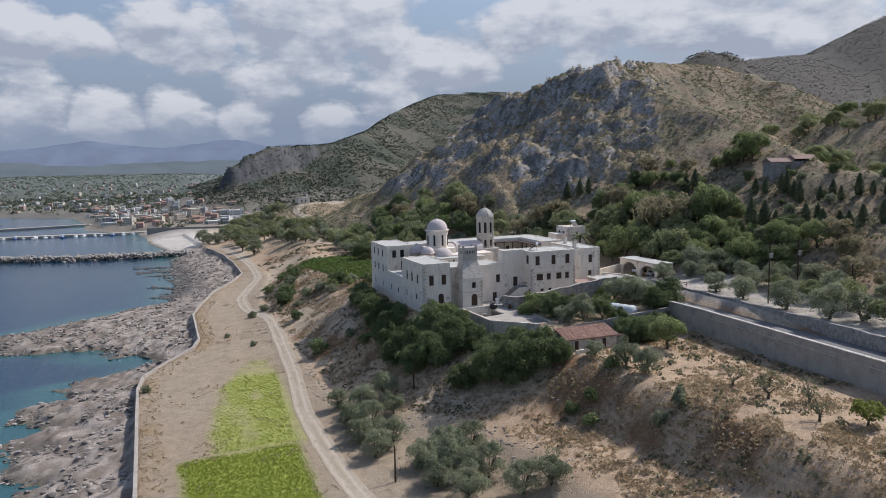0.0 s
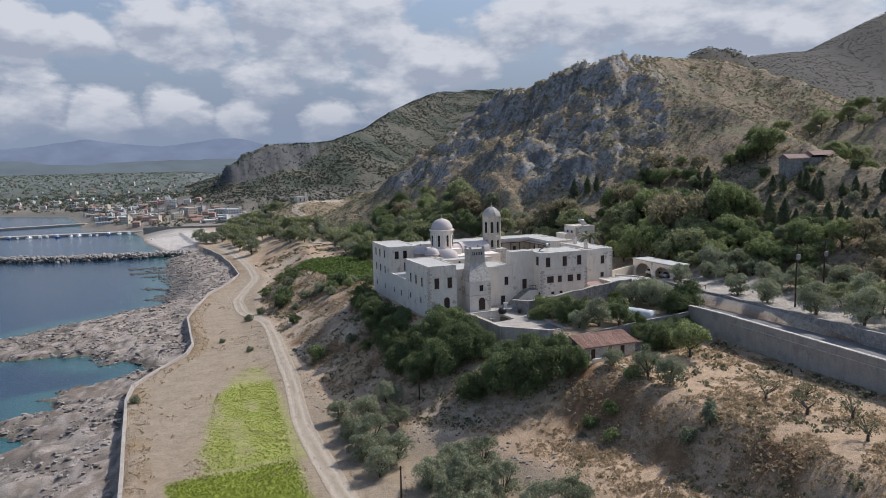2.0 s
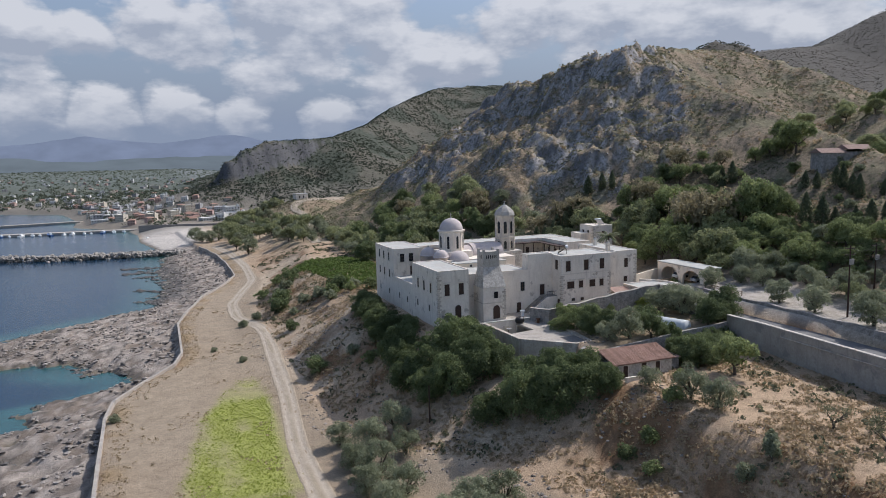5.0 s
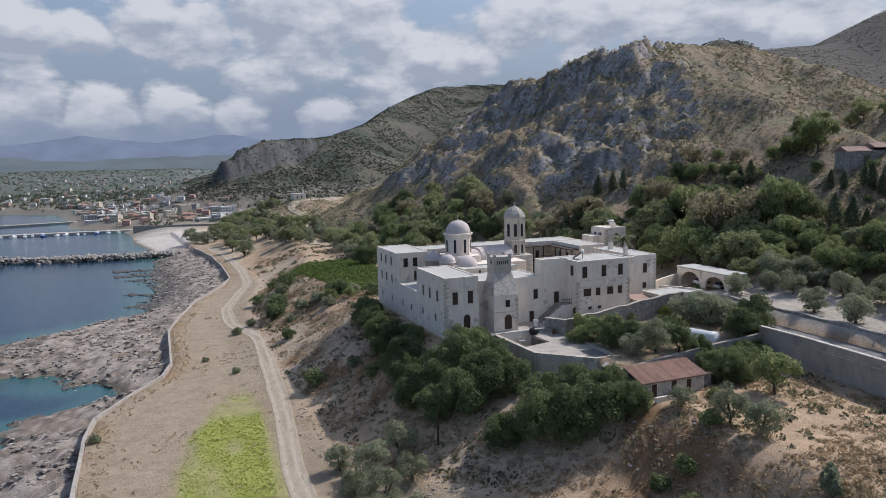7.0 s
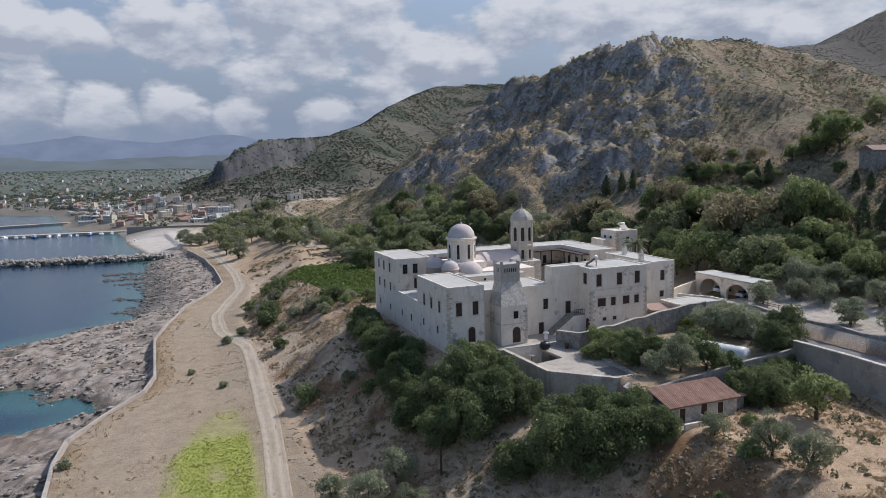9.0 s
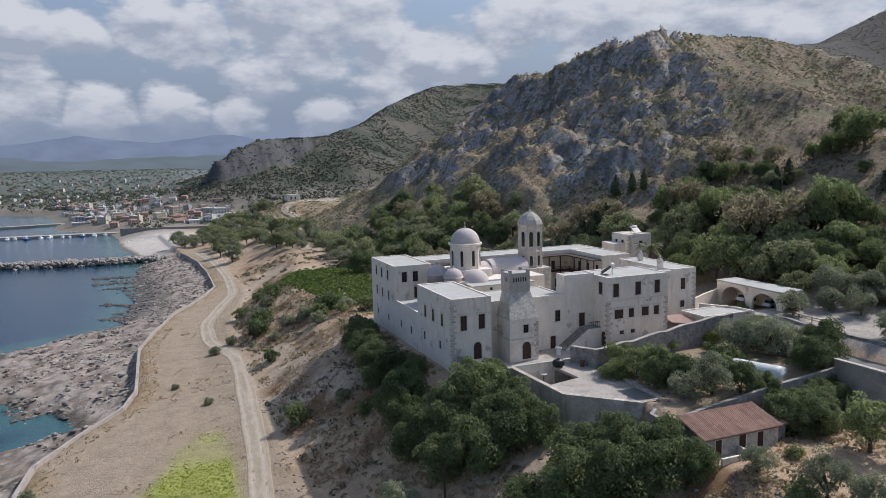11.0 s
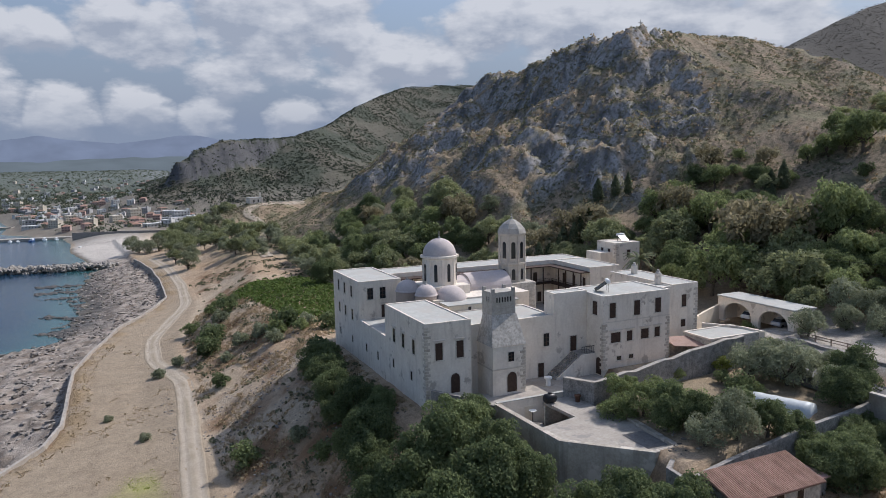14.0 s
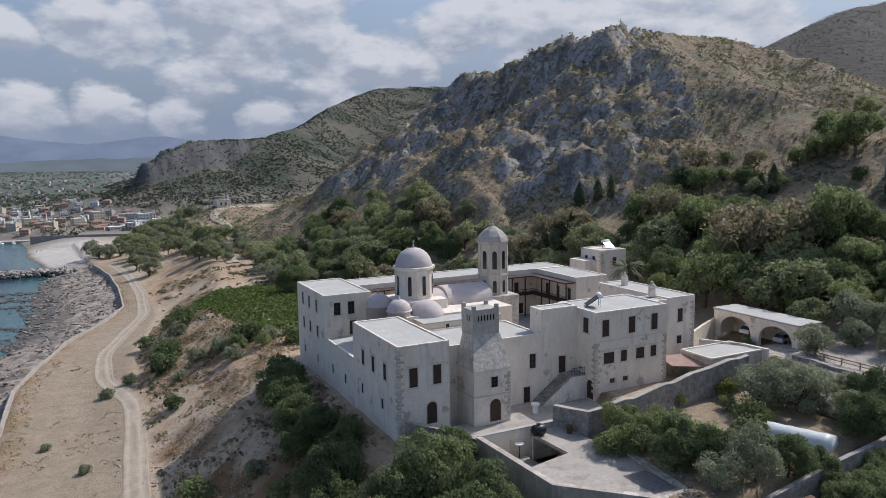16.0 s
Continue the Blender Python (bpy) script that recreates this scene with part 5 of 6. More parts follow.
    at.data.foreach_set("color", np.concatenate([tone, np.zeros((nr, nc, 1))], -1).ravel())
    me.polygons.foreach_set("use_smooth", np.ones(len(faces), bool))
    me.materials.append(material)
    return tagged(new(name, me), label, category, kind="structure")


DIRT = soil_material("pale dirt track", 0.95, 0.8, 0.2, (0.5, 2.0, 8.0), spread=(0.72, 1.28))
track_line = [(-29, -95), (-30, -56), (-31, -44), (-31, -14), (-28, 15), (-26, 52), (-25, 73), (-30, 95), (-29.5, 118), (-23, 143), (-17, 164), (-15.5, 203), (-17, 254), (-22, 300)]
ribbon("road", track_line, 4.0, DIRT, "pale dirt track with two wheel ruts", "track")
ribbon("path", [(17, 200), (21, 242), (27, 270), (36, 305), (44.5, 342), (44.5, 357), (41.8, 365), (37, 372), (36.5, 379), (44, 383), (60, 391), (80, 402)], 5.0, DIRT, "pale winding track to the chapel", "track", 0.35)
road_m = surface("worn asphalt", (0.11, 0.11, 0.11), (0.2, 0.195, 0.19), 0.4, 4, 0.9, 0.2)
tagged(link_bm("pavement", prism([(46.4, -29), (46.5, -37), (44.7, -65), (43.5, -83), (41.3, -125), (49.6, -125), (52.2, -80), (53.8, -60), (55.2, -38), (56.0, -10), (46.4, -10)], 19.3, 19.85), road_m), "grey asphalt approach road between two walls", "road", kind="structure")

# ---- poles and cables ----
def pole(x, y, h, label, arms=True):
    z = gz(x, y)
    t = thing("utility_pole", x, y, z - 0.3, 0, label, "pole", "utility poles")
    part("shaft", lathe([(0.17, 0), (0.11, h)], 8), WOOD, t)
    if arms:
        for k in range(2):
            part("crossarm", box(-1.2, 1.2, -0.06, 0.06, h - 0.5 - 1.1 * k, h - 0.36 - 1.1 * k), WOOD, t)
        part("transformer", box(-0.4, 0.4, -0.55, -0.15, h - 3.2, h - 2.2, bevel=0.05), CONCRETE, t)
    return Vector((x, y, z + h - 0.6))


tips = [pole(60.4, -41.5, 12.8, "dark wooden utility pole by the approach road"), pole(76.3, -34.2, 9.2, "dark wooden utility pole above the yard"), pole(71, -52, 8, "dark wooden utility pole in the yard", False)]
pole(-10.6, -22.5, 6.5, "thin grey pole on the slope below the monastery", False)
pole(-24, -52, 6, "thin grey pole beside the olive trees", False)
for a, b in ((tips[0], tips[1]), (tips[0], tips[2]), (tips[1], Vector((70, 50, 33)))):
    cu = bpy.data.curves.new("cable", "CURVE")
    cu.dimensions, cu.bevel_depth = "3D", 0.025
    sp = cu.splines.new("POLY")
    sp.points.add(12)
    for k in range(13):
        u = k / 12
        p = a.lerp(b, u)
        sp.points[k].co = (p.x, p.y, p.z - 4 * u * (1 - u) * 0.9, 1)
    cu.materials.append(IRON)
    tagged(new("overhead_cable", cu), "thin dark overhead cable between poles", "cable", "overhead cables")

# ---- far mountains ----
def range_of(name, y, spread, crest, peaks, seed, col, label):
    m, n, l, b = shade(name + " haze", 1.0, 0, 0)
    # distance haze is painted into the colour, and the range glows with it
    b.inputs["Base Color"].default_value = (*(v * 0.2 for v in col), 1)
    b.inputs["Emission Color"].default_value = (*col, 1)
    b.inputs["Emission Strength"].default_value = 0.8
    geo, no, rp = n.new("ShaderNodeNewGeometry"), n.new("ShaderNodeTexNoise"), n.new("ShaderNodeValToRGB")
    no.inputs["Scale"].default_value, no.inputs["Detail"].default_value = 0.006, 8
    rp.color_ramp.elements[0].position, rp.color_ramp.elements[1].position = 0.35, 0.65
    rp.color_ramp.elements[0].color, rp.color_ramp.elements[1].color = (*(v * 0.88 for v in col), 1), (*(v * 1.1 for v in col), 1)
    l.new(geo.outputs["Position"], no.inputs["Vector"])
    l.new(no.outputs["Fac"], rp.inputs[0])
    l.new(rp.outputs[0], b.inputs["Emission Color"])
    xs = np.linspace(-4200, 4600, 260)
    bm = bmesh.new()
    h = np.interp(xs, *crest) + peaks * (fbm(xs / spread + seed, xs * 0 + seed, 5, 0.45) - 0.5)
    rows = []
    for k, u in enumerate((0, 0.35, 0.7, 1.0)):
        rows.append([bm.verts.new((x, y - 500 * (1 - u), -8 + (hh + 8) * (u ** 1.3) * (1 + 0.12 * math.sin(x / 190 + k)) if u < 1 else hh)) for x, hh in zip(xs, h)])
    for a, b2 in zip(rows, rows[1:]):
        for k in range(len(xs) - 1):
            bm.faces.new((a[k], a[k + 1], b2[k + 1], b2[k]))
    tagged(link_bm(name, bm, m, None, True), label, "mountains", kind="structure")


range_of("backdrop_far_range", 4560, 130, ([-4200, -1500, -877, -707, -560, -443, -294, -30, 150, 318, 440, 600, 900, 4600], [200, 150, 172, 190, 208, 227, 206, 178, 205, 231, 226, 190, 200, 260]), 34, 3.3, (0.15, 0.18, 0.245), "distant mountains beyond the bay, blue with painted haze")
range_of("backdrop_foothills", 3700, 160, ([-4200, -731, -380, 0, 272, 4600], [90, 95, 82, 88, 92, 90]), 36, 8.1, (0.115, 0.138, 0.155), "green-grey foothills beyond the town with painted haze")

# ---- plants ----
def leaf_material(name, dark, light, through_light=0.45):
    m, n, l, b = shade(name, 0.75, 0, 0.2)
    geo = n.new("ShaderNodeNewGeometry")
    info = n.new("ShaderNodeObjectInfo")
    mixf = n.new("ShaderNodeMix")
    mixf.inputs["Factor"].default_value = 0.42
    l.new(geo.outputs["Random Per Island"], mixf.inputs["A"])
    l.new(info.outputs["Random"], mixf.inputs["B"])
    ramp = n.new("ShaderNodeValToRGB")
    ramp.color_ramp.elements[0].color, ramp.color_ramp.elements[1].color = (*dark, 1), (*light, 1)
    l.new(mixf.outputs["Result"], ramp.inputs[0])
    l.new(ramp.outputs[0], b.inputs["Base Color"])
    tr = n.new("ShaderNodeBsdfTranslucent")
    l.new(ramp.outputs[0], tr.inputs["Color"])
    ms = n.new("ShaderNodeMixShader")
    ms.inputs[0].default_value = through_light
    l.new(b.outputs[0], ms.inputs[1])
    l.new(tr.outputs[0], ms.inputs[2])
    l.new(ms.outputs[0], n["Material Output"].inputs["Surface"])
    return m


OLIVE = leaf_material("olive leaves", (0.15, 0.17, 0.10), (0.39, 0.41, 0.27))
CAROB = leaf_material("dark carob leaves", (0.065, 0.09, 0.043), (0.25, 0.295, 0.13))
GREEN = leaf_material("green leaves", (0.11, 0.14, 0.055), (0.355, 0.40, 0.175))
PINE = leaf_material("pine needles", (0.14, 0.16, 0.08), (0.42, 0.44, 0.225))
CYPRESS = leaf_material("cypress needles", (0.05, 0.065, 0.038), (0.17, 0.195, 0.105))
YELLOW = leaf_material("yellow-green leaves", (0.14, 0.16, 0.035), (0.32, 0.35, 0.1))
DRY = leaf_material("dry brown leaves", (0.17, 0.15, 0.085), (0.37, 0.325, 0.2))
SCRUB = leaf_material("scrub", (0.10, 0.105, 0.06), (0.27, 0.265, 0.165))
STRAW = leaf_material("dry grass", (0.25, 0.18, 0.105), (0.52, 0.42, 0.27))
GRASS = leaf_material("fresh grass", (0.20, 0.25, 0.03), (0.36, 0.41, 0.08))
VINE = leaf_material("vine leaves", (0.07, 0.11, 0.022), (0.19, 0.26, 0.07))
BARK = surface("bark", (0.06, 0.048, 0.036), (0.16, 0.13, 0.10), 3, 14, 0.95, 0.6)


def leaf_mesh(name, c, d, size, rng, aspect=0.55):
    """Bent diamond leaves at centres c with outward ways d, in one mesh."""
    n = len(c)
    d = d / (np.linalg.norm(d, axis=1, keepdims=True) + 1e-9)
    r = rng.normal(size=(n, 3))
    u = np.cross(d, r)
    u /= np.linalg.norm(u, axis=1, keepdims=True) + 1e-9
    v = np.cross(d, u)
    s = np.asarray(size)[:, None] if np.ndim(size) else size
    co = np.stack([c - u * s, c + v * s * aspect - d * s * 0.12, c + u * s, c - v * s * aspect - d * s * 0.12], 1).reshape(-1, 3)
    me = bpy.data.meshes.new(name)
    me.vertices.add(4 * n)
    me.vertices.foreach_set("co", co.ravel())
    me.loops.add(4 * n)
    me.loops.foreach_set("vertex_index", np.arange(4 * n))
    me.polygons.add(n)
    me.polygons.foreach_set("loop_start", np.arange(0, 4 * n, 4))
    me.update(calc_edges=True)
    return me


def crown_points(rng, clumps, per, rx, rz, cz, lump):
    """Leaf places on the skins of many clumps inside an uneven crown."""
    a = rng.normal(size=(clumps, 3))
    a /= np.linalg.norm(a, axis=1, keepdims=True)
    rad = rng.uniform(0.35, 0.85, (clumps, 1)) ** 0.6
    cc = a * rad * np.array([rx, rx, rz])
    cc[:, 2] = np.abs(cc[:, 2] + 0.15 * rz) * np.where(rng.rand(clumps) < 0.8, 1, -0.6)
    lr = lump * rng.uniform(0.6, 1.3, clumps)
    b = rng.normal(size=(clumps, per, 3))
    b /= np.linalg.norm(b, axis=2, keepdims=True)
    b[..., 2] = np.where(b[..., 2] < -0.3, -b[..., 2], b[..., 2])
    p = cc[:, None, :] + b * (lr[:, None, None] * rng.uniform(0.75, 1.08, (clumps, per, 1)))
    p[..., 2] += cz
    out = b + rng.normal(size=b.shape) * 0.55
    return p.reshape(-1, 3), out.reshape(-1, 3), cc + np.array([0, 0, cz])


def limb(bm, a, b, ra, rb, n=6):
    a, b = Vector(a), Vector(b)
    q = (b - a).to_track_quat("Z", "Y").to_matrix()
    r0 = [bm.verts.new(a + q @ Vector((ra * math.cos(2 * math.pi * k / n), ra * math.sin(2 * math.pi * k / n), 0))) for k in range(n)]
    r1 = [bm.verts.new(b + q @ Vector((rb * math.cos(2 * math.pi * k / n), rb * math.sin(2 * math.pi * k / n), 0))) for k in range(n)]
    for k in range(n):
        bm.faces.new((r0[k], r0[(k + 1) % n], r1[(k + 1) % n], r1[k]))
    bm.faces.new(r1)


def tree(name, material, seed, rx, rz, trunk, clumps, per, lump, leaf, label, category="tree", spread=1.0):
    rng = np.random.RandomState(seed)
    t = thing(name, 0, 0, -500, 0, label, category)
    p, d, cc = crown_points(rng, clumps, per, rx, rz, trunk + rz * 0.35, lump)
    bm = bmesh.new()
    lean = Vector((rng.uniform(-.2, .2), rng.uniform(-.2, .2), 1)) * trunk * 0.75
    limb(bm, (0, 0, -0.6), lean, 0.06 * rx + 0.1, 0.04 * rx + 0.06, 8)
    for k in range(min(7, clumps)):
        limb(bm, lean, cc[k * clumps // 7], 0.03 * rx + 0.05, 0.02, 5)
    part("trunk", bm, BARK, t)
    me = leaf_mesh("crown", p, d, leaf * rng.uniform(0.6, 1.25, len(p)), rng)
    me.materials.append(material)
    new("crown", me).parent = t
    return t


def conifer(name, material, seed, r, h, leaf, count, label, peak=0.0):
    rng = np.random.RandomState(seed)
    t = thing(name, 0, 0, -500, 0, label, "tree")
    u = rng.rand(count)
    ang = rng.rand(count) * 2 * math.pi
    rad = r * np.sin(math.pi * np.clip(0.12 + 0.86 * u, 0, 1)) ** 0.7 * (1 - peak * u) * (1 + 0.25 * peak * np.sin(u * 40 + 2 * np.sin(ang * 3))) * rng.uniform(0.7, 1.12, count)
    p = np.stack([rad * np.cos(ang), rad * np.sin(ang), 0.4 + h * u], 1)
    d = np.stack([np.cos(ang), np.sin(ang), 0.6 + 0 * u], 1) + rng.normal(size=(count, 3)) * 0.4
    bm = bmesh.new()
    limb(bm, (0, 0, -0.6), (0, 0, h * 0.9), 0.2, 0.04, 7)
    part("trunk", bm, BARK, t)
    me = leaf_mesh("crown", p, d, leaf * rng.uniform(0.6, 1.3, count), rng)
    me.materials.append(material)
    new("crown", me).parent = t
    return t


PROTO = {
    "olive": [tree("olive_tree", OLIVE, 11 + k, 2.35, 2.2, 0.9, 30, 190, 0.85, 0.12, "grey-green olive tree on dry ground", "olive tree") for k in range(3)],
    "carob": [tree("carob_tree", CAROB, 21 + k, 4.2, 4.4, 1.0, 50, 270, 1.45, 0.19, "dense dark green carob tree on the slope", "carob tree") for k in range(3)],
    "broad": [tree("broadleaf_tree", GREEN, 31 + k, 3.0, 2.6, 1.6, 42, 100, 0.95, 0.19, "leafy green broadleaf tree") for k in range(3)],
    "pine": [tree("pine_tree", PINE, 41 + k, 3.8, 3.0, 2.4, 40, 80, 1.2, 0.27, "dark green pine with a rounded crown", "pine tree") for k in range(3)],
    "cypress": [conifer("cypress", CYPRESS, 51 + k, 1.3, 9.5, 0.34, 900, "slender dark green cypress tree") for k in range(2)],
    "conifer": [conifer("conifer", CYPRESS, 55 + k, 2.9, 10.5, 0.36, 2000, "dense dark green conifer on the terraced slope", 0.6) for k in range(2)],
    "yellow": [tree("yellowish_tree", YELLOW, 61, 2.2, 2.0, 1.2, 24, 60, 0.8, 0.24, "bright yellow-green leafy tree")],
    "dry": [tree("dry_tree", DRY, 71, 3.2, 2.8, 1.5, 34, 50, 1.0, 0.26, "half-dry brownish leafy tree")],
    "bare": [tree("almond_tree", SCRUB, 81 + k, 1.9, 1.3, 1.1, 20, 16, 0.7, 0.14, "sparse half-bare young almond tree", "almond tree") for k in range(2)],
    "reed": [tree("giant_reed", OLIVE, 85, 0.8, 2.0, 0.3, 22, 45, 0.5, 0.26, "tall pale clump of giant reed", "reeds")],
    "bush": [tree("shrub", CAROB, 91, 1.7, 1.4, 0.15, 24, 55, 0.7, 0.2, "dense dark green rounded shrub", "shrub"), tree("shrub", GREEN, 92, 1.6, 1.3, 0.15, 24, 55, 0.7, 0.2, "leafy mid-green shrub on the slope", "shrub"), tree("shrub", OLIVE, 93, 1.5, 1.2, 0.15, 22, 50, 0.65, 0.18, "grey-green half-dry shrub on dry ground", "shrub")],
}
used = set()
PRNG = random.Random(5)


def plant(kind, x, y, size=1.0, variant=None, sink=0.1, z=None, tall=1.0):
    """Set a plant of a kind on the ground, turned and scaled."""
    protos = PROTO[kind]
    k = PRNG.randrange(len(protos)) if variant is None else variant
    m = Matrix.Translation((x, y, (gz(x, y) if z is None else z) - sink)) @ Matrix.Rotation(PRNG.uniform(0, 6.28), 4, "Z") @ Matrix.Diagonal((size, size, size * tall * PRNG.uniform(0.92, 1.08), 1))
    if (kind, k) not in used:
        used.add((kind, k))
        protos[k].matrix_basis = m
        return protos[k]
    return copy_thing(protos[k], m)


# olives below the monastery
for x, y, s in ((-24.5, -17, .95), (-24.7, -26, 1), (-25, -35, 1.1), (-24.2, -42, 1.05), (-15.5, -18.5, .9), (-16.4, -27, .95), (-21, -22, 1.0), (-22, -31, 1.05), (-20.5, -38.5, 1.05),
                (-18.4, -49, 1.15), (-13.8, -47.5, 1.1), (-9.8, -48.5, 1.0), (-14.8, -54, 1.15), (-18.6, -56, 1.15), (-10.6, -57, 1.0), (-16.2, -62, 1.2), (-8.6, -64.5, .95), (-4.8, -66, 1.05)):
    plant("olive", x, y, s * 1.06)
plant("bush", -20.2, 21.3, 1.35, 0)
# dark trees against the walls
for x, y, s in ((-6.5, 30, .8), (-7, 23.5, .85), (-5.8, 12.5, .75), (-8.6, 12.8, .6), (-7.6, 0.5, .8), (-9.6, 3.5, .6), (-7.6, 17.5, .8), (-4, 6, .55),
                (-9.6, -9.5, .8), (-8.6, -17.0, .85), (-5.5, -20, 1.0), (-1.5, -19.5, 1.05), (1.5, -16, .95), (-5.5, -11, 1.1), (-0.5, -9.5, 1.05), (3.6, -6.5, .72), (-9.5, -4, .8), (3.0, -21, .8),
                (-3.5, -30, .8), (0.5, -33, 1.05), (4.5, -35.5, 1.1), (8.5, -36.5, 1.05), (11, -35, .85), (4, -29.5, .95), (8, -31, .9), (12.2, -38.6, .7)):
    plant("carob", x, y, s * 1.06, sink=0.8, tall=1.08)
for x, y, s in ((-4.5, 36, 1.3), (-12, 8, .7), (-6, 5, 1.0), (11.5, -51, .9), (9.2, -54.5, .9), (8.5, -50, .6), (-13.5, 16, 1.0), (-3, 40, 1.3), (17, -49, 1.0)):
    plant("bush", x, y, s)
# orchard on the dry field
plant("broad", 33.1, -44.1, 1.15, 0, tall=1.15)
plant("olive", 17.5, -42.9, .75)
plant("olive", 19.3, -50.0, .9, tall=1.3)
plant("olive", 20.2, -54.5, .9, tall=1.3)
for x, y, s in ((27.1, -67.2, 1.2), (27.2, -74, 1.25), (30.9, -78, 1.1), (31.5, -70, .9), (26, -84, 1.0)):
    plant("bare", x, y, s)
plant("yellow", 30.1, -88, .9)
plant("reed", 16, -68, 1.0)
plant("reed", 17, -66.8, .9)
plant("bush", 14, -66, .9, 2)
# monastery garden: fig, citrus and olives round an open patch
for x, y, s, k in ((18.6, -15.9, .85, "broad"), (20.8, -13.8, .75, "broad"), (23.1, -17.3, .95, "broad"), (20.2, -18.6, .9, "broad"), (25.6, -15.8, .7, "broad"), (20.6, -22.8, .8, "carob"), (22.6, -25.2, .65, "carob"), (24.6, -22.2, .6, "broad"),
                   (20.0, -28.6, .95, "olive"), (24.2, -28.8, 1.0, "olive"), (27.4, -25.4, .7, "olive"), (33.1, -9.9, .45, "broad"), (41.0, -10.4, .75, "yellow"), (41.9, -14.4, 1.35, "olive"), (44.4, -18.2, 1.4, "olive"), (47.6, -17.2, 1.2, "olive"),
                   (46.0, -13.6, 1.1, "olive"), (53.6, -7.1, .75, "yellow"), (28.6, -29.0, .6, "carob"), (32.4, -29.4, .65, "carob"), (43.0, -26.9, .75, "carob"), (45.6, -23.4, .8, "olive"), (49.6, -23.6, .9, "carob"), (50.5, -19.5, 1.0, "olive"),
                   (38.5, -29.6, .5, "carob"), (43.8, -31.2, .6, "carob"), (37.6, -13.4, .5, "broad")):
    plant(k, x, y, s, z=gz(x, y))
for x, y, s in ((31.4, -22.2, .9), (29.4, -21.0, .7), (36.8, -17.2, .8), (38.6, -18.4, .7), (27.6, -19.2, .6), (33.2, -25.0, .8)):
    plant("bush", x, y, s, z=gz(x, y))
for x, y, s in ((30.4, -34.6, .8), (33.4, -33.6, .9), (32.0, -36.6, .8), (27.6, -33.6, .5), (35.6, -36.4, .6), (36.8, -32.6, .8), (40.4, -30.6, .8), (43.8, -28.8, .7), (46.6, -26.0, .7)):
    plant("carob", x, y, s, sink=0.6)
for x, y, s in ((59.5, 3.0, .9), (57.5, 9.8, .9), (24.2, -41.6, .7), (40, -33, 1.0), (48.7, 2.9, .8)):
    plant("bush", x, y, s)
# palm by the house
palm = thing("palm_tree", 63.5, 35.0, 24.5, 0, "date palm with drooping grey-green fronds", "palm tree")
bm = bmesh.new()
limb(bm, (0, 0, -4), (0.2, 0, 4.2), 0.35, 0.28, 9)
part("trunk", bm, BARK, palm)
bm = bmesh.new()
frng = random.Random(4)
for k in range(44):
    az, rise = frng.uniform(0, 6.28), frng.uniform(-0.1, 1.3)
    prev = None
    for j in range(8):
        u = j / 7
        r, zz = 3.4 * u, 4.2 + rise * 3 * u - 2.6 * u * u
        w = 0.28 * math.sin(math.pi * min(0.97, u + 0.08)) + 0.02
        c = Vector((r * math.cos(az), r * math.sin(az), zz))
        s = Vector((-math.sin(az), math.cos(az), -0.4)) * w
        cur = (bm.verts.new(c - s), bm.verts.new(c + Vector((0, 0, 0.1))), bm.verts.new(c - s * -1))
        if prev:
            bm.faces.new((prev[0], prev[1], cur[1], cur[0]))
            bm.faces.new((prev[1], prev[2], cur[2], cur[1]))
        prev = cur
part("fronds", bm, OLIVE, palm)
plant("olive", 60.5, -8.2, 1.2)
# trees of the parking yard
for x, y, s in ((69, -1, .95), (68, -9, .8), (68, -15, .85), (74, -17, .8), (72, -23, .8), (68.5, -30, .85), (69, -36, .95), (66, -41, .7), (67, -46, 1.0), (66.5, -55, 1.05), (61.5, -62, .9), (60.5, -68, 1.0), (64, -76, .9), (60, -84, 1.0)):
    plant("pine" if s > 0.9 else "olive", x, y, s * (0.85 if s > 0.9 else 1.25), tall=1.0)
for x, y in ((72, -6), (73.5, -12), (73, -31), (73.5, -41), (72, -48), (71, -60), (70, -66), (58.2, -58), (58.5, -48), (59, -36), (60, -27)):
    plant("olive", x, y, 1.25)

SRNG = np.random.RandomState(3)


def scatter(count, x0, x1, y0, y1, gap, keep=None):
    spots = []
    tries = 0
    while len(spots) < count and tries < count * 30:
        tries += 1
        x, y = SRNG.uniform(x0, x1), SRNG.uniform(y0, y1)
        if keep and not keep(x, y):
            continue
        if all((x - a) ** 2 + (y - b) ** 2 > gap * gap for a, b in spots):
            spots.append((x, y))
    return spots


def pick(*weighted):
    u = PRNG.random() * sum(w for _, w in weighted)
    for k, w in weighted:
        u -= w
        if u <= 0:
            return k
    return weighted[0][0]


# grove behind the monastery, and up the valley on the far side
for x, y in scatter(112, 8, 92, 60, 205, 4.8, lambda x, y: x > 8 + 0.12 * (y - 60) + 14 * (y < 110) and x < np.interp(y, [60, 76, 96, 132, 168, 200, 217], [84, 78, 68, 66, 66, 56, 40]) and not (60 < x < 76 and 44 < y < 56) and (x > 56 or y > 56)):
    k = pick(("pine", 6), ("olive", 3), ("broad", 2), ("carob", 1), ("dry", .4))
    plant(k, x, y, PRNG.uniform(.9, 1.35) * (1.2 if y > 110 else 1.0))
for x, y in ((62, 72), (64.5, 71), (66.2, 74), (67.6, 71), (70, 73), (72, 71), (74.5, 72), (76.5, 70), (78, 73), (47.5, 78)):
    plant("cypress", x, y, PRNG.uniform(.85, 1.1))
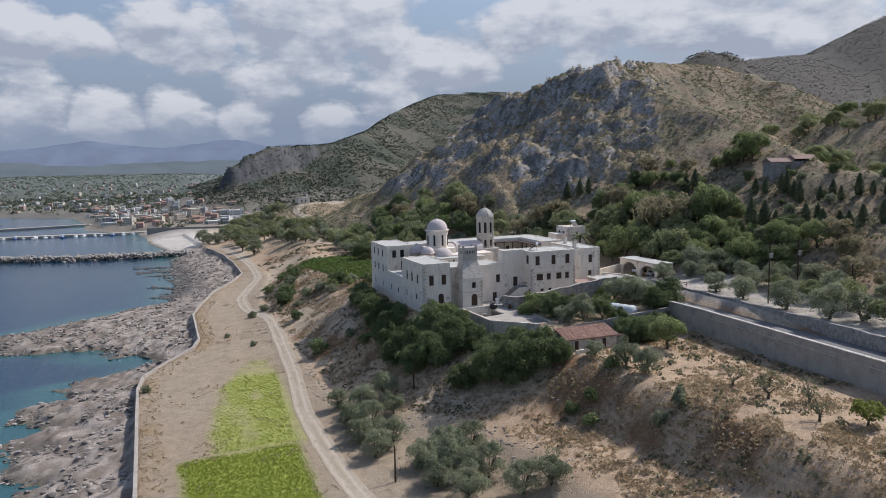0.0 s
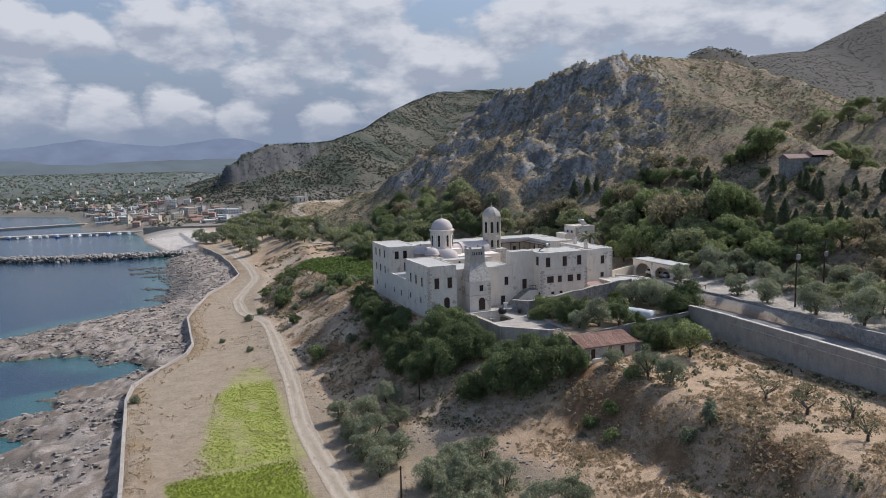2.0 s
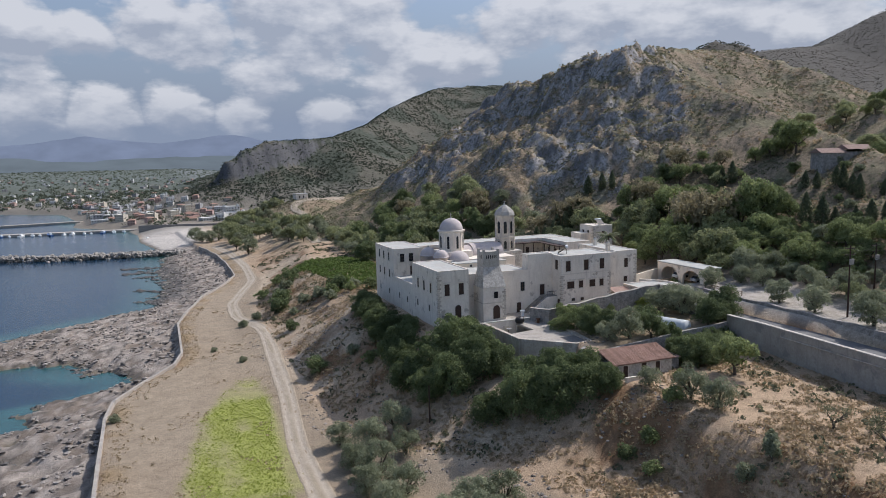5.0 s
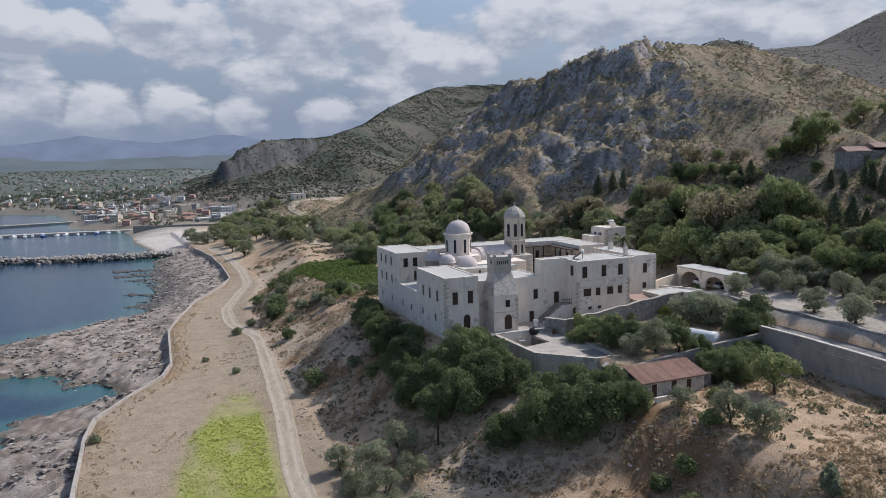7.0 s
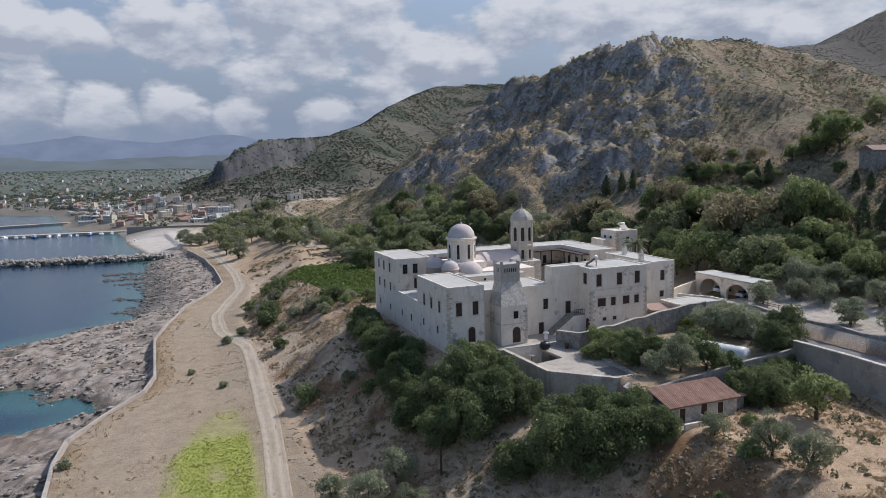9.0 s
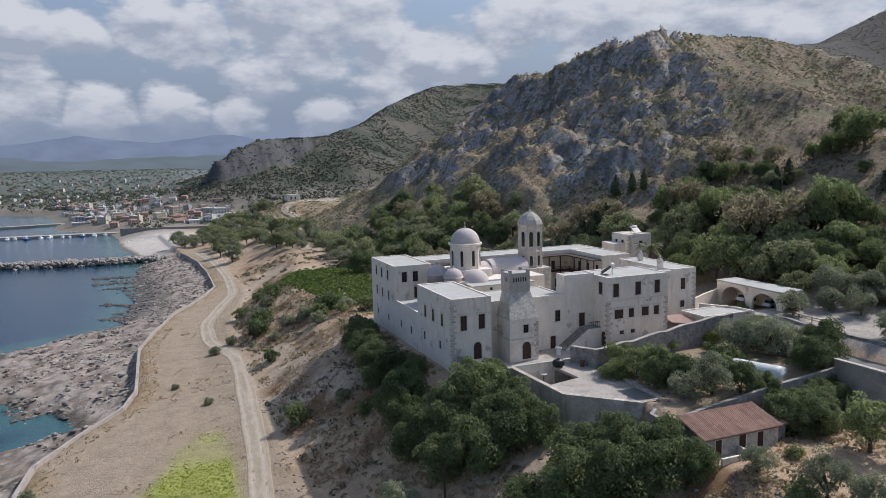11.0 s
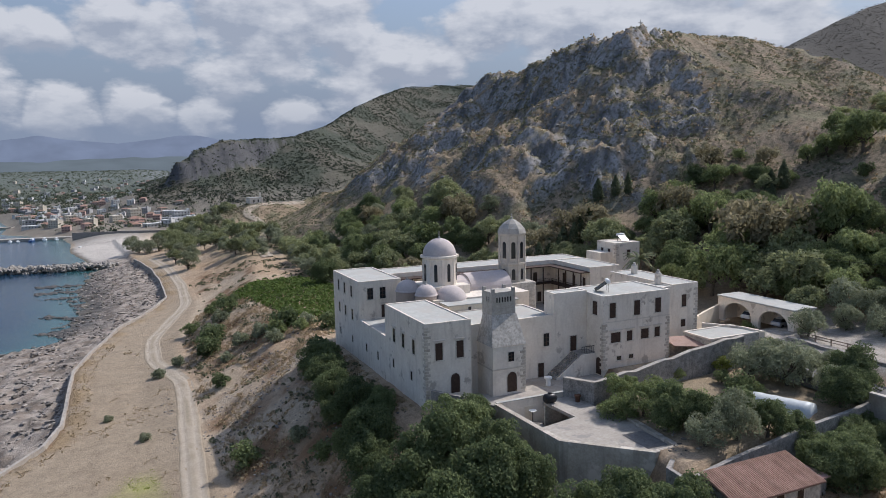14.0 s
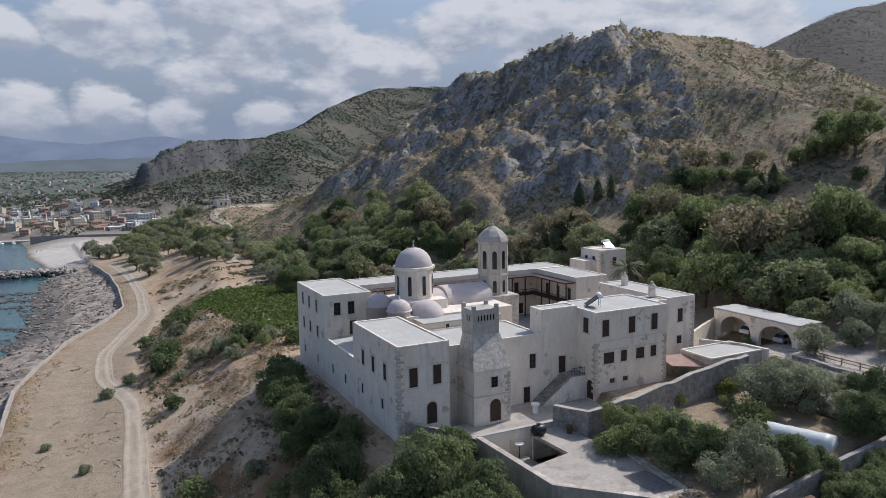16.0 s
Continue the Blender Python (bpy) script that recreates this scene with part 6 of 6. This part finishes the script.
# leafy belt above the yard, two rows of dark conifers, open brown slope between
for x, y in scatter(44, 71, 92, -28, 8, 3.6, lambda x, y: x > 74 + 0.18 * max(0, -y - 4)):
    plant(pick(("broad", 7), ("carob", 1.5), ("olive", 1)), x, y, PRNG.uniform(.85, 1.2))
for k in range(11):
    plant("conifer", 95.5 + 0.6 * k + PRNG.uniform(-2, 2), -1 - 3.4 * k + PRNG.uniform(-1, 1), PRNG.uniform(.5, .8))
for k in range(13):
    plant("conifer", 111 + 0.2 * k + PRNG.uniform(-2, 2), 14 - 3.6 * k + PRNG.uniform(-1, 1), PRNG.uniform(.5, .8))
for x, y, s in ((111, 44, .8), (114, 43, .9), (109, 42, .7), (92, 80, .8), (89, 84, .9), (94, 77, .7)):
    plant("conifer", x, y, s)
for x, y, s in ((92, 12, 1.5), (101, 16, 1.1), (93.5, 15, 1.2), (132, 40, 1.7), (129, 43, 1.5), (130, 34, 1.5), (136, 45, 1.6), (126, 46, 1.2)):
    plant("broad", x, y, s, tall=1.35 if x < 100 else 1.0)
for x, y in scatter(20, 92, 120, 40, 66, 4.2):
    plant(pick(("broad", 4), ("carob", 3), ("dry", 1.2), ("pine", 2)), x, y, PRNG.uniform(.75, 1.1) * 0.9)
for x, y in scatter(26, 74, 110, -80, -28, 5.5):
    plant(pick(("bush", 5), ("olive", 2), ("dry", 1)), x, y, PRNG.uniform(.6, 1.0))
for x, y in scatter(22, 98, 126, -30, 34, 5):
    plant("bush", x, y, PRNG.uniform(.6, 1.1))
for x, y in scatter(95, 125, 240, -30, 95, 4.5, lambda x, y: (x > 195 and y < 92) or (x > 130 and y < 25)):
    plant(pick(("pine", 3), ("broad", 3)), x, y, PRNG.uniform(.8, 1.3))
plant("yellow", 78, 60, 1.5)
# high leafy trees round the carport and the white house
for x, y in scatter(46, 67, 98, 2, 62, 4.3, lambda x, y: x > np.interp(y, [0, 14, 30, 38, 42, 56, 62], [74, 70, 67, 68, 77, 77, 70])):
    k = pick(("broad", 7), ("carob", 1.5), ("dry", .4), ("pine", 1.5))
    plant(k, x, y, PRNG.uniform(1.15, 1.6) * (0.75 if k == "carob" else 1), tall=1.1)
for x, y in ((82, 22), (86, 28), (84, 17)):
    plant("dry", x, y, PRNG.uniform(1.3, 1.6), tall=1.25)
# grove at the end of the shore track, and by the slope
for x, y in scatter(46, -14, 34, 262, 372, 5, lambda x, y: abs(x - 25) > 4 or y < 300):
    plant(pick(("olive", 4), ("pine", 2)), x, y, PRNG.uniform(1.0, 1.6))
for x, y in scatter(26, -2, 32, 205, 262, 5, lambda x, y: x > 4 + (262 - y) * 0.1 and abs(x - 23) > 4):
    plant(pick(("olive", 4), ("pine", 2)), x, y, PRNG.uniform(.9, 1.4))
for x, y in scatter(60, -8, 38, 318, 430, 4.5, lambda x, y: x < 24 + 0.16 * (y - 318) - 3 and not (36 < x and y < 400)):
    plant(pick(("olive", 2), ("pine", 3)), x, y, PRNG.uniform(.9, 1.4))
for x, y, s in ((-10, 238, 1.7), (-27, 333, 1.9), (-22, 326, 1.8), (-17, 332, 1.7), (-30, 341, 1.7)):
    plant("olive", x, y, s)
for x, y, s in ((-16, 96.6, 1.4), (-13.5, 102, 1.5), (-12.3, 78, 1.3), (-18.5, 84, 1.2), (-17, 90, 1.4), (-25, 86.3, 1.3), (-5.4, 71, 1.5), (-8, 76, 1.4), (-29.5, 80.5, 1.3), (-3, 74, 1.4), (1, 70, 1.3), (-33.6, 44, .9), (-39.4, 57, .8), (-60.3, 12.7, 1.0),
                (-14, 118, 1.2), (-11, 108, 1.4), (-7, 66, 1.3), (-1, 66, 1.2), (-16, 74, 1.0), (4, 62, 1.2), (-12, 128, 1.1), (-20, 112, 1.0), (-19, 60, .8)):
    plant("bush", x, y, s * (0.75 if x < -24 else 1), 2 if x < -24 else None)

for kind, protos in PROTO.items():
    for k, pr in enumerate(protos):
        if (kind, k) not in used:
            plant(kind, 55 + 3 * k, 150, 1.0, k)


# ---- low growth ----
def tufts(name, xy, size, leaves, material, label, category, height=0.6, leaf=0.5, seed=1):
    """Many low plants in one mesh, each a few leaves round its foot."""
    rng = np.random.RandomState(seed)
    n = len(xy)
    z = ground_z(xy[:, 0], xy[:, 1])
    b = rng.normal(size=(n, leaves, 3))
    b /= np.linalg.norm(b, axis=2, keepdims=True)
    b[..., 2] = np.abs(b[..., 2]) * height
    s = size * rng.uniform(0.5, 1.4, (n, 1, 1))
    c = np.concatenate([xy, z[:, None]], 1)[:, None, :] + b * s
    d = b + rng.normal(size=b.shape) * 0.3
    me = leaf_mesh(name, c.reshape(-1, 3), d.reshape(-1, 3), (leaf * s * np.ones((n, leaves, 1))).ravel(), rng, 0.7)
    me.materials.append(material)
    return tagged(new(name, me), label, category, kind="stuff")


def random_xy(n, x0, x1, y0, y1, seed, keep):
    rng = np.random.RandomState(seed)
    xy = np.stack([rng.uniform(x0, x1, n), rng.uniform(y0, y1, n)], 1)
    return xy[keep(xy[:, 0], xy[:, 1])]


TRACK_X, TRACK_Y = [c[0] for c in track_line], [c[1] for c in track_line]
off_track = lambda x, y: np.abs(x - np.interp(y, TRACK_Y, TRACK_X)) > 2.2
foot_at = lambda y: np.interp(y, BANK_Y, BANK_FOOT)
wall_at = lambda y: np.interp(y, WALL_Y, WALL_X)
xy = random_xy(115000, 24, 300, -60, 420, 21, lambda x, y: ((ground_z(x, y) > 26) | ((y > 190) & (ground_z(x, y) > 9))) & (LATTICE[(x * 37).astype(int) % 256, (y * 41).astype(int) % 256] < 2.6 * (fbm(x / 14, y / 14, 3) - 0.3)))
tufts("hillside_scrub", xy, 0.62, 5, SCRUB, "low grey-green scrub on the rocky hill", "scrub", 0.7, 0.5, 31)
xy = random_xy(26000, 60, 300, -60, 420, 22, lambda x, y: (ground_z(x, y) > 25) & (fbm(x / 11 + 5, y / 11, 3) > 0.5))
tufts("hillside_grass", xy, 0.7, 5, STRAW, "dry straw-coloured grass tufts on the hill", "dry grass", 0.5, 0.5, 32)
xy = random_xy(34000, -24, 46, -105, 140, 23, lambda x, y: (x > foot_at(y)) & (fbm(x / 6, y / 6, 3) > 0.44) & ~((x > -1) & (x < 46) & (y > -34) & (y < 52)))
tufts("slope_dry_grass", xy, 0.38, 8, STRAW, "dry straw grass on the slopes below the monastery", "dry grass", 0.6, 0.45, 33)
xy = random_xy(6000, -24, 46, -105, 200, 24, lambda x, y: (x > foot_at(y)) & (fbm(x / 7 + 3, y / 7, 3) > 0.52) & ~((x > -1) & (x < 46) & (y > -34) & (y < 52)))
tufts("slope_scrub", xy, 0.6, 9, SCRUB, "small grey-green bushes on the slopes", "scrub", 0.7, 0.45, 34)
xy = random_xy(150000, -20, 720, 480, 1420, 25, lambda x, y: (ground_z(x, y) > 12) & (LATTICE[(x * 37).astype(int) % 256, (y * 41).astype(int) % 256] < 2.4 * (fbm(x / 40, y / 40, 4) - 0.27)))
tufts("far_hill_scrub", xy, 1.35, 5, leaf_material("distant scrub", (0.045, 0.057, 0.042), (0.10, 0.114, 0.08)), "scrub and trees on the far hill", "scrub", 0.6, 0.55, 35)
xy = random_xy(6000, -65, -20, -60, 120, 26, lambda x, y: (x > wall_at(y) + 0.5) & ((x < wall_at(y) + 4.5) | (fbm(x / 5, y / 5, 3) > 0.66)) & (x < foot_at(y) - 1) & off_track(x, y))
tufts("field_edge_grass", xy, 0.3, 7, STRAW, "dry weeds along the sea wall and field", "dry grass", 0.7, 0.4, 36)

xy = random_xy(3800, 2, 27, -125, -42, 28, lambda x, y: fbm(x / 8, y / 8, 3) > 0.46)
tufts("slope_brush", xy, 0.45, 9, STRAW, "brown dry brush on the eroded bank", "brush", 0.7, 0.42, 39)


def crop_at(x, y):
    dense, thin = crop_cover(x, y)
    return LATTICE[(x * 37).astype(int) % 256, (y * 41).astype(int) % 256] < dense + 0.3 * thin


xy = random_xy(80000, -60, -29, -90, 34, 27, crop_at)
tufts("young_crop", xy, 0.16, 6, GRASS, "bright green patch of young grass crop", "grass", 0.6, 0.42, 37)
# vineyard rows
rows_xy = []
for k in range(26):
    y = 76 + 2.4 * k
    xl, xr = np.interp(y, [74, 92, 124, 140], [-2, -2, -9, 2]), np.interp(y, [74, 110, 124, 140], [14, 19, 20, 14])
    n = int((xr - xl) / 0.42)
    rr = np.random.RandomState(k)
    rows_xy.append(np.stack([np.linspace(xl, xr, n) + rr.normal(size=n) * 0.1, y + 0.1 * np.linspace(xl, xr, n) + rr.normal(size=n) * 0.25], 1))
tufts("vineyard", np.concatenate(rows_xy), 0.75, 11, VINE, "rows of leafy green vines on a terrace", "vines", 1.1, 0.42, 38)


# ---- loose rock ----
def rocks(name, xyz, size, material, label, seed, flat=0.6):
    rng = np.random.RandomState(seed)
    base = bmesh.new()
    bmesh.ops.create_icosphere(base, subdivisions=1, radius=1)
    v = np.array([p.co[:] for p in base.verts])
    f = np.array([[q.index for q in p.verts] for p in base.faces])
    base.free()
    n = len(xyz)
    s = size * rng.uniform(0.4, 1.5, (n, 1, 1)) * rng.uniform(0.7, 1.3, (n, 1, 3)) * np.array([1, 1, flat])
    co = (v[None] * rng.uniform(0.7, 1.25, (n, len(v), 1))) * s
    a = rng.rand(n) * 6.28
    ca, sa = np.cos(a)[:, None], np.sin(a)[:, None]
    co = np.stack([co[..., 0] * ca - co[..., 1] * sa, co[..., 0] * sa + co[..., 1] * ca, co[..., 2]], -1) + xyz[:, None, :]
    faces = (f[None] + (np.arange(n) * len(v))[:, None, None]).reshape(-1, 3)
    me = bpy.data.meshes.new(name)
    me.from_pydata(co.reshape(-1, 3), [], faces)
    me.materials.append(material)
    return tagged(new(name, me), label, "rocks", kind="stuff")


ROCK_PALE = surface("pale shore rock", (0.20, 0.17, 0.145), (0.42, 0.38, 0.335), 0.5, 4, 0.95, 0.5)
nt = ROCK_PALE.node_tree
isl, vr, hs = nt.nodes.new("ShaderNodeNewGeometry"), nt.nodes.new("ShaderNodeMapRange"), nt.nodes.new("ShaderNodeHueSaturation")
vr.inputs[3].default_value, vr.inputs[4].default_value = 0.35, 1.15
nt.links.new(isl.outputs["Random Per Island"], vr.inputs[0])
nt.links.new(vr.outputs[0], hs.inputs["Value"])
bsdf = nt.nodes["Principled BSDF"]
nt.links.new(bsdf.inputs["Base Color"].links[0].from_socket, hs.inputs["Color"])
nt.links.new(hs.outputs[0], bsdf.inputs["Base Color"])
ROCK_DARK = surface("dark wet rock", (0.05, 0.048, 0.045), (0.15, 0.14, 0.13), 0.7, 5, 0.85, 0.5)
xy = random_xy(26000, -110, -22, -75, 300, 41, lambda x, y: (x < wall_at(y) - 1) & (ground_z(x, y) > SEA - 0.3) & (fbm(x / 5, y / 5, 4) > 0.46))
rocks("shore_rocks", np.concatenate([xy, ground_z(xy[:, 0], xy[:, 1])[:, None]], 1), 0.45, ROCK_PALE, "broken pale limestone along the shore", 42, 0.45)
xy = random_xy(9000, -110, -22, -75, 300, 43, lambda x, y: (x < wall_at(y) - 2) & (np.abs(ground_z(x, y) - SEA) < 0.45) & (fbm(x / 9 + 2, y / 9, 3) > 0.4))
rocks("wet_shore_rocks", np.concatenate([xy, np.maximum(ground_z(xy[:, 0], xy[:, 1]), SEA - 0.1)[:, None]], 1), 0.7, ROCK_DARK, "dark weedy rocks at the water's edge", 44, 0.45)
xy = random_xy(3600, -72, -28, 150, 266, 45, lambda x, y: fbm(x / 16, y / 5, 3) > 0.53 + 0.16 * smooth(-52, -66, x))
rocks("reef_rocks", np.concatenate([xy, np.full((len(xy), 1), SEA)], 1), 0.9, ROCK_DARK, "dark flat reef rocks in the shallow bay", 46, 0.35)
u = np.random.RandomState(47)
k = u.rand(1700)
bx, by = np.interp(k, [0, .55, 1], [-230, -110, -38]), np.interp(k, [0, .55, 1], [374, 324, 312])
rocks("breakwater_rocks", np.stack([bx + u.normal(size=1700) * 1.0, by + u.normal(size=1700) * 3.2, SEA + 2.4 * np.exp(-(u.normal(size=1700)) ** 2)], 1), 0.95, surface("breakwater stone", (0.2, 0.18, 0.155), (0.4, 0.37, 0.33), 0.6, 4, 0.95, 0.4), "rubble breakwater of large grey blocks", 48, 0.8)
xy = random_xy(8000, -45, 20, -90, 75, 49, lambda x, y: (x > foot_at(y) - 6) & off_track(x, y) & (fbm(x / 5, y / 5 + 7, 3) > 0.5) & ~((x > -2) & (y > -8)))
rocks("slope_stones", np.concatenate([xy, ground_z(xy[:, 0], xy[:, 1])[:, None]], 1), 0.22, ROCK_PALE, "loose pale stones on the eroded slope", 50)
xy = random_xy(4200, 70, 210, 60, 330, 51, lambda x, y: (ground_z(x, y) > 38) & (np.abs(ground_z(x + 1, y) - ground_z(x - 1, y)) + np.abs(ground_z(x, y + 1) - ground_z(x, y - 1)) > 2.2))
rocks("cliff_rocks", np.concatenate([xy, ground_z(xy[:, 0], xy[:, 1])[:, None]], 1), 0.5, surface("grey cliff rock", (0.17, 0.16, 0.15), (0.34, 0.32, 0.30), 0.35, 3, 0.95, 0.6), "grey limestone outcrops on the hill", 52, 1.0)

# scrub kept as dark as the ground below, whose colour holds the mountain's shade
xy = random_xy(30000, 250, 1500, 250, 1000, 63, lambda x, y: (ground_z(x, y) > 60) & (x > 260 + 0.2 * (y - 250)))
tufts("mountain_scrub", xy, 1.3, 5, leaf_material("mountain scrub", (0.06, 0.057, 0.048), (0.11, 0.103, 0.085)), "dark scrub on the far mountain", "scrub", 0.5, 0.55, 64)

# ---- harbour and town ----
quay = tagged(link_bm("quay", prism([(-260, 512), (-60, 492), (-58, 500), (-262, 522)], SEA - 2, 0.5), CONCRETE), "low concrete quay of the harbour", "quay", kind="structure")
mole = tagged(link_bm("mole", prism([(-260, 585), (-120, 618), (-118, 626), (-262, 596)], SEA - 2, 0.6), CONCRETE), "low pale mole behind the harbour", "quay", kind="structure")
sea_front = tagged(link_bm("promenade_wall", wall_run(finer([(-66, 470), (-30, 462), (-6, 452)], 6), -1, 5.2, 1.0), STONE), "dark stone wall above the beach", "wall", kind="structure")


def boat(x, y, turn, s, colour, label):
    t = thing("boat", x, y, SEA, turn, label, "boat", "moored boats")
    t.scale = (s, s, s)
    bm = bmesh.new()
    rows = []
    for u, w, z in ((-3, 0.9, 0.7), (-1, 1.2, 0.65), (1.2, 1.1, 0.75), (2.6, 0.5, 1.0), (3.3, 0.04, 1.2)):
        rows.append([bm.verts.new(p) for p in ((u, -w, z), (u, -w * 0.6, -0.3), (u, w * 0.6, -0.3), (u, w, z))])
    for a, b in zip(rows, rows[1:]):
        for i in range(4):
            bm.faces.new((a[i], b[i], b[(i + 1) % 4], a[(i + 1) % 4]))
    bm.faces.new(rows[0])
    part("hull", bm, colour, t)
    part("cabin", box(-1.2, 0.6, -0.6, 0.6, 0.6, 1.7, bevel=0.08), WHITE, t)
    part("windscreen", box(0.62, 0.66, -0.5, 0.5, 1.1, 1.6), GLASS_AND_GAPS, t)


BLUE = paint("blue boat paint", (0.05, 0.12, 0.3))
for k in range(22):
    boat(-78 - 7.2 * k + PRNG.uniform(-1.5, 1.5), 488 - 0.02 * k + PRNG.uniform(-3, 1) + k * 1.0, PRNG.uniform(60, 120), PRNG.uniform(0.9, 1.5), BLUE if k % 5 == 2 else WHITE, "blue fishing boat moored at the quay" if k % 5 == 2 else "small white motor boat moored at the quay")
for k in range(5):
    boat(-58 + 4 * k + PRNG.uniform(-1, 1), 418 + 3.5 * k, PRNG.uniform(0, 90), 0.9, WHITE, "small white boat drawn up on the beach")

HOUSE_COATS = [surface("house wall " + n, tuple(v * 0.85 for v in c), c, 0.3, 2, 0.9, 0.1, per_thing=0.12) for n, c in (("white", (0.66, 0.65, 0.62)), ("cream", (0.6, 0.54, 0.44)), ("pink", (0.52, 0.38, 0.33)), ("grey", (0.42, 0.41, 0.4)), ("sand", (0.5, 0.44, 0.36)))]


def house(seed, w, d, storeys, coat, tiled, label):
    rng = random.Random(seed)
    t = thing("town_house", 0, 0, -500, 0, label, "house", "town houses")
    h = 3.0 * storeys + 0.4
    part("wall", box(-w / 2, w / 2, -d / 2, d / 2, -3, h), coat, t)
    if tiled:
        bm = bmesh.new()
        lo = [bm.verts.new(p) for p in ((-w / 2 - .4, -d / 2 - .4, h), (w / 2 + .4, -d / 2 - .4, h), (w / 2 + .4, d / 2 + .4, h), (-w / 2 - .4, d / 2 + .4, h))]
        top = [bm.verts.new((-w / 5, 0, h + 1.7)), bm.verts.new((w / 5, 0, h + 1.7))]
        bm.faces.new((lo[0], lo[1], top[1], top[0]))
        bm.faces.new((lo[2], lo[3], top[0], top[1]))
        bm.faces.new((lo[1], lo[2], top[1]))
        bm.faces.new((lo[3], lo[0], top[0]))
        bm.faces.new(lo)
        part("roof", bm, TILE, t)
    else:
        part("roof", box(-w / 2 - .2, w / 2 + .2, -d / 2 - .2, d / 2 + .2, h, h + .35), coat, t)
        part("stair_head", box(w / 2 - 3, w / 2 - .4, -d / 2 + 1, -d / 2 + 3.6, h + .35, h + 2.4), coat, t)
    pane = None
    for s in range(storeys):
        n = max(2, int(w / 3))
        for k in range(n):
            wx = -w / 2 + w * (k + 0.5) / n
            if pane is None:
                pane = part("window", box(-0.55, 0.55, -0.06, 0.1, 0, 1.4), GLASS_AND_GAPS, t)
                o = pane
            else:
                o = new("window", pane.data)
                o.parent = t
            o.matrix_basis = pose(wx, -d / 2, 0.9 + 3 * s)
            if k < 2:
                o = new("window", pane.data)
                o.parent = t
                o.matrix_basis = pose(-w / 2, -d / 4 + k * d / 2, 0.9 + 3 * s, 0, 0, -90)
        if s and rng.random() < 0.7:
            part("balcony", box(-w / 2 + .5, w / 2 - .5, -d / 2 - 1.3, -d / 2, 3 * s, 3 * s + .9), coat, t)
    return t


HOUSES = [house(1, 10, 8, 2, HOUSE_COATS[0], False, "white two-storey flat-roofed town house"), house(2, 13, 9, 3, HOUSE_COATS[1], False, "cream three-storey apartment house with balconies"), house(3, 9, 8, 2, HOUSE_COATS[2], True, "pinkish two-storey house with a tiled roof"),
          house(4, 16, 10, 3, HOUSE_COATS[0], False, "large white apartment block with balconies"), house(5, 11, 8, 1, HOUSE_COATS[4], True, "low sand-coloured house with a tiled roof"), house(6, 12, 9, 2, HOUSE_COATS[3], False, "grey two-storey flat-roofed town house"), house(7, 20, 9, 1, HOUSE_COATS[0], False, "long low white building")]
hill_free = lambda x, y: ground_z(np.array([x]), np.array([y]))[0] < 15 and ground_z(np.array([x]), np.array([y]))[0] > 1.5
spots = [(-11, 508, 6), (-2, 500, 0), (-28, 520, 4), (12, 560, 3), (5, 600, 3)]
spots += [(x, y, None) for x, y in scatter(105, -150, 20, 508, 820, 10.5, hill_free)] + [(x, y, None) for x, y in scatter(70, -330, 40, 780, 1250, 15, hill_free)] + [(x, y, None) for x, y in scatter(80, -560, 60, 1250, 2600, 22, hill_free)]
first = set()
for x, y, k in spots:
    k = PRNG.choice((0, 0, 2, 2, 4, 4, 5, 1, 6)) if k is None else k
    m = pose(x, y, gz(x, y), 0, 0, PRNG.uniform(-40, 40)) @ Matrix.Diagonal((0.82, 0.82, 0.78, 1))
    if k not in first:
        first.add(k)
        HOUSES[k].matrix_basis = m
    else:
        copy_thing(HOUSES[k], m)
xy = np.concatenate([random_xy(2600, -420, 80, 480, 1300, 65, lambda x, y: (ground_z(x, y) > 1.5) & (ground_z(x, y) < 20)), random_xy(5200, -1500, 300, 1200, 3500, 61, lambda x, y: (ground_z(x, y) > 1.5) & (ground_z(x, y) < 40))])
tufts("town_trees", xy, 3.2, 14, leaf_material("town foliage", (0.06, 0.075, 0.05), (0.15, 0.165, 0.11)), "trees and hedges between the town houses", "trees", 1.1, 0.32, 62)
